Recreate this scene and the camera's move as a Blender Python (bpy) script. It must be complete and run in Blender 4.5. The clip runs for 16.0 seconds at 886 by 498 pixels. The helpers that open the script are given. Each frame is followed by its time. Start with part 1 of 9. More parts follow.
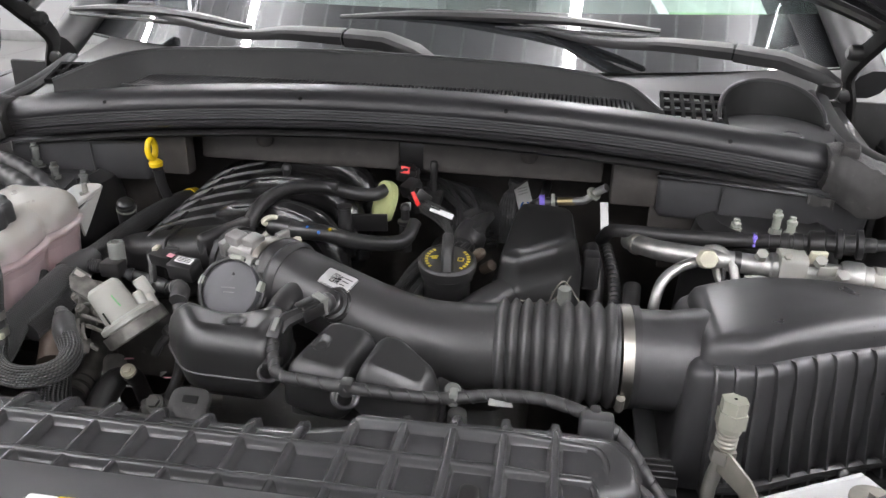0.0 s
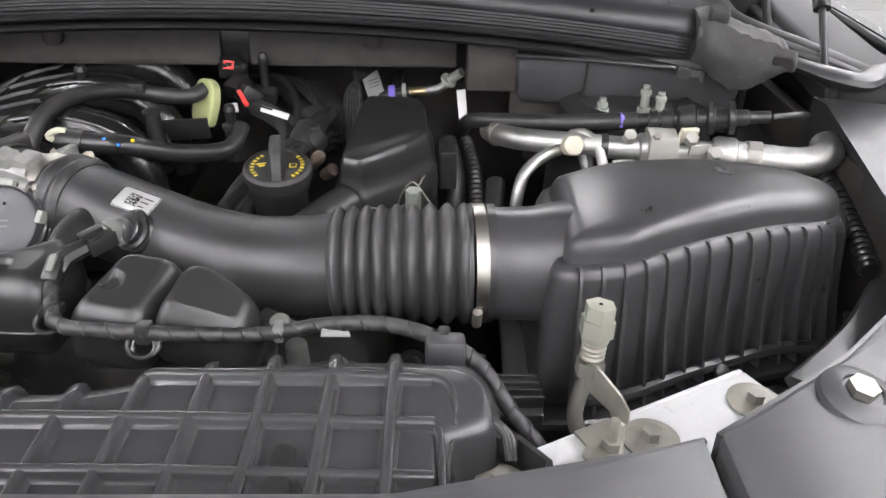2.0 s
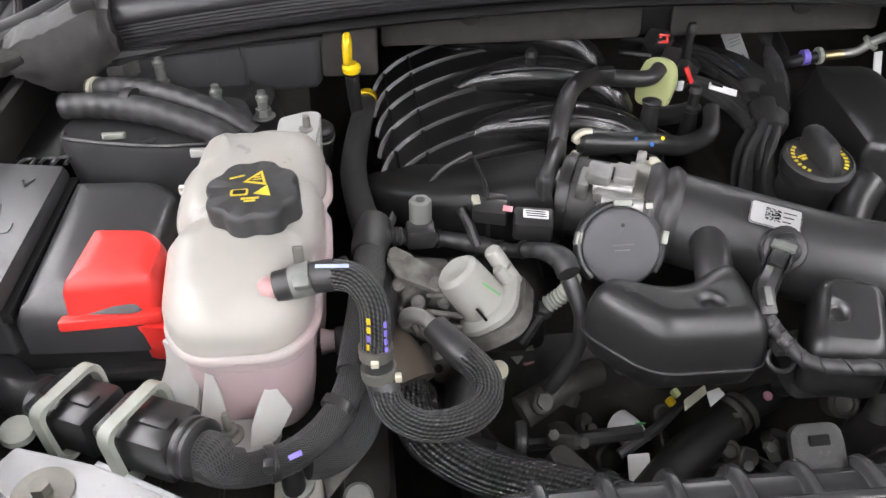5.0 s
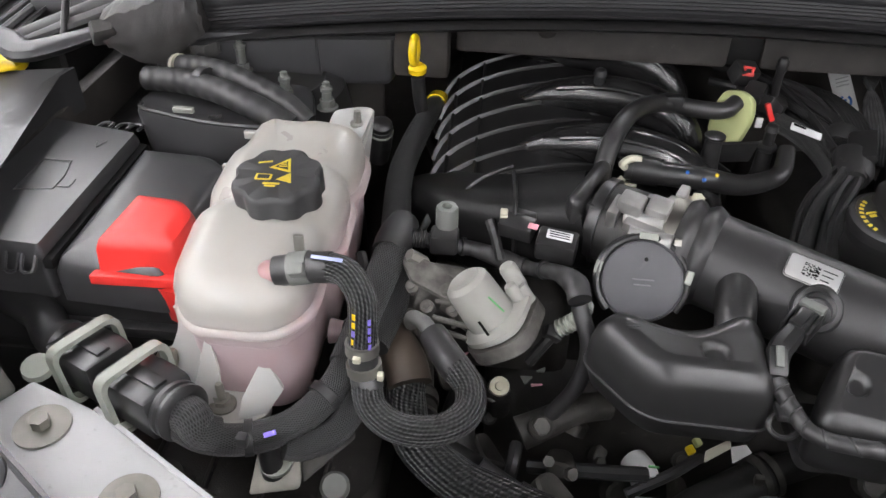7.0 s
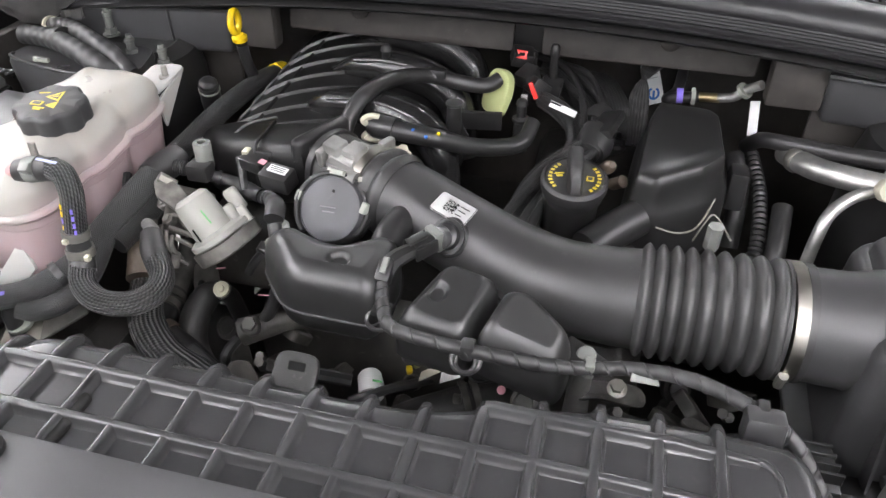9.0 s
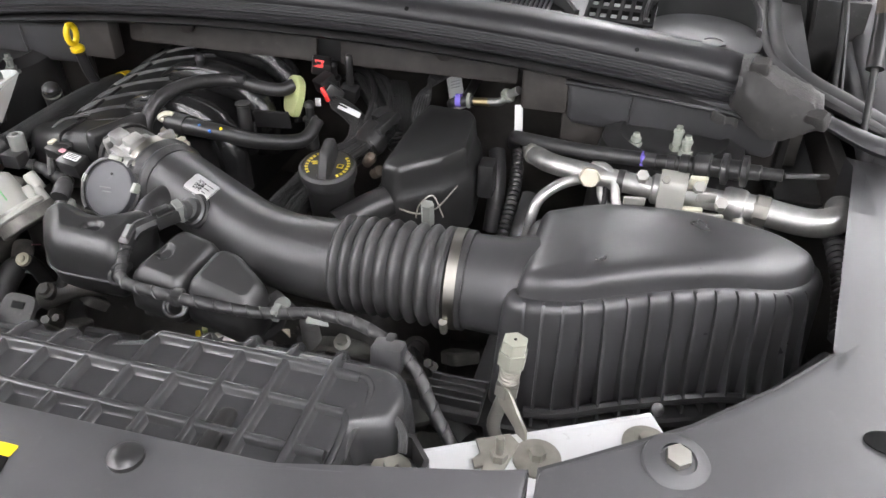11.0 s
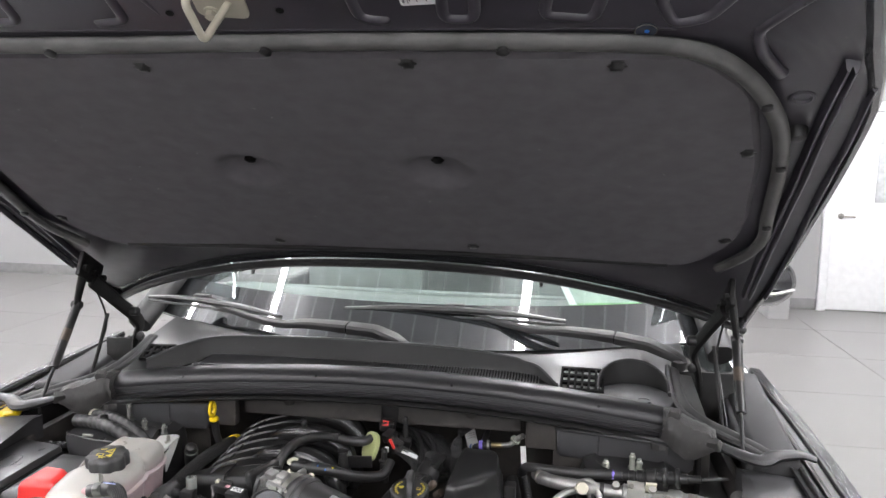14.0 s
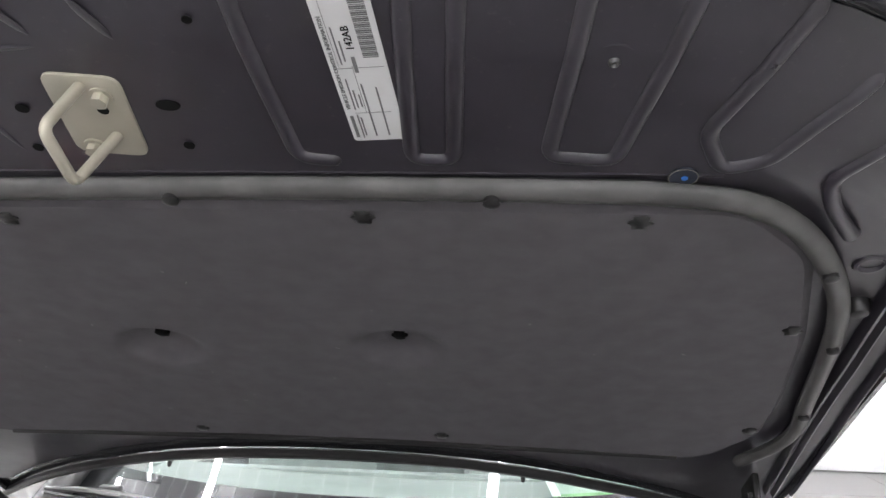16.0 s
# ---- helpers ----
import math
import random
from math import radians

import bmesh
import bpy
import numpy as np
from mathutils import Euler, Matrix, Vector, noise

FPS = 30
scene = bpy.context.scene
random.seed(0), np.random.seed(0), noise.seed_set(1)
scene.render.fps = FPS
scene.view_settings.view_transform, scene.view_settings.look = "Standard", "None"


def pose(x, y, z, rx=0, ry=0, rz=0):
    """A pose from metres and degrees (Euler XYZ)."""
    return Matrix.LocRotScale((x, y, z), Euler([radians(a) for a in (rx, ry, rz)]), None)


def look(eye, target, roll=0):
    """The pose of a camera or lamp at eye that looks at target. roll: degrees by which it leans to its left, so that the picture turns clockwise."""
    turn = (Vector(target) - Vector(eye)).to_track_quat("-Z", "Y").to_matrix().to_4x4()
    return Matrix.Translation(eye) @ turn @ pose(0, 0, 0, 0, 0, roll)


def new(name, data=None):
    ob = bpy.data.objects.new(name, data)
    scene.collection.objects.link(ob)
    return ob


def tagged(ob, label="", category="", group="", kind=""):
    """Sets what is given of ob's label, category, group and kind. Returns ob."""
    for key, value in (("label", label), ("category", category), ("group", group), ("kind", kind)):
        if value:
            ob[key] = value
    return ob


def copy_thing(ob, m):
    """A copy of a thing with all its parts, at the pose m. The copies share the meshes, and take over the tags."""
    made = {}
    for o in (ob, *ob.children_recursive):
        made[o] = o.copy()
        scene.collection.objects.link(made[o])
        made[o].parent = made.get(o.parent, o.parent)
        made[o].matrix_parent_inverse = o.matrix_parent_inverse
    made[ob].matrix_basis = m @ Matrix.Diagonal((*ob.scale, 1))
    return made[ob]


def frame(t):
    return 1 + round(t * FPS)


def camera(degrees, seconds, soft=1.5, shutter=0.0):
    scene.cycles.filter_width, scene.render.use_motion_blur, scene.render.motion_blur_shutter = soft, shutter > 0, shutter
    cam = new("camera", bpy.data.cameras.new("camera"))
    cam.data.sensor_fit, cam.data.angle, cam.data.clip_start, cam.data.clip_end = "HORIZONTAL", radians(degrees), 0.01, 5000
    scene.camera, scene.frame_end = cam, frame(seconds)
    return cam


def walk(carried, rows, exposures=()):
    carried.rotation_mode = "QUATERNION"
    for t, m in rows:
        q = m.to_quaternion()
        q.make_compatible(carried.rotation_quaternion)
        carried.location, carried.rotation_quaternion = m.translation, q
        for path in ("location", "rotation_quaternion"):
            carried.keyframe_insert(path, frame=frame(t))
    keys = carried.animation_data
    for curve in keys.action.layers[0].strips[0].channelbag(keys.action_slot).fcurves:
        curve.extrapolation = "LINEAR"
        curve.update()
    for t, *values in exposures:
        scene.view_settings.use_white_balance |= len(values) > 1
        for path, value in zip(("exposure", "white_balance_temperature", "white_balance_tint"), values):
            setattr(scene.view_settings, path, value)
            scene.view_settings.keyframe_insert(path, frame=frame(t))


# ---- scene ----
cam = camera(60.1, 16.0)
PATH = [
    (0, (0.234, -0.145, 1.395), (-0.026, 1.672, 0.6), 1.3),
    (0.5, (0.255, -0.11, 1.379), (0.133, 1.72, 0.58), 1.3),
    (1, (0.262, -0.076, 1.362), (0.24, 1.735, 0.514), 1.1),
    (1.5, (0.269, -0.046, 1.351), (0.283, 1.721, 0.416), 0.9),
    (2, (0.282, -0.028, 1.341), (0.309, 1.697, 0.33), 0.9),
    (2.5, (0.256, -0.008, 1.336), (0.318, 1.671, 0.251), 0.9),
    (3, (0.145, 0.019, 1.344), (0.321, 1.643, 0.19), 1.4),
    (3.5, (-0.009, 0.037, 1.366), (0.22, 1.624, 0.172), 0.7),
    (4, (-0.141, 0.064, 1.384), (0.1, 1.642, 0.179), 0.4),
    (4.5, (-0.248, 0.084, 1.397), (-0.004, 1.659, 0.189), 0.4),
    (5, (-0.342, 0.09, 1.401), (-0.161, 1.668, 0.186), 0.5),
    (5.2, (-0.367, 0.089, 1.402), (-0.229, 1.669, 0.184), 0.6),
    (7.3, (-0.182, 0.092, 1.408), (-0.395, 1.668, 0.195), 0.8),
    (7.5, (-0.132, 0.095, 1.403), (-0.394, 1.668, 0.195), 0.4),
    (8, (-0.041, 0.088, 1.399), (-0.365, 1.655, 0.199), 0.8),
    (8.5, (0.047, 0.057, 1.418), (-0.313, 1.617, 0.219), 0.8),
    (9, (0.147, -0.004, 1.433), (-0.232, 1.555, 0.24), 0.9),
    (9.5, (0.268, -0.022, 1.441), (-0.117, 1.542, 0.255), 0.9),
    (9.7, (0.306, -0.02, 1.441), (-0.073, 1.544, 0.254), 1.0),
    (11.8, (0.493, -0.205, 1.517), (0.054, 1.491, 0.554), 1.2),
    (12, (0.483, -0.261, 1.535), (0.036, 1.476, 0.65), 1.1),
    (12.5, (0.416, -0.448, 1.571), (-0.041, 1.383, 0.909), 1.2),
    (13, (0.401, -0.561, 1.588), (-0.008, 1.326, 1.068), 1.2),
    (13.5, (0.395, -0.606, 1.612), (0.066, 1.329, 1.227), 1.2),
    (13.7, (0.399, -0.607, 1.632), (0.069, 1.334, 1.283), 1.2),
    (14, (0.373, -0.634, 1.64), (0.08, 1.328, 1.382), 1.1),
    (14.5, (0.346, -0.66, 1.66), (0.071, 1.315, 1.514), 1.1),
    (15, (0.325, -0.667, 1.667), (0.064, 1.315, 1.629), 1.1),
    (15.5, (0.317, -0.566, 1.662), (0.084, 1.419, 1.726), 1.1),
    (16, (0.323, -0.372, 1.67), (0.132, 1.614, 1.803), 1.3),
]
EXPOSURES = [(0, -0.2), (0.5, 0.02), (1.5, 0.12), (3, 0.12), (3.5, 0.25), (4, 0.38), (4.5, 0.28), (5, -0.05), (7.5, -0.3), (8, -0.21), (8.5, 0.02), (9, 0.26), (9.5, 0.27), (12, -0.11), (12.5, -0.37), (13, -0.45), (13.5, -0.44), (14, -0.29), (14.5, -0.18), (15, -0.17), (15.5, -0.22), (16, -0.02)]
walk(cam, [(t, look(eye, target, roll)) for t, eye, target, roll in PATH], EXPOSURES)

# ---- world, sun-free showroom light ----
world = bpy.data.worlds.new("world")
scene.world = world
world.use_nodes = True
world.node_tree.nodes["Background"].inputs[0].default_value = (0.9, 0.95, 1.0, 1)
world.node_tree.nodes["Background"].inputs[1].default_value = 0.15
LIGHT_X = (-6.4, -4.4, -2.42, 0.77, 2.82, 4.9)

# ---- tools ----
PLACE = {}


def thing(name, label, category, at=(0, 0, 0), group="", kind=""):
    ob = new(name)
    ob.location = at
    PLACE[ob.name] = Vector(at)
    return tagged(ob, label, category, group, kind)


def part(name, bm, material, parent=None, label="", sharp=38, smooth=True):
    me = bpy.data.meshes.new(name)
    bmesh.ops.recalc_face_normals(bm, faces=bm.faces)
    lo = Vector([min(v.co[i] for v in bm.verts) for i in range(3)])
    hi = Vector([max(v.co[i] for v in bm.verts) for i in range(3)])
    c = (lo + hi) / 2
    for v in bm.verts:
        v.co -= c
    bm.to_mesh(me)
    bm.free()
    if smooth:
        for p in me.polygons:
            p.use_smooth = True
        me.set_sharp_from_angle(angle=radians(sharp))
    if material:
        me.materials.append(material)
    ob = new(name, me)
    ob.location = c
    PLACE[ob.name] = c
    if parent:
        ob.parent = parent
        ob.matrix_parent_inverse = Matrix.Translation(-PLACE[parent.name])
    if label:
        ob["label"] = label
    return ob


def solo(name, bm, material, label, category, group="", kind="", sharp=38):
    return tagged(part(name, bm, material, None, "", sharp), label, category, group, kind)


def moved(bm, m):
    bmesh.ops.transform(bm, matrix=m, verts=bm.verts)
    return bm


def joined(*bms):
    out = bms[0]
    for b in bms[1:]:
        me = bpy.data.meshes.new("t")
        b.to_mesh(me)
        b.free()
        out.from_mesh(me)
        bpy.data.meshes.remove(me)
    return out


def bevelled(bm, width, seg=2, angle=30):
    if width > 0:
        es = [e for e in bm.edges if len(e.link_faces) == 2 and e.calc_face_angle(0) > radians(angle)]
        bmesh.ops.bevel(bm, geom=es, offset=width, segments=seg, affect="EDGES", profile=0.5, clamp_overlap=True)
    return bm


def box(c, s, bevel=0.002, rot=(0, 0, 0), seg=2):
    bm = bmesh.new()
    bmesh.ops.create_cube(bm, size=1)
    for v in bm.verts:
        v.co = Vector((v.co.x * s[0], v.co.y * s[1], v.co.z * s[2]))
    bevelled(bm, bevel, seg)
    return moved(bm, pose(*c, *rot))


def spline(pts, n=6):
    p = [Vector(q) for q in pts]
    if len(p) == 2:
        return [p[0].lerp(p[1], i / n) for i in range(n + 1)]
    out = []
    e = [2 * p[0] - p[1]] + p + [2 * p[-1] - p[-2]]
    for i in range(len(p) - 1):
        a, b, c, d = e[i:i + 4]
        for k in range(n):
            t = k / n
            out.append(0.5 * (2 * b + (c - a) * t + (2 * a - 5 * b + 4 * c - d) * t * t + (3 * b - a - 3 * c + d) * t ** 3))
    out.append(p[-1])
    return out


def loft(rings, closed=True, caps=True):
    bm = bmesh.new()
    vs = [[bm.verts.new(q) for q in r] for r in rings]
    n = len(rings[0])
    for a, b in zip(vs, vs[1:]):
        for i in range(n if closed else n - 1):
            j = (i + 1) % n
            bm.faces.new((a[i], a[j], b[j], b[i]))
    if caps:
        bm.faces.new(vs[0][::-1])
        bm.faces.new(vs[-1])
    return bm


def tube(pts, r, seg=12, n=6, flat=1.0, raw=False, up=None):
    """A hose along pts; r is a number or one radius a point."""
    c = [Vector(q) for q in pts] if raw else spline(pts, n)
    if isinstance(r, (int, float)):
        rr = [r] * len(c)
    elif raw:
        rr = list(r)
    else:
        rr = [float(q) for q in np.interp(np.linspace(0, 1, len(c)), np.linspace(0, 1, len(r)), r)]
    t0 = (c[1] - c[0]).normalized()
    u = Vector(up) if up else (Vector((0, 0, 1)) if abs(t0.z) < 0.9 else Vector((1, 0, 0)))
    rings = []
    for i, q in enumerate(c):
        t = (c[min(i + 1, len(c) - 1)] - c[max(i - 1, 0)]).normalized()
        u = (u - t * u.dot(t)).normalized()
        w = t.cross(u)
        rings.append([q + rr[i] * (math.cos(a) * w + flat * math.sin(a) * u) for a in [2 * math.pi * k / seg for k in range(seg)]])
    bm = loft(rings)
    run = [0.0]
    for a, b in zip(c, c[1:]):
        run.append(run[-1] + (b - a).length)
    uv = bm.loops.layers.uv.new("along")
    bm.verts.index_update()
    for f in bm.faces:
        if len(f.verts) != 4:
            continue
        ks = [lp.vert.index % seg for lp in f.loops]
        wrap = 0 in ks and seg - 1 in ks
        for lp, k in zip(f.loops, ks):
            lp[uv].uv = ((seg if wrap and k == 0 else k) / seg, run[lp.vert.index // seg])
    return bm


def ribbed(pts, r0, r1, count, seg=24, sub=8):
    """A convoluted hose: count waves between the radii r0 and r1 (pairs, start to end)."""
    c = spline(pts, 8)
    tot = count * sub + 1
    idx = np.linspace(0, len(c) - 1, tot)
    path, rad = [], []
    for k, f in enumerate(idx):
        i = min(int(f), len(c) - 2)
        path.append(c[i].lerp(c[i + 1], f - i))
        w = 0.5 - 0.5 * math.cos(2 * math.pi * k / sub)
        w = w ** 0.6
        s = k / (tot - 1)
        a = r0[0] + (r0[1] - r0[0]) * s
        b = r1[0] + (r1[1] - r1[0]) * s
        rad.append(a + (b - a) * w)
    return tube(path, rad, seg, raw=True)


def turn_to(axis, at=(0, 0, 0)):
    return Matrix.Translation(at) @ Vector(axis).to_track_quat("Z", "Y").to_matrix().to_4x4()


def lathe(profile, at=(0, 0, 0), axis=(0, 0, 1), seg=32, lobes=0, depth=0.0):
    """Turned body: (radius, height) pairs along axis from at."""
    rings = []
    for r, h in profile:
        ring = []
        for k in range(seg):
            a = 2 * math.pi * k / seg
            q = r * (1 - (depth * (0.5 - 0.5 * math.cos(lobes * a)) ** 1.5 if lobes else 0))
            ring.append((q * math.cos(a), q * math.sin(a), h))
        rings.append(ring)
    return moved(loft([[Vector(p) for p in r] for r in rings]), turn_to(axis, at))


def prism(n, r, h, at, axis=(0, 0, 1), bevel=0.0008):
    return moved(bevelled(loft([[Vector((r * math.cos(2 * math.pi * k / n), r * math.sin(2 * math.pi * k / n), z)) for k in range(n)] for z in (0, h)]), bevel, 1), turn_to(axis, at))


def rounded(poly, r, n=5):
    """A polygon with rounded corners; r is one radius or one a corner."""
    out = []
    m = len(poly)
    for i in range(m):
        p, q, s = Vector(poly[i - 1]).to_2d(), Vector(poly[i]).to_2d(), Vector(poly[(i + 1) % m]).to_2d()
        rad = r[i] if isinstance(r, (list, tuple)) else r
        a, b = (p - q), (s - q)
        d = min(rad, a.length * 0.48, b.length * 0.48)
        a, b = q + a.normalized() * d, q + b.normalized() * d
        for k in range(n + 1):
            t = k / n
            out.append((1 - t) ** 2 * a + 2 * t * (1 - t) * q + t * t * b)
    return out


def offset_lines(poly, d):
    """The polygon with every side moved inwards by d."""
    p = [Vector(q).to_2d() for q in poly]
    m = len(p)
    area = sum(p[i - 1].x * p[i].y - p[i].x * p[i - 1].y for i in range(m))
    s = 1 if area > 0 else -1
    out = []
    for i in range(m):
        a, b = (p[i] - p[i - 1]).normalized(), (p[(i + 1) % m] - p[i]).normalized()
        na, nb = s * Vector((-a.y, a.x)), s * Vector((-b.y, b.x))
        k = 1 + na.dot(nb)
        out.append(p[i] + d * (na + nb) / max(k, 0.35))
    return out


def dome(poly, r, levels, n=5, warp=None, fan=(0.7, 0.4, 0.12), pole=None):
    """A moulded body: the rounded polygon stacked at levels (height, inset)."""
    rings = []
    for z, d in levels:
        rad = [max(q - d * 0.6, q * 0.35) for q in r] if isinstance(r, (list, tuple)) else max(r - d * 0.6, r * 0.35)
        ring = [Vector((q.x, q.y, z + (warp(q.x, q.y) if warp else 0))) for q in rounded(offset_lines(poly, d), rad, n)]
        rings.append(ring)
    if pole:
        # even spacing round the outline, so that a pressed mark stays round
        cut = [max(1, round((b - a).length / 0.004)) for a, b in zip(rings[-1], rings[-1][1:] + rings[-1][:1])]
        rings = [[a.lerp(b, k / m) for a, b, m in zip(r0, r0[1:] + r0[:1], cut) for k in range(m)] for r0 in rings]
    top = rings[-1]
    mid = Vector((*pole, 0)) if pole else sum(top, Vector()) / len(top)
    for f in fan:
        ring = []
        for q in top:
            e = mid.lerp(q, f)
            if warp:
                e.z = levels[-1][0] + warp(e.x, e.y)
            ring.append(e)
        rings.append(ring)
    return loft(rings)


def slab(poly, z0, z1, r=0.0, edge=0.002, n=4, warp=None):
    lv = [(z0, 0), (z1 - edge, 0), (z1 - edge * 0.3, edge * 0.3), (z1, edge)]
    return dome(poly, r, lv, n, warp)


def strip(profile, path, caps=True):
    """profile: (outwards, up) pairs swept along path points (x, y, z), level."""
    rings = []
    c = [Vector(p) for p in path]
    for i, q in enumerate(c):
        t = c[min(i + 1, len(c) - 1)] - c[max(i - 1, 0)]
        t = Vector((t.x, t.y, 0)).normalized()
        w = Vector((t.y, -t.x, 0))
        rings.append([q + w * a + Vector((0, 0, b)) for a, b in profile])
    return loft(rings, True, caps)


def sheet(fn, us, vs, thick=0.003):
    """A curved panel: fn(u, v) gives the place; thickened downwards."""
    bm = bmesh.new()
    g = [[bm.verts.new(fn(u, v)) for v in vs] for u in us]
    for i in range(len(us) - 1):
        for j in range(len(vs) - 1):
            bm.faces.new((g[i][j], g[i + 1][j], g[i + 1][j + 1], g[i][j + 1]))
    bmesh.ops.recalc_face_normals(bm, faces=bm.faces)
    if thick:
        bmesh.ops.solidify(bm, geom=bm.faces[:], thickness=thick)
    return bm


def words(text, size, at, x_axis, normal, material, parent, name="lettering", depth=0.0003):
    """Flat raised lettering in the built-in font, as a mesh."""
    cu = bpy.data.curves.new("t", "FONT")
    cu.body, cu.size, cu.extrude, cu.align_x, cu.align_y, cu.resolution_u = text, size, depth, "CENTER", "CENTER", 2
    tmp = bpy.data.objects.new("t", cu)
    me = bpy.data.meshes.new_from_object(tmp)
    bpy.data.objects.remove(tmp)
    bm = bmesh.new()
    bm.from_mesh(me)
    bpy.data.meshes.remove(me)
    x = Vector(x_axis).normalized()
    z = Vector(normal).normalized()
    x = (x - z * x.dot(z)).normalized()
    y = z.cross(x)
    m = Matrix((x, y, z)).transposed().to_4x4()
    m.translation = at
    return part(name, moved(bm, m), material, parent, "", smooth=False)


def flat(w, h, at, x_axis, normal, t=0.0006, r=0.0, bevel=0.0):
    """A thin plate w by h, its face along normal."""
    x = Vector(x_axis).normalized()
    z = Vector(normal).normalized()
    x = (x - z * x.dot(z)).normalized()
    y = z.cross(x)
    m = Matrix((x, y, z)).transposed().to_4x4()
    m.translation = at
    poly = [(-w / 2, -h / 2), (w / 2, -h / 2), (w / 2, h / 2), (-w / 2, h / 2)]
    return moved(slab(poly, 0, t, r, min(t * 0.3, 0.0005), 4), m)


# ---- materials ----
def mat(name, col, rough=0.5, metal=0.0, var=0.25, scale=14.0, fine=900.0, bump=0.08, coat=0.0, rvar=0.035, spec=0.5, stain=None, wave=None, trans=0.0, sss=0.0, bscale=None, dust=0.0):
    m = bpy.data.materials.new(name)
    m.use_nodes = True
    nt = m.node_tree
    n, l = nt.nodes, nt.links
    b = n["Principled BSDF"]
    tc = n.new("ShaderNodeTexCoord")
    rnd = n.new("ShaderNodeObjectInfo")
    add = n.new("ShaderNodeVectorMath")
    l.new(tc.outputs["Object"], add.inputs[0])
    l.new(rnd.outputs["Random"], add.inputs[1])
    big = n.new("ShaderNodeTexNoise")
    big.inputs["Scale"].default_value, big.inputs["Detail"].default_value = scale, 5
    l.new(add.outputs[0], big.inputs["Vector"])
    small = n.new("ShaderNodeTexNoise")
    small.inputs["Scale"].default_value, small.inputs["Detail"].default_value = fine, 2
    l.new(add.outputs[0], small.inputs["Vector"])
    ramp = n.new("ShaderNodeValToRGB")
    ramp.color_ramp.elements[0].position, ramp.color_ramp.elements[1].position = 0.3, 0.72
    c = Vector(col)
    lo, hi = c * (1 - var), c * (1 + var)
    if stain:
        hi = Vector(stain)
    ramp.color_ramp.elements[0].color = (*[max(0, min(1, k)) for k in lo], 1)
    ramp.color_ramp.elements[1].color = (*[max(0, min(1, k)) for k in hi], 1)
    l.new(big.outputs["Fac"], ramp.inputs["Fac"])
    colour = ramp.outputs["Color"]
    if dust:
        sp = n.new("ShaderNodeTexNoise")
        sp.inputs["Scale"].default_value, sp.inputs["Detail"].default_value, sp.inputs["Roughness"].default_value = 90.0, 6, 0.75
        l.new(add.outputs[0], sp.inputs["Vector"])
        sr = n.new("ShaderNodeMapRange")
        sr.inputs["From Min"].default_value, sr.inputs["From Max"].default_value = 0.6, 0.78
        sr.inputs["To Max"].default_value = dust
        l.new(sp.outputs["Fac"], sr.inputs["Value"])
        mx = n.new("ShaderNodeMix")
        mx.data_type = "RGBA"
        l.new(sr.outputs[0], mx.inputs["Factor"])
        l.new(colour, mx.inputs["A"])
        mx.inputs["B"].default_value = (0.2, 0.19, 0.175, 1)
        colour = mx.outputs["Result"]
    l.new(colour, b.inputs["Base Color"])
    rr = n.new("ShaderNodeMapRange")
    rr.inputs["From Min"].default_value, rr.inputs["From Max"].default_value = 0.3, 0.7
    rr.inputs["To Min"].default_value, rr.inputs["To Max"].default_value = max(0.02, rough - rvar), min(1, rough + rvar)
    l.new(big.outputs["Fac"], rr.inputs["Value"])
    l.new(rr.outputs[0], b.inputs["Roughness"])
    bp = n.new("ShaderNodeBump")
    bp.inputs["Strength"].default_value = bump
    bp.inputs["Distance"].default_value = bscale or (0.001 if bump >= 0.3 else 0.0002)
    h = small.outputs["Fac"]
    if wave:
        w = n.new("ShaderNodeTexWave")
        w.wave_type, w.bands_direction = "BANDS", wave[0]
        w.inputs["Scale"].default_value, w.inputs["Distortion"].default_value = wave[1], wave[2]
        w.inputs["Detail"].default_value = 1
        l.new(tc.outputs["Object"], w.inputs["Vector"])
        h = w.outputs["Fac"]
    l.new(h, bp.inputs["Height"])
    l.new(bp.outputs["Normal"], b.inputs["Normal"])
    b.inputs["Metallic"].default_value = metal
    b.inputs["Coat Weight"].default_value = coat
    b.inputs["Coat Roughness"].default_value = 0.05
    b.inputs["Specular IOR Level"].default_value = spec
    b.inputs["Transmission Weight"].default_value = trans
    if sss:
        b.inputs["Subsurface Weight"].default_value = sss
        b.inputs["Subsurface Radius"].default_value = (0.012, 0.010, 0.009)
        b.inputs["Subsurface Scale"].default_value = 1.0
    return m


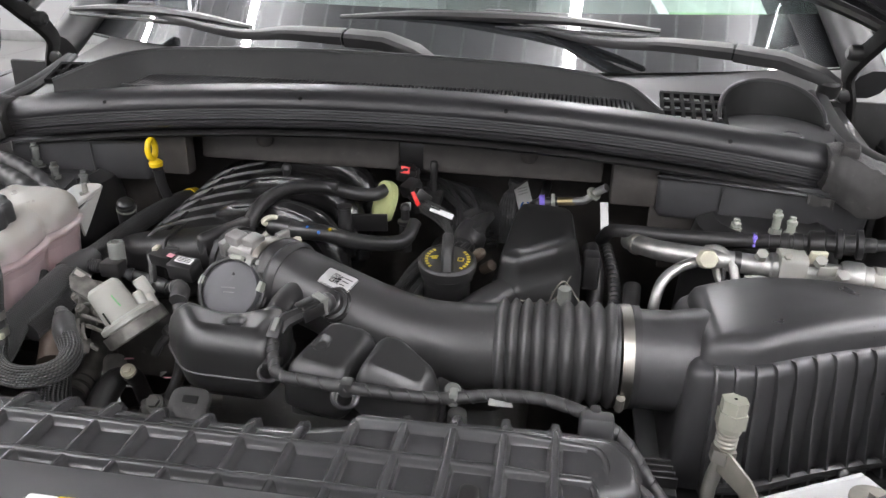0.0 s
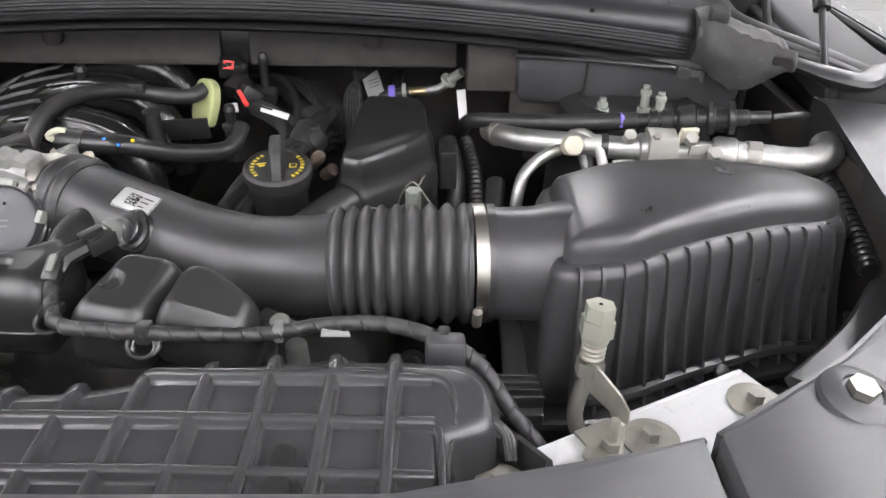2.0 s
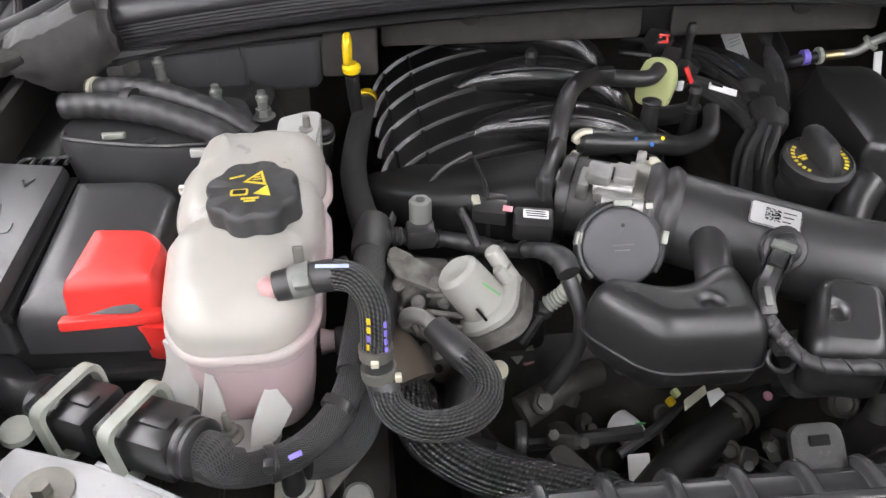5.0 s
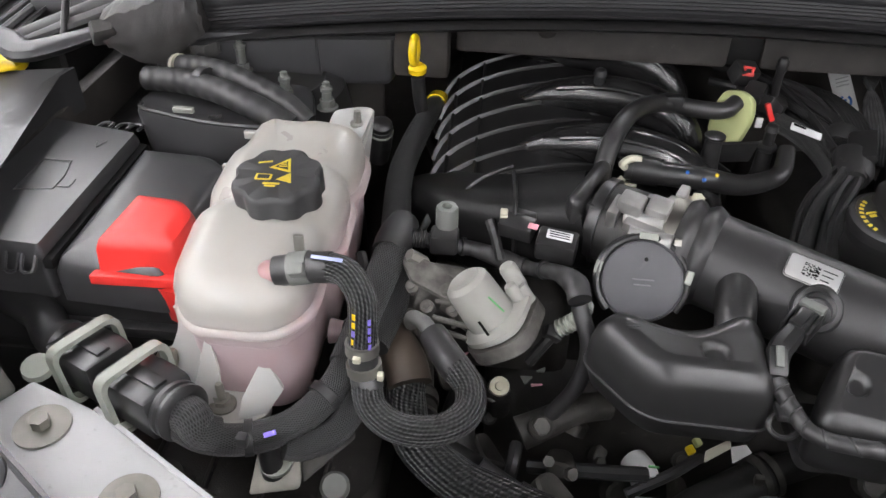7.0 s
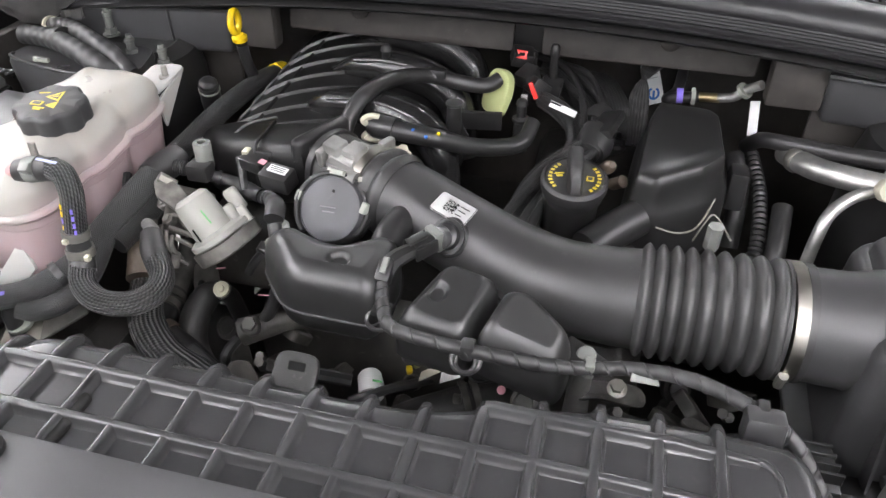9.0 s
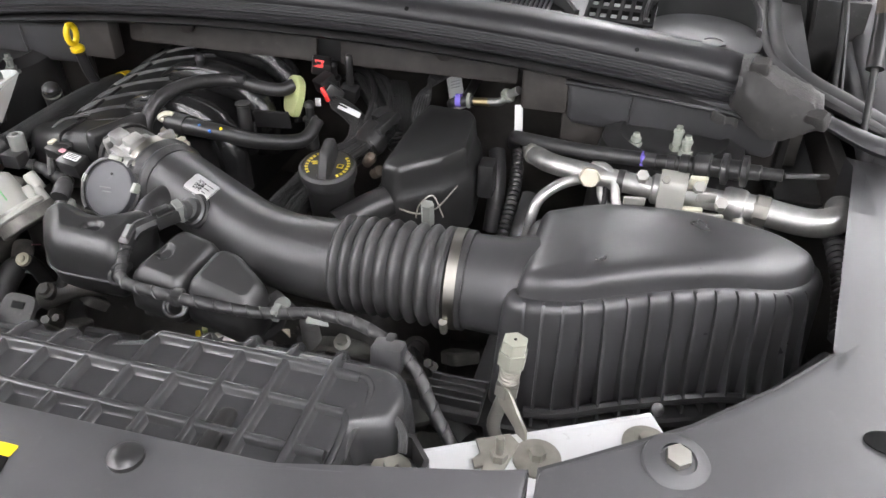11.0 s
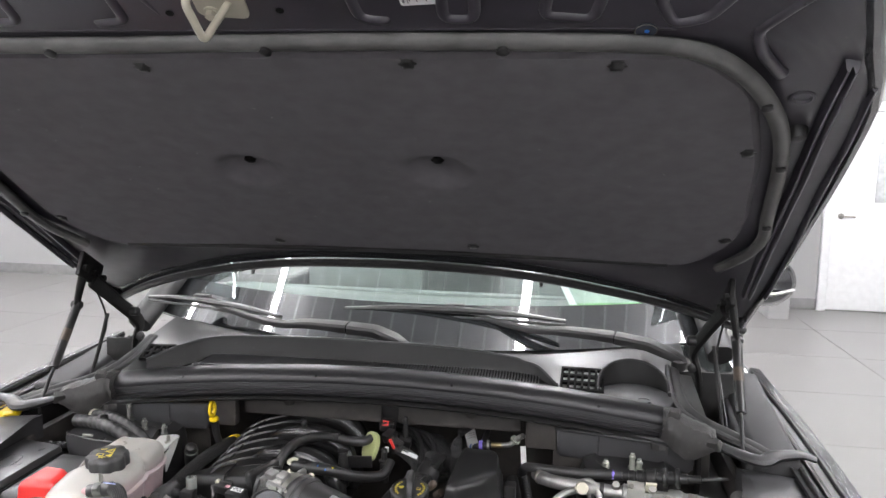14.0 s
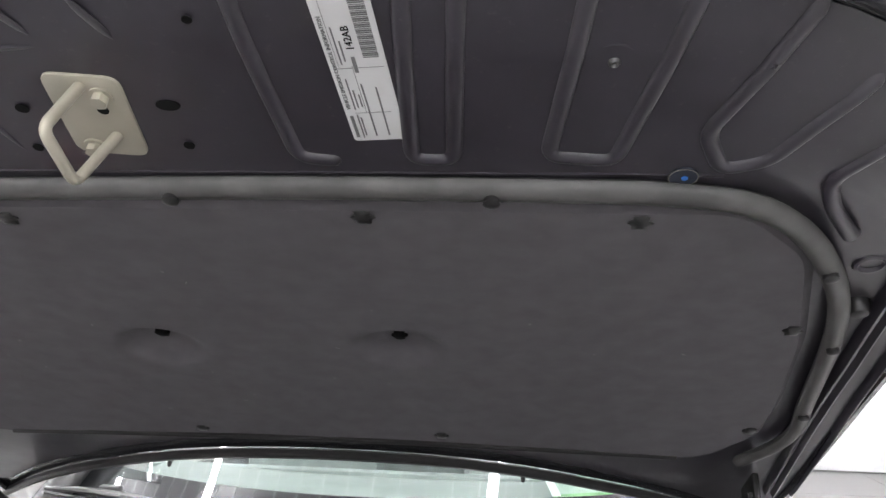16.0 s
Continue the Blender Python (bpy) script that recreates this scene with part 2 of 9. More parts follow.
def woven(name, col, around=14.0, pitch=70.0, bump=0.8, rough=0.55, cross=True, ticks=0.0):
    """Braided sleeve: threads crossing round the hose, or one tape spiral."""
    m = mat(name, col, rough, var=0.3)
    nt = m.node_tree
    n, l = nt.nodes, nt.links
    b = n["Principled BSDF"]
    uv = n.new("ShaderNodeUVMap")
    uv.uv_map = "along"
    hs = []
    for sg in ((1, -1) if cross else (1,)):
        dot = n.new("ShaderNodeVectorMath")
        dot.operation = "DOT_PRODUCT"
        dot.inputs[1].default_value = (around * 6.2832, sg * pitch * 6.2832, 0)
        l.new(uv.outputs["UV"], dot.inputs[0])
        q = n.new("ShaderNodeMath")
        q.operation = "SINE"
        l.new(dot.outputs["Value"], q.inputs[0])
        hs.append(q)
    top = hs[0]
    if cross:
        top = n.new("ShaderNodeMath")
        top.operation = "MAXIMUM"
        l.new(hs[0].outputs[0], top.inputs[0])
        l.new(hs[1].outputs[0], top.inputs[1])
    if ticks:
        # short stitches across the strands, shifted from strand to strand
        dot = n.new("ShaderNodeVectorMath")
        dot.operation = "DOT_PRODUCT"
        dot.inputs[1].default_value = (-around * 3.1416, ticks * 6.2832, 0)
        l.new(uv.outputs["UV"], dot.inputs[0])
        q = n.new("ShaderNodeMath")
        q.operation = "SINE"
        l.new(dot.outputs["Value"], q.inputs[0])
        k = n.new("ShaderNodeMath")
        k.operation = "MULTIPLY_ADD"
        k.inputs[1].default_value = 0.45
        l.new(q.outputs[0], k.inputs[0])
        l.new(top.outputs[0], k.inputs[2])
        top = k
    bp = n.new("ShaderNodeBump")
    bp.inputs["Strength"].default_value, bp.inputs["Distance"].default_value = bump, 0.001
    l.new(top.outputs[0], bp.inputs["Height"])
    l.new(bp.outputs["Normal"], b.inputs["Normal"])
    # thread shading painted into the base colour: gaps darkened, tops lightened
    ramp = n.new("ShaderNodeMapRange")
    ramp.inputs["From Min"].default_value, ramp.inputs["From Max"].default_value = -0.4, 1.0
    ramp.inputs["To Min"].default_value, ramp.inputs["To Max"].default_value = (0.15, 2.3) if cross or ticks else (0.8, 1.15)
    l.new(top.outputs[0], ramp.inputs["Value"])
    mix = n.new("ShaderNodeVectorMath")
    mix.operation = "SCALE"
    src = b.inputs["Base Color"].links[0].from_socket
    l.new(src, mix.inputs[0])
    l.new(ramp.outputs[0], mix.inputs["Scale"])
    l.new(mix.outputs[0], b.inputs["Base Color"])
    return m


def lamp_material(name, strength, col=(1, 1, 1)):
    m = bpy.data.materials.new(name)
    m.use_nodes = True
    b = m.node_tree.nodes["Principled BSDF"]
    b.inputs["Base Color"].default_value = (0.9, 0.9, 0.9, 1)
    b.inputs["Emission Color"].default_value = (*col, 1)
    b.inputs["Emission Strength"].default_value = strength
    return m


BLACK = mat("satin_black_plastic", (0.020, 0.0196, 0.020), 0.31, var=0.15, bump=0.10, dust=0.14, rvar=0.025)
GLOSSY = mat("smooth_black_plastic", (0.018, 0.0178, 0.018), 0.31, var=0.12, bump=0.05, dust=0.05, rvar=0.02)
GREY = mat("grained_dark_grey_plastic", (0.034, 0.0335, 0.035), 0.33, var=0.15, bump=0.16, dust=0.12, rvar=0.06)
MATT = mat("matt_black_moulding", (0.020, 0.0195, 0.02), 0.5, var=0.2, bump=0.2, dust=0.2)
SHELF = mat("dark_grey_trim_plastic", (0.049, 0.0485, 0.051), 0.40, var=0.1, bump=0.2, dust=0.10, rvar=0.06)
DARK = mat("dull_black_engine_casting", (0.024, 0.022, 0.020), 0.5, var=0.6, scale=30, bump=0.5, dust=0.5)
TRIM = mat("dark_fender_trim", (0.036, 0.0355, 0.037), 0.6, var=0.1, bump=0.2, dust=0.1, spec=0.25)
RUBBER = mat("black_rubber", (0.023, 0.0225, 0.023), 0.37, var=0.3, bump=0.15, dust=0.3)
SEAL = mat("weatherstrip_rubber", (0.021, 0.0205, 0.022), 0.36, var=0.15, bump=0.1, dust=0.2)
TAPE = mat("wrinkled_black_tape", (0.034, 0.0325, 0.0315), 0.42, var=0.25, scale=60, bump=0.6, dust=0.3)
INSUL = mat("brown_black_insulation", (0.040, 0.0355, 0.0325), 0.6, var=0.3, scale=40, bump=0.4, dust=0.35)
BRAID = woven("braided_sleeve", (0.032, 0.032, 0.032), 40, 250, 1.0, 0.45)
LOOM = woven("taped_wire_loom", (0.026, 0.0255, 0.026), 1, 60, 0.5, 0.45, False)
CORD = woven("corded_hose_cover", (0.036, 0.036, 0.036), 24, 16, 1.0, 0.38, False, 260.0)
ALLOY = mat("bright_aluminium_tube", (0.44, 0.437, 0.425), 0.45, 0.9, var=0.22, scale=60, bump=0.2, dust=0.3)
CAST = mat("cast_aluminium", (0.36, 0.355, 0.345), 0.48, 0.85, var=0.25, scale=40, bump=0.5)
STEEL = mat("zinc_plated_steel", (0.30, 0.29, 0.265), 0.46, 0.85, var=0.2, bump=0.15)
CLIP = mat("pale_grey_plastic", (0.25, 0.262, 0.23), 0.5, var=0.12)
PIN = mat("mid_grey_clip", (0.14, 0.145, 0.135), 0.45, var=0.15)
BAND = mat("polished_band_steel", (0.33, 0.315, 0.285), 0.36, 1.0, var=0.12, scale=30, bump=0.1, rvar=0.04)
CREAM = mat("cream_nylon", (0.46, 0.44, 0.35), 0.45, var=0.08)
PUMP = mat("silver_painted_metal", (0.285, 0.281, 0.26), 0.5, 0.0, var=0.08, bump=0.2, dust=0.1)
GRIME = mat("grimy_cast_alloy", (0.055, 0.052, 0.047), 0.55, 0.3, var=0.5, scale=60, bump=0.5, dust=0.4)
ZINC = mat("dull_zinc_steel", (0.20, 0.19, 0.165), 0.42, 0.35, var=0.25, scale=50, bump=0.2)
WHITE = mat("white_paint", (0.8, 0.81, 0.82), 0.4, var=0.05, bump=0.1)
PLATE = mat("speckled_white_steel", (0.47, 0.475, 0.48), 0.4, var=0.06, bump=0.15, dust=0.6)
DUCT = mat("grained_duct_plastic", (0.027, 0.0265, 0.027), 0.38, var=0.2, bump=0.2, dust=0.2, rvar=0.05)
BELLOW = mat("dusty_bellows_rubber", (0.036, 0.0355, 0.036), 0.42, var=0.3, bump=0.2, dust=0.35)
DEEP = mat("deep_black_rubber", (0.010, 0.0096, 0.0094), 0.5, var=0.4, scale=30, bump=0.3, dust=0.25, spec=0.3)
GRUB = mat("grubby_cast_alloy", (0.15, 0.143, 0.132), 0.5, 0.45, var=0.45, scale=70, bump=0.5, dust=0.3)
LABEL = mat("white_label", (0.70, 0.70, 0.70), 0.45, var=0.03, bump=0.02)
# black of the print; also paints the shade inside holes, slots and gaps
INK_DARK = mat("ink_and_hole_black", (0.007, 0.007, 0.007), 0.85, var=0.05, bump=0.0, spec=0.1)
RED = mat("red_plastic", (0.62, 0.03, 0.025), 0.4, var=0.08, bump=0.06)
YELLOW = mat("yellow_plastic", (0.72, 0.5, 0.01), 0.38, var=0.06, bump=0.05)
PRINT = mat("yellow_print", (0.62, 0.47, 0.04), 0.5, var=0.1, bump=0.0)
LIME = mat("pale_green_foam", (0.36, 0.39, 0.18), 0.8, var=0.1, bump=0.3)
BLUE = mat("blue_ink", (0.02, 0.14, 0.5), 0.5, var=0.05)
PURPLE = mat("violet_paint_mark", (0.2, 0.15, 0.6), 0.5, var=0.1)
PINKDAB = mat("pink_paint_dab", (0.6, 0.27, 0.32), 0.5, var=0.1)
GREEN = mat("green_ink", (0.1, 0.35, 0.12), 0.5, var=0.1)
BRONZE = mat("brown_connector", (0.07, 0.053, 0.04), 0.5, var=0.3)


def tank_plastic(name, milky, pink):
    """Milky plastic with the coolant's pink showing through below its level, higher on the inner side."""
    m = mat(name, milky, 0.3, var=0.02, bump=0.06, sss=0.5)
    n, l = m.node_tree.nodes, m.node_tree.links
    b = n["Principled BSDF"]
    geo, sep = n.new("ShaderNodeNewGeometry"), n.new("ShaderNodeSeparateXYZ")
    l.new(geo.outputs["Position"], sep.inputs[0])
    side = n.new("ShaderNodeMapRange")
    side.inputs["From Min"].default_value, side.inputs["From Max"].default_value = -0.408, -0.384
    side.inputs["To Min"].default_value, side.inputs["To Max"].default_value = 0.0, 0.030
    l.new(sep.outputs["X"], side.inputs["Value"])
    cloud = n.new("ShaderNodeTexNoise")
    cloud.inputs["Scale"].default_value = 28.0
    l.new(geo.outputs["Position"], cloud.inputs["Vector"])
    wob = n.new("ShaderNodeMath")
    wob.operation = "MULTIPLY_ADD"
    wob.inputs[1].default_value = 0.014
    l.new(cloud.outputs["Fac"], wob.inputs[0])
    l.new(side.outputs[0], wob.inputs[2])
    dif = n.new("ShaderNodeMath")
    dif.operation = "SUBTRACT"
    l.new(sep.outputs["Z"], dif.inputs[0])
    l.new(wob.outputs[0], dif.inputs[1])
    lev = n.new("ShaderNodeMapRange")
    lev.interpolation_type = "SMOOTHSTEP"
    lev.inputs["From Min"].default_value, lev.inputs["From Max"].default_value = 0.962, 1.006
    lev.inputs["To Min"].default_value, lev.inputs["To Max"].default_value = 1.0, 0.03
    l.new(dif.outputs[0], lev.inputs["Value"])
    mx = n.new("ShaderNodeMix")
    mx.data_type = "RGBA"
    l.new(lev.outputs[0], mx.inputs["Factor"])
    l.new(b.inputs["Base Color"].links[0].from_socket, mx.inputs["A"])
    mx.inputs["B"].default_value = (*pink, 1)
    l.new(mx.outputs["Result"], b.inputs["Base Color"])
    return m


TANK = mat("milky_tank_plastic", (0.43, 0.425, 0.41), 0.34, var=0.015, bump=0.06, sss=0.5)
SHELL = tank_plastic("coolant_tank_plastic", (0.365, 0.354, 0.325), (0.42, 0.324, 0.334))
PAINT = mat("black_car_paint", (0.016, 0.016, 0.019), 0.22, var=0.1, bump=0.0, coat=1.0, rvar=0.04)
INNER = mat("unpolished_black_paint", (0.032, 0.028, 0.037), 0.36, var=0.15, scale=25, bump=0.04, coat=0.5, dust=0.25, rvar=0.05)
INNER.node_tree.nodes["Principled BSDF"].inputs["Coat Roughness"].default_value = 0.3
FELT = mat("hood_felt", (0.112, 0.105, 0.114), 0.9, var=0.12, scale=30, fine=900, bump=0.35, spec=0.2, dust=0.1)
FELT.node_tree.nodes["Principled BSDF"].inputs["Sheen Weight"].default_value = 0.03
STRIKER = mat("cream_zinc_coating", (0.42, 0.395, 0.32), 0.42, 0.2, var=0.12, bump=0.1)
FRIT = mat("black_glass_border", (0.012, 0.013, 0.014), 0.04, var=0.1, bump=0.0, rvar=0.01, spec=1.0)
DASH = mat("grey_cabin_trim", (0.15, 0.172, 0.165), 0.6, var=0.2, bump=0.3)
WALLP = mat("white_wall_paint", (0.345, 0.345, 0.345), 0.6, var=0.03, scale=2, bump=0.05)
CEIL = mat("grey_ceiling_plank", (0.47, 0.48, 0.49), 0.7, var=0.05, scale=3, bump=0.1)
TILE = mat("grey_floor_tile", (0.168, 0.165, 0.161), 0.34, var=0.05, scale=1.2, fine=120, bump=0.0, rvar=0.02)
SKIRT = mat("grey_skirting", (0.22, 0.22, 0.22), 0.5, var=0.1)
glass = bpy.data.materials.new("windscreen_glass")
glass.use_nodes = True
_b = glass.node_tree.nodes["Principled BSDF"]
_b.inputs["Base Color"].default_value = (0.90, 0.97, 0.95, 1)
_b.inputs["Roughness"].default_value, _b.inputs["Transmission Weight"].default_value, _b.inputs["IOR"].default_value = 0.0, 1.0, 1.5
LIGHT = lamp_material("light_tube", 86.0, (0.985, 0.965, 0.985))
# added soft lamp, unseen behind the camera, brightens the bay from the front
day = bpy.data.lights.new("unseen_front_fill", "AREA")
day.shape, day.size, day.size_y, day.energy, day.color = "RECTANGLE", 12.8, 3.1, 200.0, (0.97, 0.965, 1.0)
new("unseen_front_fill", day).matrix_world = look((0, -7.3, 1.95), (0, 0, 1.75))

# ---- showroom ----
X0, X1, Y0, Y1, H = -9.5, 9.0, -7.5, 8.0, 4.3
floor = solo("floor", box(((X0 + X1) / 2, (Y0 + Y1) / 2, -0.106), (X1 - X0, Y1 - Y0, 0.2), 0), SKIRT, "large pale grey polished floor tiles", "floor", kind="structure")
for nm, c, s in (("wall_north", ((X0 + X1) / 2, Y1 + 0.1, H / 2), (X1 - X0, 0.2, H)), 
                 ("wall_west", (X0 - 0.1, (Y0 + Y1) / 2, H / 2), (0.2, Y1 - Y0 + 0.4, H)), ("wall_east", (X1 + 0.1, (Y0 + Y1) / 2, H / 2), (0.2, Y1 - Y0 + 0.4, H))):
    solo(nm, box(c, s, 0), WALLP, "plain white painted showroom wall", "wall", kind="structure")
# glazed shop front assumed behind the camera, out of view
WZ0, WZ1, WX0, WX1 = 0.35, 3.55, -6.5, 6.5
ws_ = [box(((X0 + WX0) / 2, Y0 - 0.1, H / 2), (WX0 - X0, 0.2, H), 0), box(((X1 + WX1) / 2, Y0 - 0.1, H / 2), (X1 - WX1, 0.2, H), 0), box((0, Y0 - 0.1, WZ0 / 2), (WX1 - WX0, 0.2, WZ0), 0), box((0, Y0 - 0.1, (WZ1 + H) / 2), (WX1 - WX0, 0.2, H - WZ1), 0)]
solo("wall_south", joined(*ws_), WALLP, "plain white painted showroom wall", "wall", kind="structure")
win = thing("window_1", "assumed wide shop window with slim white frames, out of view", "window", (0, Y0, WZ0), kind="structure")
for k in range(6):
    part("mullion", box((WX0 + (WX1 - WX0) * k / 5, Y0 - 0.1, (WZ0 + WZ1) / 2), (0.08, 0.1, WZ1 - WZ0), 0.004), WHITE, win)
for z in (WZ0 + 0.03, WZ1 - 0.03):
    part("transom", box((0, Y0 - 0.1, z), (WX1 - WX0, 0.1, 0.06), 0.004), WHITE, win)
for k in range(5):
    pn = part("glass_pane", box((WX0 + (WX1 - WX0) * (k + 0.5) / 5, Y0 - 0.1, (WZ0 + WZ1) / 2), ((WX1 - WX0) / 5 - 0.08, 0.01, WZ1 - WZ0 - 0.12), 0), glass, win)
    pn.visible_shadow = False
ceil = [box(((X0 + X1) / 2, (Y0 + Y1) / 2, H + 0.15), (X1 - X0 + 0.4, Y1 - Y0 + 0.4, 0.1), 0)]
for i in range(62):
    ceil.append(box((X0 + 0.15 + i * 0.3, (Y0 + Y1) / 2, H + 0.05), (0.276, Y1 - Y0, 0.1), 0.004, seg=1))
bars_ = [box((X0 + i * 0.3, (Y0 + Y1) / 2, H + 0.045), (0.022, Y1 - Y0, 0.1), 0) for i in range(1, 62)]
solo("trim", joined(*bars_), WHITE, "white joint strips between the ceiling planks", "ceiling trim", kind="structure")
solo("ceiling", joined(*ceil), CEIL, "pale grey planked showroom ceiling", "ceiling", kind="structure")
for nm, c, s in (("baseboard", ((X0 + 2.2) / 2, Y1 - 0.006, 0.06), (2.2 - X0, 0.012, 0.12)), ("baseboard", (2.98, Y1 - 0.006, 0.06), (0.36, 0.012, 0.12)), ("baseboard", ((4.3 + X1) / 2, Y1 - 0.006, 0.06), (X1 - 4.3, 0.012, 0.12))):
    solo(nm, box(c, s, 0.002), SKIRT, "mid grey skirting along the wall", "skirting", kind="structure")
solo("wall_pillar", box((2.62, Y1 - 0.3, H / 2), (0.2, 0.6, H), 0.004), WALLP, "narrow white pillar standing before the wall", "pillar", kind="structure")
# door in the north wall
door = thing("door_1", "closed white flush door with lever handle and small window", "door", (3.72, Y1, 0), kind="structure")
for x in (3.2, 4.24):
    part("jamb", box((x, Y1 - 0.02, 1.06), (0.09, 0.05, 2.12), 0.004), WHITE, door)
part("head", box((3.72, Y1 - 0.02, 2.165), (1.13, 0.05, 0.09), 0.004), WHITE, door)
part("leaf", box((3.72, Y1 - 0.012, 1.06), (0.94, 0.03, 2.09), 0.003), WHITE, door)
part("vision_panel", box((3.86, Y1 - 0.031, 1.55), (0.42, 0.012, 0.75), 0.002), mat("frosted_pane", (0.55, 0.57, 0.58), 0.3), door, "pale frosted window pane")
part("lever", joined(lathe([(0.03, 0), (0.03, 0.012), (0.012, 0.014), (0.012, 0.05)], (3.33, Y1 - 0.026, 1.02), (0, -1, 0), 20), tube([(3.33, Y1 - 0.07, 1.02), (3.4, Y1 - 0.072, 1.02), (3.46, Y1 - 0.068, 1.018)], 0.009, 8)), STEEL, door, "chrome lever handle")
# ceiling strip lights, in rows along the hall
tube_light = None
for x in LIGHT_X:
    for y in (-5.2, -1.4, 2.4, 6.2):
        if tube_light is None:
            tube_light = thing("strip_light", "long white linear pendant light, switched on", "lamp", (x, y, H - 0.4), "ceiling strip lights")
            part("housing", box((x, y, H - 0.392), (0.022, 3.7, 0.014), 0.003), WHITE, tube_light)
            part("diffuser", box((x, y, H - 0.411), (0.1, 3.68, 0.022), 0.004), LIGHT, tube_light, "glowing white diffuser")
            for dy in (-1.5, 1.5):
                part("hanger", tube([(x, y + dy, H - 0.37), (x, y + dy, H + 0.02)], 0.003, 6, 1), STEEL, tube_light)
        else:
            copy_thing(tube_light, Matrix.Translation((x, y, H - 0.4)))

# ---- car shell ----
car = thing("car_body", "black sport utility car with its engine bay open", "car", (0, 1.6, 0))
MIR = (1, -1)


def mirror(pts, s):
    return [(s * p[0], *p[1:]) for p in pts]


for s in MIR:
    # fender: shelf edge, crease, outer side
    us = [i / 14 for i in range(15)]

    def fender(u, v, s=s):
        y = -0.02 + 1.45 * u
        wid = 0.90 + 0.07 * math.sin(min(1, u * 1.1) * math.pi * 0.62)
        if u < 0.3:
            wid -= 0.5 * (0.3 - u) ** 2
        a = v * 1.0
        top = 1.035 + 0.05 * u
        prof = [(wid - 0.075, top), (wid - 0.052, top - 0.002), (wid - 0.02, top - 0.05), (wid + 0.03, top - 0.16), (wid + 0.05, top - 0.35), (wid + 0.04, 0.45), (wid + 0.01, 0.3)]
        f = a * (len(prof) - 1)
        i = min(int(f), len(prof) - 2)
        p, q = prof[i], prof[i + 1]
        t = f - i
        return Vector((s * (p[0] + (q[0] - p[0]) * t), y, p[1] + (q[1] - p[1]) * t))
    part("fender", sheet(fender, us, [i / 18 for i in range(19)], 0.004), PAINT, car)
    part("inner_wing", box((s * 0.745, 0.60, 0.68), (0.02, 1.14, 0.66), 0.004), INSUL, car, "dull brown-black inner wing panel")
    part("strut_tower", lathe([(0.11, 0), (0.10, 0.2), (0.092, 0.235), (0.07, 0.245), (0.06, 0.24), (0.03, 0.242)], (s * 0.535, 0.90, 0.775), (0, 0, 1), 32), BLACK, car)
    part("side_panel", box((s * 0.96, 2.9, 0.63), (0.06, 3.0, 0.70), 0.02), PAINT, car)
    sg = part("side_glass", box((s * 0.86, 2.9, 1.35), (0.006, 2.6, 0.42), 0.001), glass, car)
    sg.visible_shadow = False
    pil = [(s * 0.80, 1.36, 1.13), (s * 0.76, 1.62, 1.30), (s * 0.70, 1.95, 1.50), (s * 0.64, 2.2, 1.62)]
    part("windscreen_pillar", tube(pil, 0.035, 10), MATT, car)
    for y in (0.62, 3.58):
        w = part("tyre", lathe([(0.24, -0.12), (0.34, -0.13), (0.375, -0.1), (0.38, 0.1), (0.34, 0.13), (0.24, 0.12)], (s * 0.85, y, 0.38), (1, 0, 0), 40), RUBBER, car)
        part("rim", lathe([(0.05, 0.06), (0.12, 0.09), (0.22, 0.1), (0.245, 0.12), (0.245, -0.1)], (s * 0.85, y, 0.38), (s, 0, 0), 32), CAST, w)
part("roof", sheet(lambda u, v: Vector((u * 0.66, 2.2 + v * 2.1, 1.66 + 0.05 * math.sin(v * 3) - 0.06 * u * u)), [i / 5 - 1 for i in range(11)], [i / 8 for i in range(9)], 0.02), PAINT, car)
part("tailgate", box((0, 4.38, 1.05), (1.7, 0.08, 1.3), 0.04), PAINT, car)
part("cabin_floor", box((0, 2.9, 0.34), (1.84, 3.0, 0.06), 0.01), DARK, car)
part("front_fascia", box((0, -0.10, 0.62), (1.62, 0.08, 0.66), 0.03), PAINT, car)
part("undertray", box((0, 0.56, 0.36), (1.56, 1.26, 0.02), 0.004), DARK, car)
part("firewall", box((0, 1.16, 0.73), (1.32, 0.03, 0.78), 0.004), INSUL, car, "brown-black felted firewall insulation")
part("dashboard", sheet(lambda u, v: Vector((u * 0.72, 1.32 + v * 0.55 + 0.12 * u * u, 1.13 + 0.035 * math.sin(v * 2.6))), [i / 8 - 1 for i in range(17)], [i / 8 for i in range(9)], 0.02), DASH, car)
part("cabin_bulkhead", box((0, 1.95, 0.85), (1.6, 0.04, 0.6), 0.01), DASH, car)
part("front_seat", box((0.4, 2.45, 1.0), (0.5, 0.14, 0.7), 0.05), DASH, car)
part("front_seat", box((-0.4, 2.45, 1.0), (0.5, 0.14, 0.7), 0.05), DASH, car)

part("headliner", box((0, 3.2, 1.60), (1.24, 2.0, 0.02), 0.005), DASH, car)
part("tailgate_trim", box((0, 4.3, 1.05), (1.6, 0.03, 1.1), 0.01), DASH, car)
part("rear_seat", box((0, 3.3, 1.0), (1.5, 0.16, 0.72), 0.05), DASH, car)

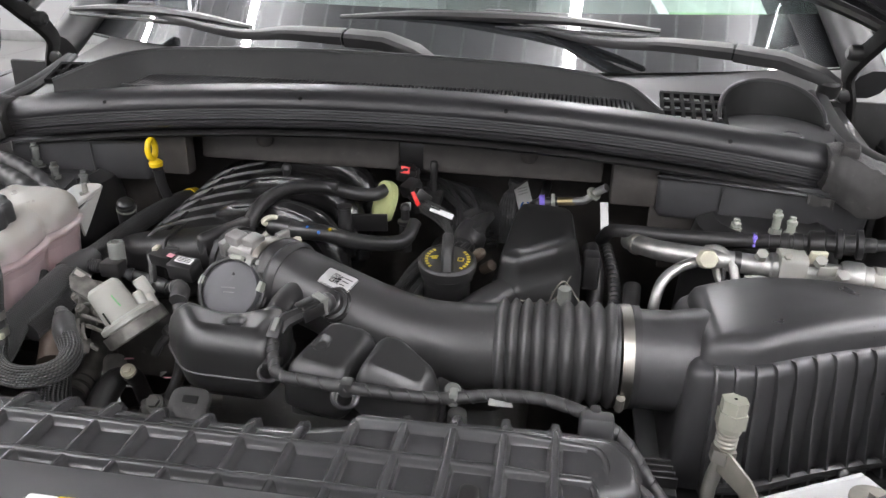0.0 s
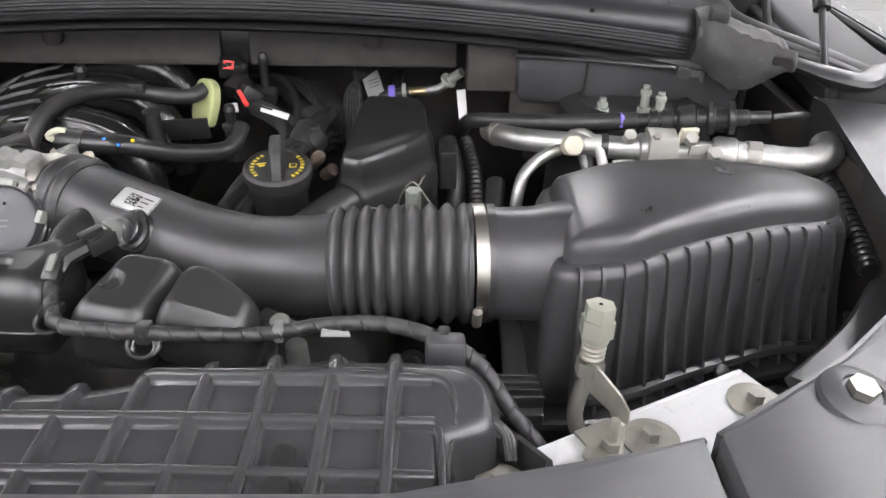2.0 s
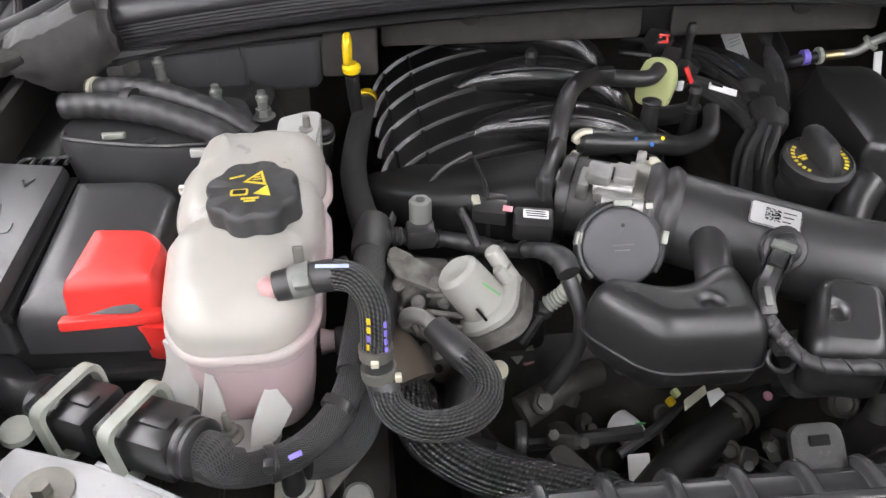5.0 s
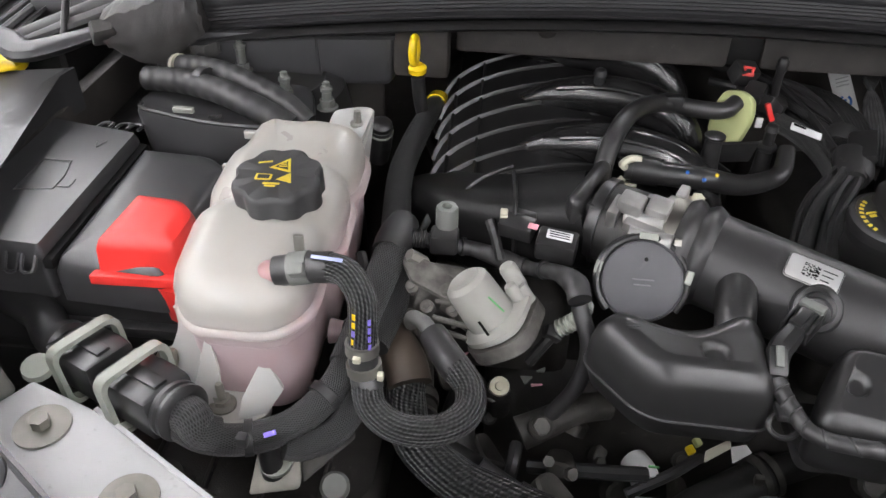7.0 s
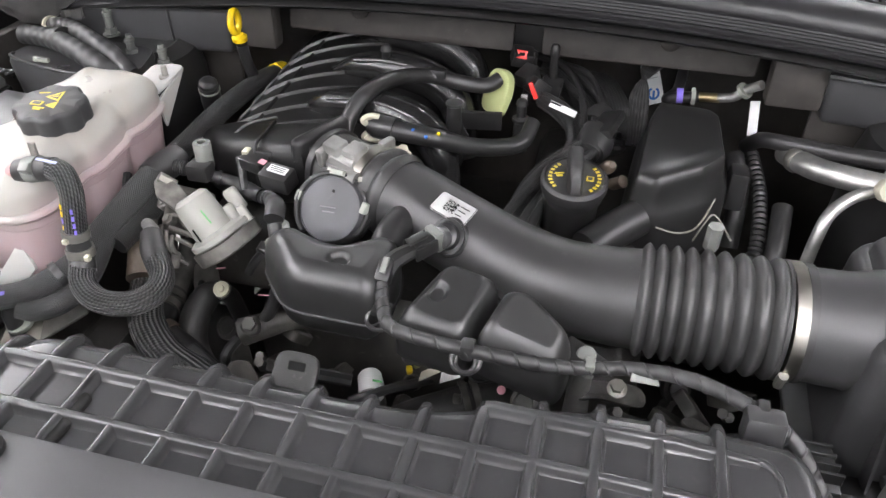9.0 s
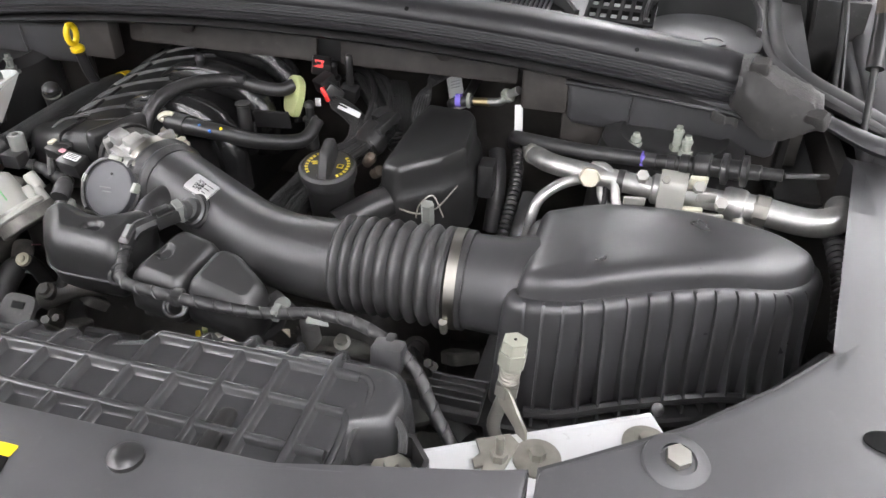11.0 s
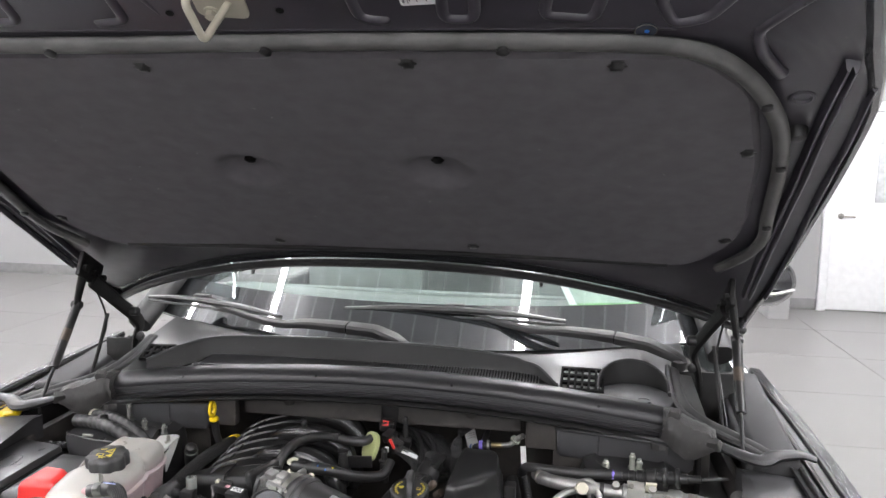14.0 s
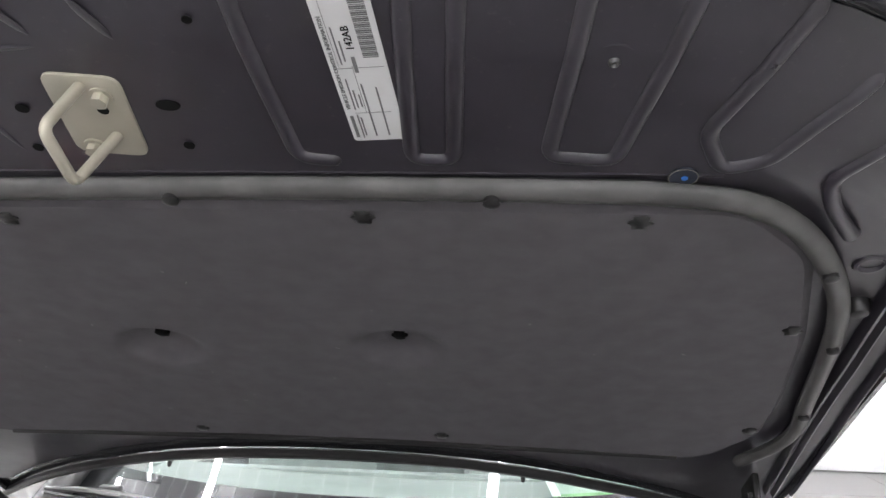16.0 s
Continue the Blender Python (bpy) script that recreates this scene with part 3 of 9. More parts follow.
# ---- door mirrors ----
for s in MIR:
    dm = thing("door_mirror", "black door mirror housing with bright trim lines", "mirror", (s * 1.0, 1.78, 1.18), "door mirrors")
    part("housing", moved(lathe([(0.02, -0.09), (0.07, -0.075), (0.095, -0.02), (0.09, 0.03), (0.07, 0.06), (0.01, 0.07)], (0, 0, 0), (0, -1, 0), 28), Matrix.Translation((s * 1.00, 1.78, 1.265)) @ Matrix.Diagonal((0.95, 0.8, 0.85, 1))), PAINT, dm)
    part("trim_line", tube([(s * 0.93, 1.72, 1.23), (s * 1.00, 1.70, 1.235), (s * 1.075, 1.74, 1.245)], 0.006, 8, 5), ALLOY, dm, "bright metal trim line")
    part("foot", tube([(s * 0.9, 1.80, 1.17), (s * 0.98, 1.79, 1.21)], 0.03, 10, 3), PAINT, dm)

# ---- windscreen ----
def screen(u, v, off=0.0):
    x = u * (0.79 - 0.14 * v)
    y = 1.155 + 0.30 * u * u * (1 - 0.25 * v) + v * 0.85
    z = 1.155 + v * 0.50 - 0.01 * u * u
    return Vector((x, y - off * 0.5, z + off * 0.86))


UU = [i / 14 - 1 for i in range(29)]
ws = thing("windscreen", "curved tinted windscreen glass with black printed border", "window", (0, 1.2, 1.15))
pane = part("pane", sheet(lambda u, v: screen(u, v), UU, [i / 12 for i in range(13)], 0.005), glass, ws)
pane.visible_shadow = False
part("border", sheet(lambda u, v: screen(u, v * 0.165, 0.004), UU, [i / 4 for i in range(5)], 0.001), FRIT, ws, "glossy black printed glass border")
pap = [screen(u, v, -0.012) for u, v in ((0.54, 0.178), (0.83, 0.172), (0.80, 0.48), (0.44, 0.48))]
bm = bmesh.new()
bm.faces.new([bm.verts.new(p) for p in pap])
bmesh.ops.solidify(bm, geom=bm.faces[:], thickness=0.001)
paper = solo("windscreen_sheet", bm, mat("pale_green_paper", (0.42, 0.52, 0.46), 0.6), "pale green paper sheet with white edge behind the windscreen", "paper")
side_ = [screen(u, v, -0.009) for u, v in ((0.54, 0.18), (0.565, 0.18), (0.463, 0.48), (0.44, 0.48))]
bm = bmesh.new()
bm.faces.new([bm.verts.new(p) for p in side_])
bmesh.ops.solidify(bm, geom=bm.faces[:], thickness=0.001)
part("white_margin", bm, WHITE, paper)
edge = [screen(u, v, -0.012).lerp(screen(u, v, -0.006), 0.5) for u, v in ((0.54, 0.172), (0.83, 0.166), (0.83, 0.180), (0.54, 0.186))]
bm = bmesh.new()
bm.faces.new([bm.verts.new(p) for p in edge])
bmesh.ops.solidify(bm, geom=bm.faces[:], thickness=0.001)
part("green_edge", bm, mat("green_film", (0.22, 0.45, 0.2), 0.5), paper, "bright green lower edge")

# ---- cowl, weatherstrip, tray ----
cowl = thing("windscreen_cowl", "black plastic cowl below the windscreen", "cowl", (0, 1.1, 1.1))
part("panel", sheet(lambda u, v: Vector((u * 0.70, 1.0 + v * (0.20 + 0.25 * u * u), 1.118 + 0.042 * v - 0.03 * u * u * (1 - v))), [i / 16 - 1 for i in range(33)], [i / 6 for i in range(7)], 0.004), BLACK, cowl)
tray_poly = [(-0.50, 0.955), (0.37, 0.955), (0.365, 1.03), (0.30, 1.10), (-0.34, 1.115), (-0.43, 1.09)]
part("tray_floor", slab(tray_poly, 1.105, 1.125, 0.01), GREY, cowl)
back = [(-0.55, 0.96, 1.146), (-0.49, 0.995, 1.172), (-0.43, 1.038, 1.185), (-0.33, 1.052, 1.191), (-0.1, 1.056, 1.195), (0.15, 1.052, 1.19), (0.28, 1.04, 1.182), (0.31, 1.035, 1.174), (0.345, 1.02, 1.168), (0.385, 0.97, 1.146)]
bk_ = spline(back, 5)
part("tray_wall", strip([(-0.003, 0.0), (0.003, 0.0), (0.006, -0.02), (0.014, -0.045), (0.006, -0.05), (-0.002, -0.02)], bk_), mat("matt_black_plastic", (0.013, 0.013, 0.013), 0.6, var=0.2, dust=0.1), cowl)
part("wall_rim", tube([q + Vector((0, 0, 0.001)) for q in bk_], 0.0035, 6, raw=True), GREY, cowl)
bars_ = [moved(box((0, 0, 0), (0.0030, 0.098, 0.0045), 0), pose(-0.42 + i * 0.0066, 1.006, 1.147, 3, 0, 0)) for i in range(117)]
tagged(part("tray_grille", joined(*bars_), GREY, cowl), kind="stuff")
# near-black sheet stands in for the shade between the grille bars
part("grille_bed", moved(box((0, 0, 0), (0.80, 0.10, 0.003), 0), pose(-0.035, 1.006, 1.142, 3, 0, 0)), INK_DARK, cowl)
part("grille_rim", moved(box((0, 0, 0), (0.80, 0.006, 0.006), 0.001), pose(-0.035, 0.962, 1.1445, 3, 0, 0)), GREY, cowl)

# square leaf screen
vent = thing("vent_grille", "square-holed black plastic air vent grille", "vent", (0.44, 1.06, 1.12), "cowl vents")
vm = pose(0.441, 1.052, 1.136, 14, 0, -3)
for i in range(7):
    part("bar", moved(box((-0.045 + i * 0.015, 0, 0), (0.0058, 0.096, 0.007), 0.0005, seg=1), vm), INK_DARK, vent)
for j in range(4):
    part("bar", moved(box((0, -0.045 + j * 0.030, 0), (0.096, 0.0095, 0.0075), 0.0005, seg=1), vm), INK_DARK, vent)
part("backing", moved(box((0, 0, -0.005), (0.096, 0.096, 0.003), 0.0005), vm), mat("pale_filter_screen", (0.62, 0.62, 0.61), 0.7), vent, "pale grey filter screen")
vent2 = thing("vent_grille", "square-holed black plastic air vent grille", "vent", (-0.56, 1.03, 1.13), "cowl vents")
vm = pose(-0.560, 1.030, 1.146, 14, 0, 8)
for i in range(5):
    part("bar", moved(box((-0.03 + i * 0.015, 0, 0), (0.0058, 0.066, 0.007), 0.0005, seg=1), vm), INK_DARK, vent2)
for j in range(3):
    part("bar", moved(box((0, -0.030 + j * 0.030, 0), (0.066, 0.0095, 0.0075), 0.0005, seg=1), vm), INK_DARK, vent2)
part("backing", moved(box((0, 0, -0.005), (0.066, 0.066, 0.003), 0.0005), vm), SHELF, vent2)
cup = thing("cowl_access_cover", "round black plastic access cover with raised hood", "cover", (0.55, 1.03, 1.12))
arc = [(0.55 + 0.075 * math.cos(a), 1.02 + 0.085 * math.sin(a), 1.13 + 0.045 * max(0, math.sin(a)) ** 0.7) for a in np.linspace(-0.15, math.pi + 0.15, 25)]
part("hood_wall", strip([(-0.003, 0.0), (0.003, 0.0), (0.003, -0.06), (-0.003, -0.06)], arc), mat("deep_black_plastic", (0.012, 0.012, 0.012), 0.6, var=0.2), cup)
part("hood_rim", tube(arc, 0.0035, 8, raw=True), GREY, cup)
part("disc", lathe([(0.08, 0), (0.08, 0.004), (0.074, 0.006)], (0.55, 1.0, 1.118), (0, -0.05, 1), 36), SHELF, cup)
part("badge", lathe([(0.016, 0), (0.016, 0.003), (0.012, 0.003), (0.012, 0.0015), (0.0, 0.0015)][:4], (0.565, 0.965, 1.124), (0, -0.05, 1), 24), SHELF, cup)
# weatherstrip: bulb and ribs
def along(x):
    return Vector((x, 0.905 + 0.02 * x * x, 1.118 - 0.13 * x * x))


pathx = [along(-0.60 + 1.22 * i / 40) for i in range(41)]
ws2 = thing("hood_weatherstrip", "long black rubber hood weatherstrip with ribbed face", "weatherstrip", (0, 0.93, 1.08))
prof = [(-0.07, 0.03), (-0.055, 0.046), (-0.03, 0.052), (-0.005, 0.046), (0.004, 0.038), (0.0075, 0.030), (0.0072, 0.024), (0.0062, 0.0225), (0.0066, 0.020), (0.0052, 0.0185), (0.0056, 0.016), (0.0042, 0.0145), (0.0046, 0.012), (0.003, 0.0105), (0.0033, 0.007), (-0.002, 0.004), (-0.002, 0.001), (0.003, -0.002), (0.002, -0.005), (-0.006, -0.010), (-0.03, -0.012), (-0.07, -0.01)]
part("bulb", strip(prof, pathx), SEAL, ws2)
part("lower_lip", strip([(-0.03, -0.0125), (0.004, -0.0125), (0.009, -0.0155), (0.003, -0.020), (-0.03, -0.0205)], pathx), GLOSSY, ws2, "shiny black lower lip")
for x in (-0.43, -0.125, 0.168, 0.47):
    p = along(x)
    part("hole", lathe([(0.003, 0), (0.003, 0.001)], p + Vector((0, -0.0075, 0.0375)), (0, -0.7, 0.7), 12), INK_DARK, ws2)
for s in MIR:
    end = thing("weatherstrip_corner", "grey moulded rubber corner block of the weatherstrip", "seal", (s * 0.66, 0.87, 1.05), "weatherstrip corners")
    # crumpled tape-wrapped wedge from the bulb's end down to the fender seal
    wedge = [(0.597, 0.893, 1.122, 0.050), (0.608, 0.884, 1.127, 0.060), (0.622, 0.877, 1.123, 0.068), (0.640, 0.868, 1.115, 0.070), (0.658, 0.858, 1.111, 0.064), (0.674, 0.850, 1.107, 0.046), (0.686, 0.845, 1.103, 0.034), (0.694, 0.845, 1.098, 0.024)]
    rw = random.Random(21)
    cr_ = lambda k=1.0: Vector((rw.uniform(-1, 1), rw.uniform(-1, 1), rw.uniform(-1, 1))) * 0.0012 * k
    rows = []
    for (xa, ya, za, ha), (xb, yb, zb, hb_) in zip(wedge, wedge[1:]):
        for f in (0.0, 0.34, 0.67):
            x, y, z, h = xa + (xb - xa) * f, ya + (yb - ya) * f, za + (zb - za) * f, ha + (hb_ - ha) * f
            rows.append([Vector((s * (x + 0.012), y + 0.07, z - 0.012)), Vector((s * (x + 0.006), y + 0.045, z + 0.001)) + cr_(), Vector((s * (x + 0.002), y + 0.02, z + 0.003)) + cr_()] + [Vector((s * (x - 0.004 * q), y - 0.004 - 0.006 * math.sin(3.0 * q), z - 0.003 - (h - 0.003) * q)) + cr_(1.5) for q in (0.0, 0.12, 0.26, 0.42, 0.58, 0.74, 0.88, 1.0)] + [Vector((s * x, y + 0.06, z - h))])
    part("block", loft(rows), TAPE, end, "wrinkled black tape wrapping")
    part("tape_tail", sheet(lambda u, v, s=s: Vector((s * (0.572 + 0.034 * u), 0.872 - 0.006 * u + 0.003 * math.sin(9 * u), 1.071 - 0.012 * v * (1 + 0.3 * math.sin(7 * u)) - 0.006 * u)), [k / 8 for k in range(9)], [k / 4 for k in range(5)], 0.0015), TAPE, end)
    part("tape_end", moved(dome([(-0.013, -0.010), (0.013, -0.008), (0.012, 0.010), (-0.012, 0.012)], 0.004, [(0, 0), (0.014, 0.0), (0.020, 0.003)], 3), pose(s * 0.690, 0.845, 1.080, 35, 0, s * -35)), TAPE, end)
    part("tape_cap", moved(dome([(-0.012, -0.010), (0.012, -0.010), (0.012, 0.010), (-0.012, 0.010)], 0.004, [(0, 0), (0.010, 0.0), (0.015, 0.003)], 3), pose(s * 0.618, 0.889, 1.122, 20, 0, s * -15)), TAPE, end)
    # corner channel round the hinge pocket
    ch = [(s * 0.655, 1.17, 1.145), (s * 0.648, 1.06, 1.122), (s * 0.655, 0.98, 1.107), (s * 0.685, 0.935, 1.094), (s * 0.725, 0.905, 1.084), (s * 0.765, 0.878, 1.074), (s * 0.80, 0.852, 1.066)]
    part("channel", tube(ch, [0.010, 0.013, 0.015, 0.017, 0.017, 0.015, 0.012], 12, flat=0.8), MATT, end)
    part("channel_lip", tube([(x - s * 0.016, y - 0.008, z + 0.004) for x, y, z in ch], [0.006, 0.007, 0.008, 0.009, 0.009, 0.008, 0.005], 8, flat=0.8), MATT, end)
    rail = thing("fender_rail_seal", "black rubber seal strip along the fender top", "seal", (s * 0.80, 0.9, 1.05), "fender seals")
    part("strip", tube([(s * 0.70, 0.852, 1.082), (s * 0.735, 0.832, 1.074), (s * 0.77, 0.818, 1.070), (s * 0.80, 0.835, 1.076), (s * 0.845, 0.85, 1.076), (s * 0.875, 0.845, 1.07)], [0.012, 0.016, 0.018, 0.016, 0.013, 0.010], 10, flat=0.6), SEAL, rail)
    def gutter(u, v, s=s):
        y = -0.01 + 1.44 * u
        wid = 0.90 + 0.07 * math.sin(min(1, y / 1.45 * 1.1) * math.pi * 0.62) - (0.5 * (0.3 - y / 1.45) ** 2 if y < 0.435 else 0)
        xa = float(np.interp(y, [-0.055, 0.02, 0.14, 0.34, 0.82, 1.45], [0.456, 0.69, 0.79, 0.825, 0.828, 0.845]))
        xb = max(wid - 0.066, xa + 0.02)
        return Vector((s * (xa + (xb - xa) * v), y, 1.026 + 0.05 * (y / 1.45) - 0.012 * math.sin(v * math.pi)))
    part("gutter", sheet(gutter, [i / 20 for i in range(21)], [i / 6 for i in range(7)], 0.004), BLACK, rail)
    for v, r_, m_ in ((0.28, 0.006, RUBBER), (0.55, 0.005, GLOSSY), (0.9, 0.007, RUBBER)):
        part("bead", tube([gutter(i / 16, v) + Vector((0, 0, 0.005)) for i in range(2, 17)], r_, 8, raw=True), m_, rail)
    cover = thing("fender_cover", "dark grey plastic fender top cover", "trim", (s * 0.80, 1.1, 1.02), "fender covers")
    y0 = 0.84 if s > 0 else 0.975
    part("cover", moved(box((0, 0, 0), (0.09, 1.36 - y0, 0.05), 0.014, seg=3), pose(s * 0.825, (1.36 + y0) / 2, 1.055, 3, 0, s * -4)), TRIM, cover)
    part("step", moved(box((0, 0, 0), (0.05, 1.28 - y0, 0.03), 0.008, seg=3), pose(s * 0.79, (1.30 + y0) / 2, 1.05, 3, 0, s * -4)), TRIM, cover)
    pocket = thing("hinge_pocket", "hinge pocket beside the cowl, its shade put into the dark colour", "body panel", (s * 0.72, 1.05, 0.95), "hinge pockets")
    # near-black walls and base carry the pocket's inner shade in their colour
    part("wall", box((s * 0.675, 1.06, 1.02), (0.01, 0.3, 0.16), 0.002), DEEP, pocket)
    part("wall", box((s * 0.775, 1.06, 1.0), (0.01, 0.34, 0.12), 0.002), DEEP, pocket)
    part("base", box((s * 0.725, 1.05, 0.95), (0.10, 0.34, 0.01), 0.002), DEEP, pocket)
    part("end_wall", box((s * 0.735, 1.20, 1.03), (0.13, 0.01, 0.20), 0.004), DEEP, pocket)
    part("boss", lathe([(0.012, 0), (0.011, 0.008), (0.006, 0.010)], (s * 0.70, 1.194, 1.14), (0, -1, 0), 16), BLACK, pocket)
    part("grommet", lathe([(0.011, 0), (0.010, 0.006), (0.005, 0.008)], (s * 0.682, 1.05, 1.075), (s, -0.3, 0.2), 16), CREAM, pocket)
    # gas strut
    st = thing("gas_strut", "black gas strut holding the hood up", "gas strut", (s * 0.745, 0.85, 1.06), "gas struts")
    a, b = Vector((s * 0.745, 0.85, 1.06)), Vector((s * 0.755, 1.015, 1.255))
    part("cylinder", tube([a.lerp(b, 0.36), a.lerp(b, 0.98)], 0.0105, 16), GLOSSY, st)
    part("rod", tube([a, a.lerp(b, 0.37)], 0.0042, 12), GLOSSY, st, "black piston rod")
    part("ball_joint", lathe([(0.009, -0.01), (0.012, 0), (0.009, 0.012)], b, (s, 0, 0.1), 14), BLACK, st)
    part("warning_print", tube([a.lerp(b, 0.62), a.lerp(b, 0.74)], 0.0107, 16), BRONZE, st, "worn orange warning print")
    # hinge arm
    hg = thing("hood_support_arm", "black painted steel arm carrying the hood", "support arm", (s * 0.70, 1.1, 1.0), "hood hinges")
    part("arm", tube([(s * 0.725, 1.21, 1.06), (s * 0.715, 1.20, 1.13), (s * 0.70, 1.19, 1.18), (s * 0.71, 1.12, 1.24), (s * 0.735, 1.05, 1.31)], [0.016, 0.016, 0.018, 0.017, 0.02], 8, flat=0.55), DEEP, hg)
    part("link", tube([(s * 0.742, 1.0, 1.02), (s * 0.735, 1.06, 1.13), (s * 0.725, 1.09, 1.22)], 0.0045, 8), DEEP, hg)
    part("cable", tube([(s * 0.755, 1.02, 1.03), (s * 0.745, 1.07, 1.12), (s * 0.735, 1.10, 1.20), (s * 0.74, 1.06, 1.30)], 0.0025, 6), RUBBER, hg)
    part("pivot", lathe([(0.012, 0), (0.012, 0.02), (0.008, 0.024)], (s * 0.70, 1.15, 1.215), (-s, 0, 0), 14), BLACK, hg)
    part("hood_plate", moved(box((0, 0, 0), (0.012, 0.10, 0.06), 0.004), pose(s * 0.742, 1.05, 1.335, -29, 0, s * -4)), DEEP, hg)
    for k in range(3):
        part("bolt", prism(6, 0.008, 0.010, (s * 0.735, 1.015 + 0.035 * k, 1.345 - 0.018 * k), (-s, 0, 0)), DEEP, hg)
    part("strut_mount", tube([(s * 0.755, 1.012, 1.252), (s * 0.750, 1.016, 1.285), (s * 0.742, 1.03, 1.34)], [0.010, 0.012, 0.016], 10, 4, flat=0.6), DEEP, hg)

# ---- washer filler ----
wf = thing("washer_filler", "yellow washer fluid cap on a black neck by the fender", "filler cap", (-0.815, 0.845, 1.03))
part("neck", tube([(-0.81, 0.83, 0.95), (-0.82, 0.842, 1.037)], 0.022, 20, 2), BLACK, wf)
part("cap", lathe([(0.029, 0), (0.031, 0.003), (0.031, 0.010), (0.027, 0.014), (0.010, 0.015)], (-0.822, 0.845, 1.036), (0, -0.1, 1), 32), YELLOW, wf)
part("lift_tab", moved(box((0, 0, 0), (0.02, 0.03, 0.005), 0.002), pose(-0.802, 0.825, 1.048, -6, 0, 40)), YELLOW, wf)

# ---- wipers ----
def wiper(name, pivot, joint, mid, tip, blade):
    w = thing(name, "black windscreen wiper with pivot arm, parked", "wiper", pivot, "windscreen wipers")
    p, j, m_, t = Vector(pivot), Vector(joint), Vector(mid), Vector(tip)
    part("pivot_cap", lathe([(0.017, -0.02), (0.018, 0.002), (0.014, 0.006)], pivot, (0, -0.3, 1), 20), BLACK, w)
    # flat-topped arm head, then the tapering arm
    def bar(c, ws, hs):
        rows = []
        for i, q in enumerate(c):
            d = (c[min(i + 1, len(c) - 1)] - c[max(i - 1, 0)]).normalized()
            sd = d.cross(Vector((0, -0.25, 1))).normalized()
            up = sd.cross(d)
            rows.append([q + sd * a * ws[i] + up * b * hs[i] for a, b in ((-1, -1), (1, -1), (1, 0.35), (0.72, 0.9), (0, 1.05), (-0.72, 0.9), (-1, 0.35))])
        return loft(rows)
    e = (p - j).normalized()
    part("arm_head", bar([p + e * 0.014 - Vector((0, 0, 0.006)), p + e * 0.008, p - e * 0.015 + Vector((0, 0, 0.008)), p.lerp(j, 0.5) + Vector((0, 0, 0.012)), j - e * 0.002], [0.008, 0.013, 0.016, 0.017, 0.017], [0.006, 0.009, 0.010, 0.011, 0.011]), MATT, w)
    part("hinge_pin", bar([j + e * 0.001, j - e * 0.008], [0.0145, 0.0145], [0.009, 0.009]), INK_DARK, w)
    c_ = spline([j - e * 0.008, j.lerp(m_, 0.5) + Vector((0, 0, 0.004)), m_, t], 6)
    k_ = len(c_)
    part("arm", bar(c_, [float(v) for v in np.interp(np.linspace(0, 1, k_), [0, 0.3, 0.55, 1], [0.0165, 0.015, 0.010, 0.006])], [float(v) for v in np.interp(np.linspace(0, 1, k_), [0, 0.4, 1], [0.010, 0.008, 0.004])]), MATT, w)
    b0, b1 = Vector(blade[0]), Vector(blade[1])
    bow = Vector((0, 0, 0.012))
    bl = part("blade", tube([b0, b0.lerp(b1, 0.25) + bow * 0.8, b0.lerp(b1, 0.5) + bow, b0.lerp(b1, 0.75) + bow * 0.8, b1], [0.006, 0.011, 0.013, 0.011, 0.006], 8, flat=0.75), BLACK, w)
    part("rubber", tube([b0 + Vector((0, -0.004, -0.009)), b0.lerp(b1, 0.5) + Vector((0, -0.004, -0.006)), b1 + Vector((0, -0.004, -0.009))], 0.004, 6), RUBBER, bl)
    part("clip", moved(box((0, 0, 0), (0.05, 0.022, 0.02), 0.004), Matrix.Translation(t + Vector((0, 0, 0.006)))), GREY, bl)
    return w


wiper("wiper", (0.02, 1.09, 1.185), (-0.112, 1.12, 1.21), (-0.335, 1.162, 1.203), (-0.592, 1.333, 1.214), ((-0.782, 1.388, 1.203), (-0.316, 1.205, 1.207)))
wiper("wiper", (0.665, 1.16, 1.165), (0.524, 1.205, 1.20), (0.30, 1.235, 1.205), (0.12, 1.30, 1.228), ((-0.17, 1.28, 1.222), (0.403, 1.258, 1.222)))

# ---- floor tiles ----
tile_mesh = None
for i in range(18):
    for j in range(15):
        if tile_mesh is None:
            first = part("floor_tile", box((0, 0, 0), (1.024, 1.029, 0.006), 0.0008, seg=1), TILE, floor)
            tile_mesh = first.data
            ob = first
        else:
            ob = new("floor_tile", tile_mesh)
            ob.parent = floor
            ob.matrix_parent_inverse = Matrix.Translation(-PLACE[floor.name])
        ob.location = (X0 + 0.514 + i * 1.0278, Y0 + 0.517 + j * 1.0333, -0.003)

# ---- hood, standing open ----
SL = 0.553


def hz(y, off=0.0):
    b = 0.022 * math.sin(math.pi * min(1.0, max(0.0, (1.105 - y) / 0.75))) if y > 0.355 else 0.0
    return 1.342 + (1.105 - y) * SL + b + off


HN = Vector((0, -SL, -1)).normalized()
hood = thing("hood", "black painted hood standing open, underside in view", "hood", (0, 1.15, 1.32))
edge_front = lambda x: 0.095 + 0.10 * min(abs(x), 0.72) ** 2 + 1.3 * min(abs(x), 0.72) ** 7
edge_rear = lambda x: 1.03 + 0.47 * abs(x) ** 2.4
edge_side = lambda v: float(np.interp(v, (0.0, 0.05, 0.1, 0.16, 0.22, 0.29, 0.41, 0.58, 1.0), (0.700, 0.729, 0.753, 0.779, 0.794, 0.805, 0.821, 0.833, 0.844)))


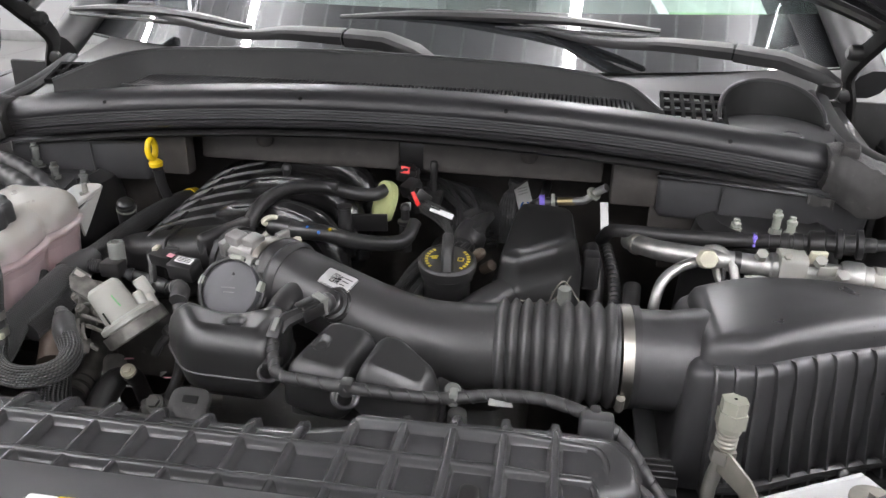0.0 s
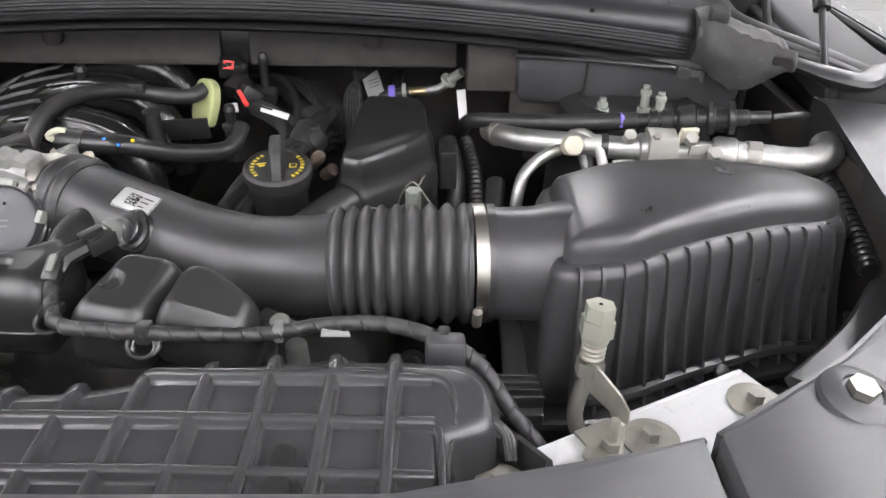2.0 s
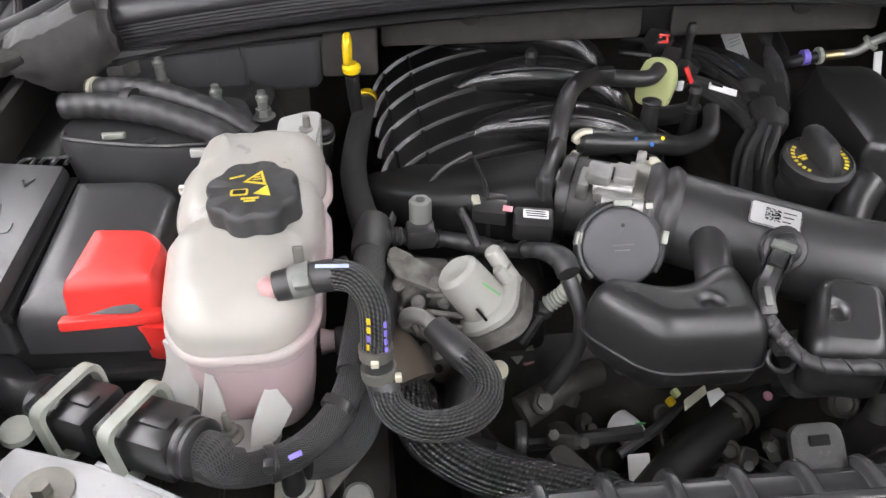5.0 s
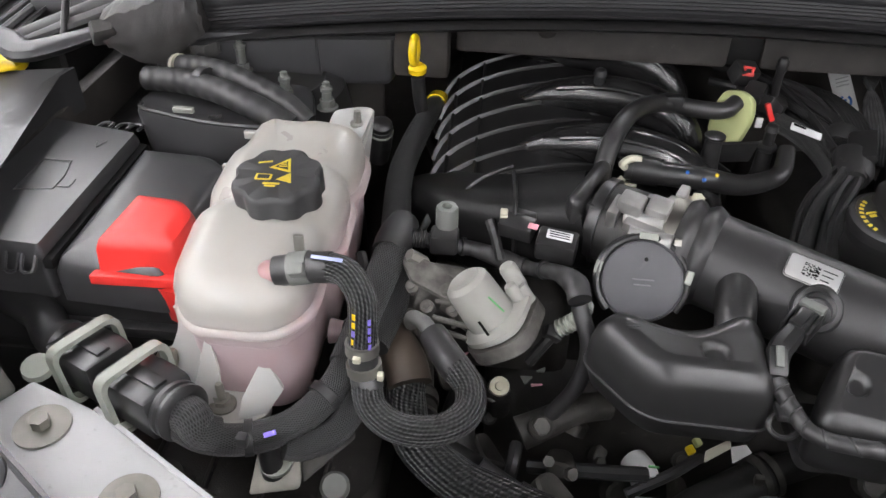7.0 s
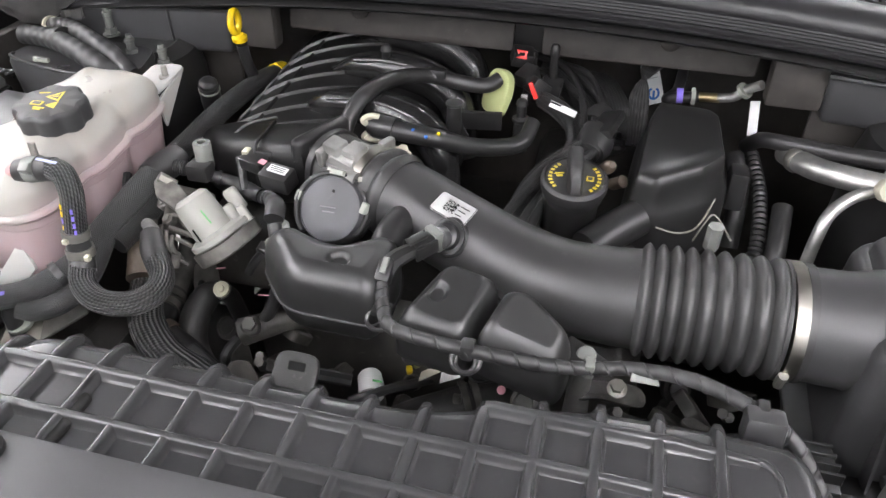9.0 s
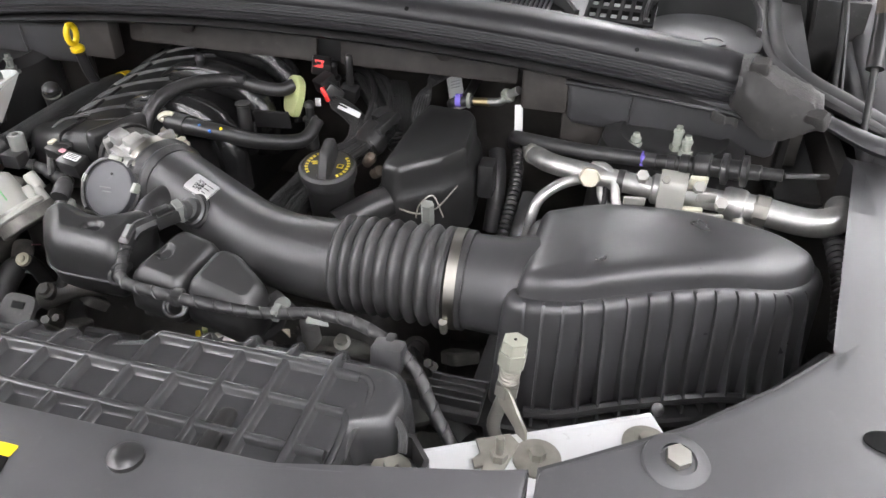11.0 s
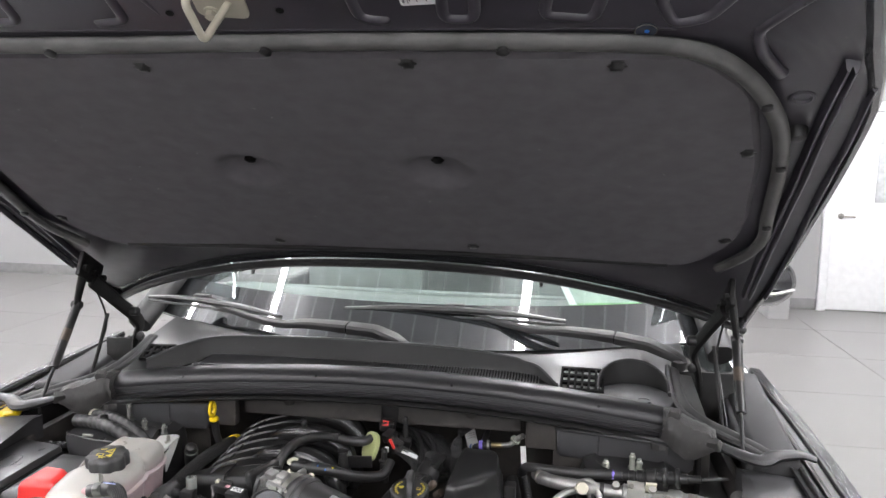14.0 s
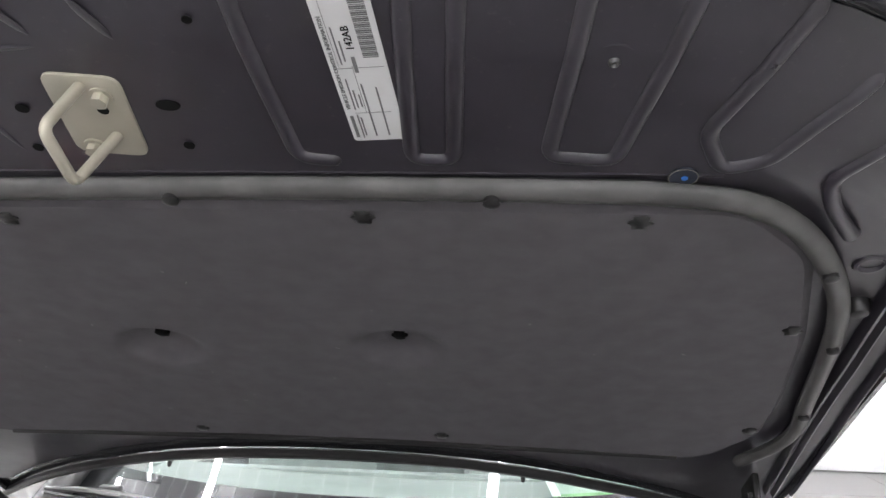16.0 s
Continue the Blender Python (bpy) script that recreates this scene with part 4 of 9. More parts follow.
def hood_out(u, v):
    x = u * edge_side(v)
    f, r = edge_front(x), min(edge_rear(x), 1.34)
    y = f + (r - f) * v
    return Vector((x, y, hz(y, 0.034 - 0.02 * u ** 6 * (1 - 0.5 * (2 * v - 1) ** 8) - 0.027 * (2 * v - 1) ** 8 * (1 - 0.35 * u ** 6))))


GU = [i / 20 - 1 for i in range(41)]
part("outer_skin", sheet(hood_out, GU, [i / 16 for i in range(17)], 0.004), PAINT, hood, "glossy black outer skin")


def hood_in(u, v):
    x = u * (edge_side(v) - 0.016)
    f, r = edge_front(x) + 0.012, min(edge_rear(x), 1.29) - 0.012
    y = f + (r - f) * v
    mid = 0.013 * min(1, max(0, (y - 0.36) / 0.06)) * min(1, max(0, (0.92 - y) / 0.06)) * min(1, max(0, (0.62 - abs(x)) / 0.06))
    return Vector((x, y, hz(y, 0.012 * min(1, max(0, (y - 0.31) / 0.04)) + mid - 0.006 * u ** 8 + 0.008 * max(0, 1 - v / 0.06))))


part("inner_panel", sheet(hood_in, GU, [i / 50 for i in range(51)], 0.003), INNER, hood, "dull black painted inner panel")
# hemmed rim, front and sides
rim = [hood_out(u, 0.0) for u in GU]
part("front_hem", tube([p + Vector((0, -0.003, 0.002)) for p in rim], 0.0125, 12, raw=True), PAINT, hood)
for s in MIR:
    side = [hood_out(s, v / 16) for v in range(17)]
    part("side_hem", tube([p + Vector((-s * 0.008, 0, -0.008)) for p in side], 0.011, 8, raw=True), PAINT, hood)
    # pressed double channel, the flat trough beside it and the outer flange
    for nm_, la, lb, prof_, y0_ in (("side_channel", ((0.30, 0.36, 0.48, 0.67, 0.90, 1.12), (0.722, 0.705, 0.716, 0.741, 0.762, 0.781)), ((0.30, 0.36, 0.48, 0.67, 0.90, 1.12), (0.736, 0.725, 0.742, 0.769, 0.792, 0.810)), ((0.0, 0.018), (0.04, 0.004), (0.12, -0.006), (0.22, -0.011), (0.34, -0.011), (0.43, -0.007), (0.5, -0.004), (0.58, -0.008), (0.68, -0.014), (0.80, -0.012), (0.90, -0.004), (0.96, 0.006), (1.0, 0.018)), 0.365),
                                ("side_flange", ((0.34, 0.43, 0.56, 0.69, 0.90, 1.14), (0.744, 0.757, 0.779, 0.792, 0.815, 0.829)), ((0.34, 0.43, 0.56, 0.69, 0.90, 1.14), (0.757, 0.769, 0.792, 0.808, 0.832, 0.844)), ((0.0, 0.020), (0.08, 0.0), (0.22, -0.008), (0.40, -0.011), (0.60, -0.009), (0.78, -0.003), (0.90, 0.005), (1.0, 0.016)), 0.41)):
        rows = []
        for y in np.linspace(y0_, 1.12, 26):
            xa, xb = float(np.interp(y, *la)), float(np.interp(y, *lb))
            rows.append([Vector((s * (xa + (xb - xa) * f), y, hz(y, o))) for f, o in prof_])
        part(nm_, loft(rows), INNER, hood)
    part("pressed_dish", lathe([(0.019, 0.0), (0.0165, 0.006), (0.013, 0.0065), (0.010, 0.003), (0.004, 0.002)], (s * 0.686, 0.455, hz(0.455, 0.010)), HN, 24), INNER, hood)
    part("rib_pin", lathe([(0.015, 0.0), (0.014, 0.010), (0.010, 0.016), (0.006, 0.017)], (s * 0.706, 0.535, hz(0.535, 0.006)), HN, 16), BLACK, hood)
rr = [hood_out(u, 1.0) + Vector((0, -0.004, -0.014)) for u in GU]
part("rear_hem", tube(rr, 0.010, 8, raw=True), BLACK, hood)

# felt liner
pad_poly = [(-0.56, 0.345), (0.54, 0.345), (0.62, 0.42), (0.682, 0.62), (0.712, 0.80), (0.715, 0.90), (0.655, 0.985), (0.60, 0.995), (0.45, 0.98), (0.14, 0.967), (-0.14, 0.967), (-0.45, 0.98), (-0.60, 0.995), (-0.66, 0.985), (-0.715, 0.90), (-0.712, 0.80), (-0.682, 0.62), (-0.64, 0.42)]
pp0 = rounded(pad_poly, 0.03, 4)
pp = []
for i in range(len(pp0)):
    a, b = pp0[i - 1], pp0[i]
    k = max(1, int((b - a).length / 0.02))
    pp += [a.lerp(b, j / k) for j in range(k)]
bm = bmesh.new()
DIMS = [(-0.173, 0.675), (0.167, 0.665)]


def pad_pt(x, y, off=-0.004):
    d = 0
    for a, b in DIMS:
        q = ((x - a) / 0.062) ** 2 + ((y - b) / 0.050) ** 2
        w = max(0.0, min(1.0, (1.15 - math.sqrt(q)) / 0.75))
        d += 0.022 * w * w * (3 - 2 * w)
    return Vector((x, y, hz(y, off + d)))


# rings shrinking to the middle line
cx0, cy0 = 0.0, 0.66
rings = []
for k in range(70):
    f = 1 - k / 70
    rings.append([pad_pt(cx0 + (q.x - cx0) * f, cy0 + (q.y - cy0) * f, -0.006 if k else 0.006) for q in pp])
lin = thing("hood_liner", "charcoal felt insulation pad under the hood", "liner", (0, 0.66, 1.6))
bm = loft(rings, True, False)
bm.verts.ensure_lookup_table()
bm.faces.new(bm.verts[-len(pp):])
part("pad", bm, FELT, lin)
part("rear_band", tube([Vector((x, 0.975 + 0.04 * x * x, hz(0.975 + 0.04 * x * x, -0.004))) for x in np.linspace(-0.60, 0.60, 20)], 0.006, 6, raw=True), RUBBER, lin)
for x, y in ((-0.199, 0.367), (0.174, 0.357), (0.439, 0.361), (-0.5, 0.372), (-0.22, 0.945), (0.202, 0.938), (0.652, 0.58), (-0.655, 0.58), (0.690, 0.88), (-0.69, 0.88)):
    p = Vector((x, y, hz(y, -0.006)))
    part("push_pin", lathe([(0.011, 0), (0.013, 0.002), (0.010, 0.004), (0.004, 0.005)], p, HN, 14, 6, 0.35), BLACK, lin)
for x, y in DIMS:
    p = pad_pt(x, y) + HN * 0.002
    part("push_pin", lathe([(0.011, -0.002), (0.0115, 0.003), (0.006, 0.006)], p, HN, 14, 6, 0.3), INK_DARK, lin)
# bead seal round the front
bead = [(-0.705, 0.988), (-0.742, 0.925), (-0.752, 0.86), (-0.739, 0.785), (-0.71, 0.624), (-0.68, 0.517), (-0.641, 0.438), (-0.59, 0.369), (-0.533, 0.331), (-0.46, 0.320), (-0.2, 0.317), (0.1, 0.312), (0.36, 0.313), (0.463, 0.317), (0.533, 0.330), (0.59, 0.369), (0.641, 0.438), (0.68, 0.517), (0.71, 0.624), (0.739, 0.785), (0.753, 0.86), (0.742, 0.922), (0.702, 0.985)]
bs = thing("hood_bead_seal", "grey-black rubber bead seal round the hood liner", "seal", (0, 0.6, 1.6))
part("bead", tube([Vector((x, y, hz(y, -0.010))) for x, y in bead], 0.0125, 10, 5, flat=0.8), mat("dusty_rubber", (0.075, 0.073, 0.071), 0.4, var=0.35, scale=20), bs)
for x, y in ((-0.748, 0.84), (-0.70, 0.58), (-0.63, 0.422), (-0.3, 0.318), (0.0, 0.314), (0.3, 0.313), (0.637, 0.43), (0.705, 0.60), (0.742, 0.80)):
    part("clip", lathe([(0.008, 0), (0.008, 0.006), (0.004, 0.008)], (x, y, hz(y, -0.018)), HN, 12), BLACK, bs)
DARKZ = mat("dark_rivet_steel", (0.12, 0.12, 0.12), 0.4, 0.6)
# pressed ribs of the inner panel
press = [[(-0.16, 0.11), (-0.168, 0.2), (-0.172, 0.285), (-0.215, 0.29)], [(0.115, 0.11), (0.122, 0.2), (0.13, 0.283), (0.165, 0.288)], [(0.242, 0.11), (0.236, 0.2), (0.231, 0.285), (0.268, 0.286), (0.274, 0.2), (0.281, 0.112)],
         [(0.372, 0.12), (0.36, 0.2), (0.348, 0.281), (0.405, 0.286), (0.425, 0.21), (0.446, 0.134)], [(0.526, 0.15), (0.50, 0.2), (0.474, 0.255), (0.495, 0.295), (0.532, 0.285), (0.56, 0.24), (0.585, 0.205)], [(0.66, 0.225), (0.619, 0.27), (0.590, 0.308), (0.605, 0.342), (0.644, 0.393)],
         [(-0.30, 0.115), (-0.31, 0.2), (-0.32, 0.285), (-0.38, 0.288), (-0.40, 0.2), (-0.41, 0.13)], [(-0.52, 0.15), (-0.49, 0.2), (-0.47, 0.255), (-0.495, 0.295), (-0.54, 0.28), (-0.585, 0.205)], [(-0.66, 0.25), (-0.62, 0.30), (-0.63, 0.34), (-0.665, 0.39)]]
def bent(pts, d):
    """An open line with small round corners."""
    p = [Vector(q) for q in pts]
    out = [p[0].lerp(p[1], k / 8) for k in range(8)]
    for a, q, b in zip(p, p[1:], p[2:]):
        da_, db_ = min(d, (a - q).length * 0.4), min(d, (b - q).length * 0.4)
        e, f = q + (a - q).normalized() * da_, q + (b - q).normalized() * db_
        out += [e * (1 - k / 6) ** 2 + q * (2 * k / 6 * (1 - k / 6)) + f * (k / 6) ** 2 for k in range(7)]
    return out + [p[-2].lerp(p[-1], k / 8) for k in range(5, 9)]


def rise(x, y):
    return 0.008 * max(0, 1 - (y - edge_front(x) - 0.012) / 0.055)


for pr in press:
    c = bent([(x, max(y, edge_front(x) + 0.010), 0) for x, y in pr], 0.013)
    k = len(c)
    c = [Vector((q.x, q.y, hz(q.y, rise(q.x, q.y) + (0.004 if i in (0, k - 1) else -0.0015)))) for i, q in enumerate(c)]
    part("pressed_rib", tube(c, 0.0078, 12, raw=True, flat=0.85), INNER, hood)
part("pressed_rib", tube([Vector((x, 0.305, hz(0.305, -0.0005))) for x in np.linspace(-0.5, 0.5, 12)], 0.005, 8, raw=True, flat=0.5), INNER, hood)
for x0, x1, y0, y1 in ((-0.13, -0.045, 0.172, 0.170), (-0.20, -0.175, 0.13, 0.165), (-0.07, -0.045, 0.125, 0.16), (0.0, 0.02, 0.13, 0.165), (-0.155, -0.12, 0.175, 0.28)):
    part("pressed_rib", tube([Vector((x0 + (x1 - x0) * t, y0 + (y1 - y0) * t, hz(y0 + (y1 - y0) * t, -0.0025))) for t in np.linspace(0, 1, 7)], [0.001, 0.0035, 0.0045, 0.0045, 0.0045, 0.0035, 0.001], 8, raw=True, flat=0.6), INNER, hood)
for x, y, a, b in ((0.036, 0.224, 0.0105, 0.006), (0.036, 0.268, 0.005, 0.0045), (-0.093, 0.227, 0.006, 0.005), (-0.106, 0.271, 0.005, 0.0045), (0.084, 0.147, 0.004, 0.0035)):
    part("hole", moved(lathe([(1, -0.001), (1, 0.001)], (0, 0, 0), (0, 0, 1), 18), turn_to(HN, (x, y, hz(y, -0.0042))) @ Matrix.Diagonal((a, b, 1, 1))), INK_DARK, hood)
    part("hole_rim", moved(tube([(math.cos(t), math.sin(t), 0) for t in np.linspace(0, 6.283, 19)], 0.16, 6, raw=True, flat=0.01), turn_to(HN, (x, y, hz(y, -0.0042))) @ Matrix.Diagonal((a * 1.1, b * 1.1, 0.3 * b, 1))), INNER, hood)
part("rivet_dish", lathe([(0.019, 0.0), (0.017, 0.0018), (0.014, 0.0012), (0.007, 0.0005)], (0.392, 0.188, hz(0.188, -0.001)), HN, 24), INNER, hood)
part("rivet", lathe([(0.0055, 0), (0.005, 0.002), (0.004, 0.003), (0.003, 0.005), (0.0015, 0.003)], (0.392, 0.188, hz(0.188, -0.001)), HN, 16), DARKZ, hood)
# latch striker
sk = thing("hood_striker", "cream coated steel latch striker with loop", "striker", (-0.03, 0.235, 1.83))
pl = Vector((-0.031, 0.236, hz(0.236, -0.002)))
sx = Vector((1, 0.10, -0.10 * SL))
part("plate", flat(0.064, 0.096, pl, sx, HN, 0.004, 0.012), STRIKER, sk)
part("loop", tube(bent([(-0.027, 0.208, 1.842), (-0.034, 0.166, 1.792), (-0.032, 0.209, 1.757), (-0.021, 0.262, 1.815)], 0.010), 0.0048, 12, raw=True), STRIKER, sk)
for dx, dy in ((0.016, -0.022), (-0.018, 0.032)):
    q = pl + Vector((dx, dy, -dy * SL)) + HN * 0.004
    part("bolt", joined(lathe([(0.010, 0), (0.010, 0.002), (0.007, 0.002)], q, HN, 18), prism(6, 0.007, 0.007, q + HN * 0.002, HN)), STRIKER, sk, sharp=20)
part("hole", lathe([(0.005, 0), (0.005, 0.0006)], pl + Vector((0.010, -0.008, 0.008 * SL)) + HN * 0.0042, HN, 14), INK_DARK, sk)
# information label
GREYINK = mat("grey_ink", (0.16, 0.16, 0.16), 0.5, var=0.05, bump=0.0)
vl = thing("emission_label", "white printed emission information label", "label", (0.205, 0.195, 1.85))
lc = Vector((0.202, 0.195, hz(0.195, -0.0035)))
lx = Vector((-0.075, -1, SL)).normalized()
part("sheet", flat(0.153, 0.045, lc, lx, HN, 0.0006, 0.004), LABEL, vl)
ly = HN.cross(lx)


def on_label(a, b):
    """A place a along and b across the label, from its corner."""
    return lc + HN * 0.0008 + lx * (a - 0.0765) + ly * (b - 0.0225)


words("VEHICLE EMISSION CONTROL INFORMATION", 0.0046, on_label(0.086, 0.0405), lx, HN, GREYINK, vl)
words("142AB", 0.0085, on_label(0.112, 0.024), lx, HN, INK_DARK, vl)
bars = [flat(0.0007 + 0.0009 * ((k * 7) % 3) / 2, 0.012, on_label(0.093 + k * 0.0018, 0.0105), lx, HN, 0.0002) for k in range(30)]
for b_ in bars:
    part("code_bar", b_, GREYINK, vl)
for a, b, w, h in ((0.018, 0.0405, 0.026, 0.0028), (0.018, 0.0355, 0.028, 0.0012), (0.018, 0.033, 0.022, 0.0012), (0.055, 0.0355, 0.034, 0.0012), (0.050, 0.0325, 0.02, 0.0012), (0.048, 0.029, 0.014, 0.0012), (0.036, 0.0245, 0.06, 0.0014), (0.034, 0.0135, 0.056, 0.0014), (0.105, 0.0345, 0.036, 0.0012), (0.10, 0.031, 0.02, 0.0014), (0.086, 0.0245, 0.016, 0.003)):
    part("print_bar", flat(w, h, on_label(a, b), lx, HN, 0.0002), GREYINK, vl)
for a, b, w, h in ((0.034, 0.022, 0.0004, 0.03), (0.083, 0.022, 0.0004, 0.038), (0.06, 0.027, 0.05, 0.0004), (0.118, 0.0375, 0.07, 0.0003)):
    part("rule", flat(w, h, on_label(a, b), lx, HN, 0.0002), GREYINK, vl)
bd = thing("round_sticker", "small round blue-grey sticker under the hood", "sticker", (0.466, 0.305, 1.79))
part("disc", lathe([(0.013, 0), (0.013, 0.001), (0.012, 0.0012)], (0.466, 0.303, hz(0.303, -0.004)), HN, 24), mat("slate_blue_film", (0.035, 0.04, 0.055), 0.2), bd)
part("rim", tube([Vector((0.466 + 0.0126 * math.cos(a), 0.303 + 0.0126 * math.sin(a) * 0.8, hz(0.303 + 0.0126 * math.sin(a) * 0.8, -0.005))) for a in np.linspace(0, 6.283, 25)], 0.0007, 6, raw=True), ZINC, bd)
part("dot", lathe([(0.003, 0), (0.003, 0.0006)], (0.467, 0.303, hz(0.303, -0.0053)), HN, 14), BLUE, bd)
for x in (-0.339, 0.342):
    hp_ = thing("hood_bump_stop", "black rubber pin on the hood rear edge", "bump stop", (x, 1.09, 1.34), "hood pins")
    part("pin", lathe([(0.010, 0), (0.010, 0.003), (0.005, 0.006), (0.004, 0.016), (0.002, 0.018)], (x, 1.085, hz(1.085, -0.002)), HN, 12), RUBBER, hp_)
# lint on the felt
rf = random.Random(8)
for k in range(26):
    x, y = rf.uniform(-0.5, 0.6), rf.uniform(0.42, 0.9)
    q = pad_pt(x, y) + HN * 0.0015
    a = rf.uniform(0, 3.14)
    part("lint", flat(rf.uniform(0.002, 0.006), 0.0009, q, (math.cos(a), math.sin(a), -math.sin(a) * SL), HN, 0.0004), CLIP, lin)

# ---- front panel and side shelves ----
inner_edge = [(0.447, 0.295), (0.470, 0.310), (0.492, 0.325), (0.553, 0.366), (0.624, 0.429), (0.690, 0.50), (0.726, 0.618), (0.742, 0.74), (0.742, 0.80), (0.732, 0.84)]
crown = lambda x, y: -0.05 * max(0, 0.12 - y) - 0.03 * abs(x) ** 3
fp = thing("grille_top_panel", "dark grey plastic panel over the grille", "trim panel", (0, 0.13, 1.0))
poly = [(-0.437, -0.06), (0, -0.075), (0.437, -0.06), (0.440, 0.2985), (0.369, 0.275), (0.316, 0.262), (0.26, 0.2535), (0.1, 0.252), (-0.1, 0.252), (-0.26, 0.2535), (-0.316, 0.262), (-0.369, 0.275), (-0.440, 0.2985)]
part("panel", slab(poly, 1.012, 1.03, 0.004, 0.004, 3, crown), SHELF, fp)
part("rear_lip", strip([(-0.0015, 0.0), (0.0015, 0.0), (0.0015, -0.035), (-0.0015, -0.035)], [(x, y - 0.003, 1.026) for x, y in poly[3:]]), SHELF, fp)
for x, y in ((0.162, 0.227), (-0.213, 0.233)):
    part("push_pin", lathe([(0.013, 0), (0.013, 0.004), (0.009, 0.0075), (0.003, 0.008)], (x, y, 1.03), (0, 0, 1), 20), BLACK, fp)
for s in MIR:
    sh = thing("side_shelf_panel", "dark grey plastic shelf panel beside the engine bay", "trim panel", (s * 0.75, 0.4, 1.0), "side shelf panels")
    pts = [(0.443, -0.055), (0.70, 0.02), (0.80, 0.14), (0.835, 0.34), (0.835, 0.82)] + inner_edge[::-1]
    part("panel", slab(mirror(pts, s), 1.012, 1.032, 0.006, 0.004, 3, lambda x, y: 0.03 * max(0, y - 0.35) - 0.03 * max(0, abs(x) - 0.7)), SHELF, sh)
    part("inner_lip", strip([(-0.002, 0.0), (0.002, 0.0), (0.002, -0.05), (-0.002, -0.05)], [(s * x, y, 1.03 + 0.03 * max(0, y - 0.35)) for x, y in inner_edge]), GREY, sh)
    part("hole", moved(lathe([(1, 0), (1, 0.0008)], (0, 0, 0), (0, 0, 1), 24), Matrix.Translation((s * 0.694, 0.383, 1.0345)) @ Matrix.Diagonal((0.02, 0.012, 1, 1))), INK_DARK, sh)
    part("notch", slab(mirror([(0.725, 0.475), (0.765, 0.485), (0.765, 0.497), (0.725, 0.488)], s), 1.0355, 1.0375, 0.002, 0.0005), INK_DARK, sh)
    part("bolt_dish", lathe([(0.025, 0), (0.024, 0.004), (0.020, 0.007), (0.013, 0.0085), (0.0125, 0.006), (0.006, 0.006)], (s * 0.541, 0.325, 1.0305), (0.1, -0.15, 1), 32), SHELF, sh)
    part("bolt", prism(6, 0.0095, 0.006, (s * 0.541, 0.325, 1.037), (0.1, -0.15, 1)), STEEL, sh)

# stickers
stk = thing("warning_sticker", "black and yellow printed warning sticker", "sticker", (-0.02, 0.2, 1.03))
part("backing", slab([(-0.098, 0.178), (0.038, 0.180), (0.042, 0.222), (-0.098, 0.220)], 1.0305, 1.0312, 0.003, 0.0003), INK_DARK, stk)
part("white_field", slab([(-0.097, 0.179), (-0.075, 0.179), (-0.075, 0.2195), (-0.097, 0.2195)], 1.0312, 1.0316, 0.002, 0.0001), LABEL, stk)
part("yellow_field", slab([(-0.075, 0.209), (-0.035, 0.2095), (-0.035, 0.2205), (-0.075, 0.2195)], 1.0316, 1.032, 0.001, 0.0001), YELLOW, stk)
part("yellow_field", slab([(0.021, 0.1805), (0.0375, 0.1805), (0.0415, 0.2212), (0.021, 0.2208)], 1.0312, 1.0316, 0.001, 0.0001), YELLOW, stk)
for xa, xb, y, h in ((-0.031, -0.012, 0.2115, 0.0016), (-0.031, 0.006, 0.2045, 0.0016), (-0.031, 0.004, 0.2005, 0.0016), (-0.034, 0.0165, 0.1945, 0.0007), (-0.012, 0.012, 0.1875, 0.0014), (-0.036, -0.028, 0.1895, 0.0012), (0.003, 0.016, 0.2035, 0.0008)):
    part("print_bar", slab([(xa, y), (xb, y), (xb, y + h), (xa, y + h)], 1.0312, 1.0316, 0, 0.0001), LABEL, stk)
part("divider", slab([(-0.0365, 0.180), (-0.0345, 0.180), (-0.0345, 0.2195), (-0.0365, 0.2195)], 1.0312, 1.0316, 0, 0.0001), PIN, stk)
for k in range(4):
    part("print_bar", slab([(-0.094, 0.184 + k * 0.008), (-0.080, 0.184 + k * 0.008), (-0.080, 0.1855 + k * 0.008), (-0.094, 0.1855 + k * 0.008)], 1.0316, 1.0319, 0, 0.0001), INK_DARK, stk)
part("round_mark", lathe([(0.0062, 0), (0.0062, 0.0004)], (0.012, 0.211, 1.0312), (0, 0, 1), 20), LABEL, stk)
for x, y, r_ in ((-0.066, 0.199, 0.006), (-0.057, 0.194, 0.0045), (-0.047, 0.199, 0.005), (-0.068, 0.188, 0.004), (-0.043, 0.191, 0.003)):
    part("pictogram", lathe([(r_, 0), (r_, 0.0004)], (x, y, 1.0312), (0, 0, 1), 18, 5, 0.35), LABEL, stk)
for y, w_ in ((0.187, 0.006), (0.1955, 0.005), (0.2045, 0.004), (0.214, 0.006)):
    part("mark", slab([(0.0265, y), (0.0265 + w_, y), (0.0265 + w_, y + 0.0022), (0.0265, y + 0.0022)], 1.0316, 1.0319, 0.0006, 0.0001), BRONZE, stk)
stk2 = thing("caution_sticker", "small square yellow and black caution sticker", "sticker", (0.07, 0.2, 1.03))
part("backing", slab([(0.057, 0.183), (0.088, 0.184), (0.082, 0.206), (0.0555, 0.206)], 1.0305, 1.0312, 0.002, 0.0003), INK_DARK, stk2)
part("yellow_field", slab([(0.0555, 0.2062), (0.082, 0.2062), (0.082, 0.2165), (0.0555, 0.2165)], 1.0305, 1.0312, 0.002, 0.0003), YELLOW, stk2)
part("red_ring", lathe([(0.008, 0), (0.008, 0.0004), (0.006, 0.0004), (0.006, 0)], (0.07, 0.195, 1.0312), (0, 0, 1), 24), RED, stk2)
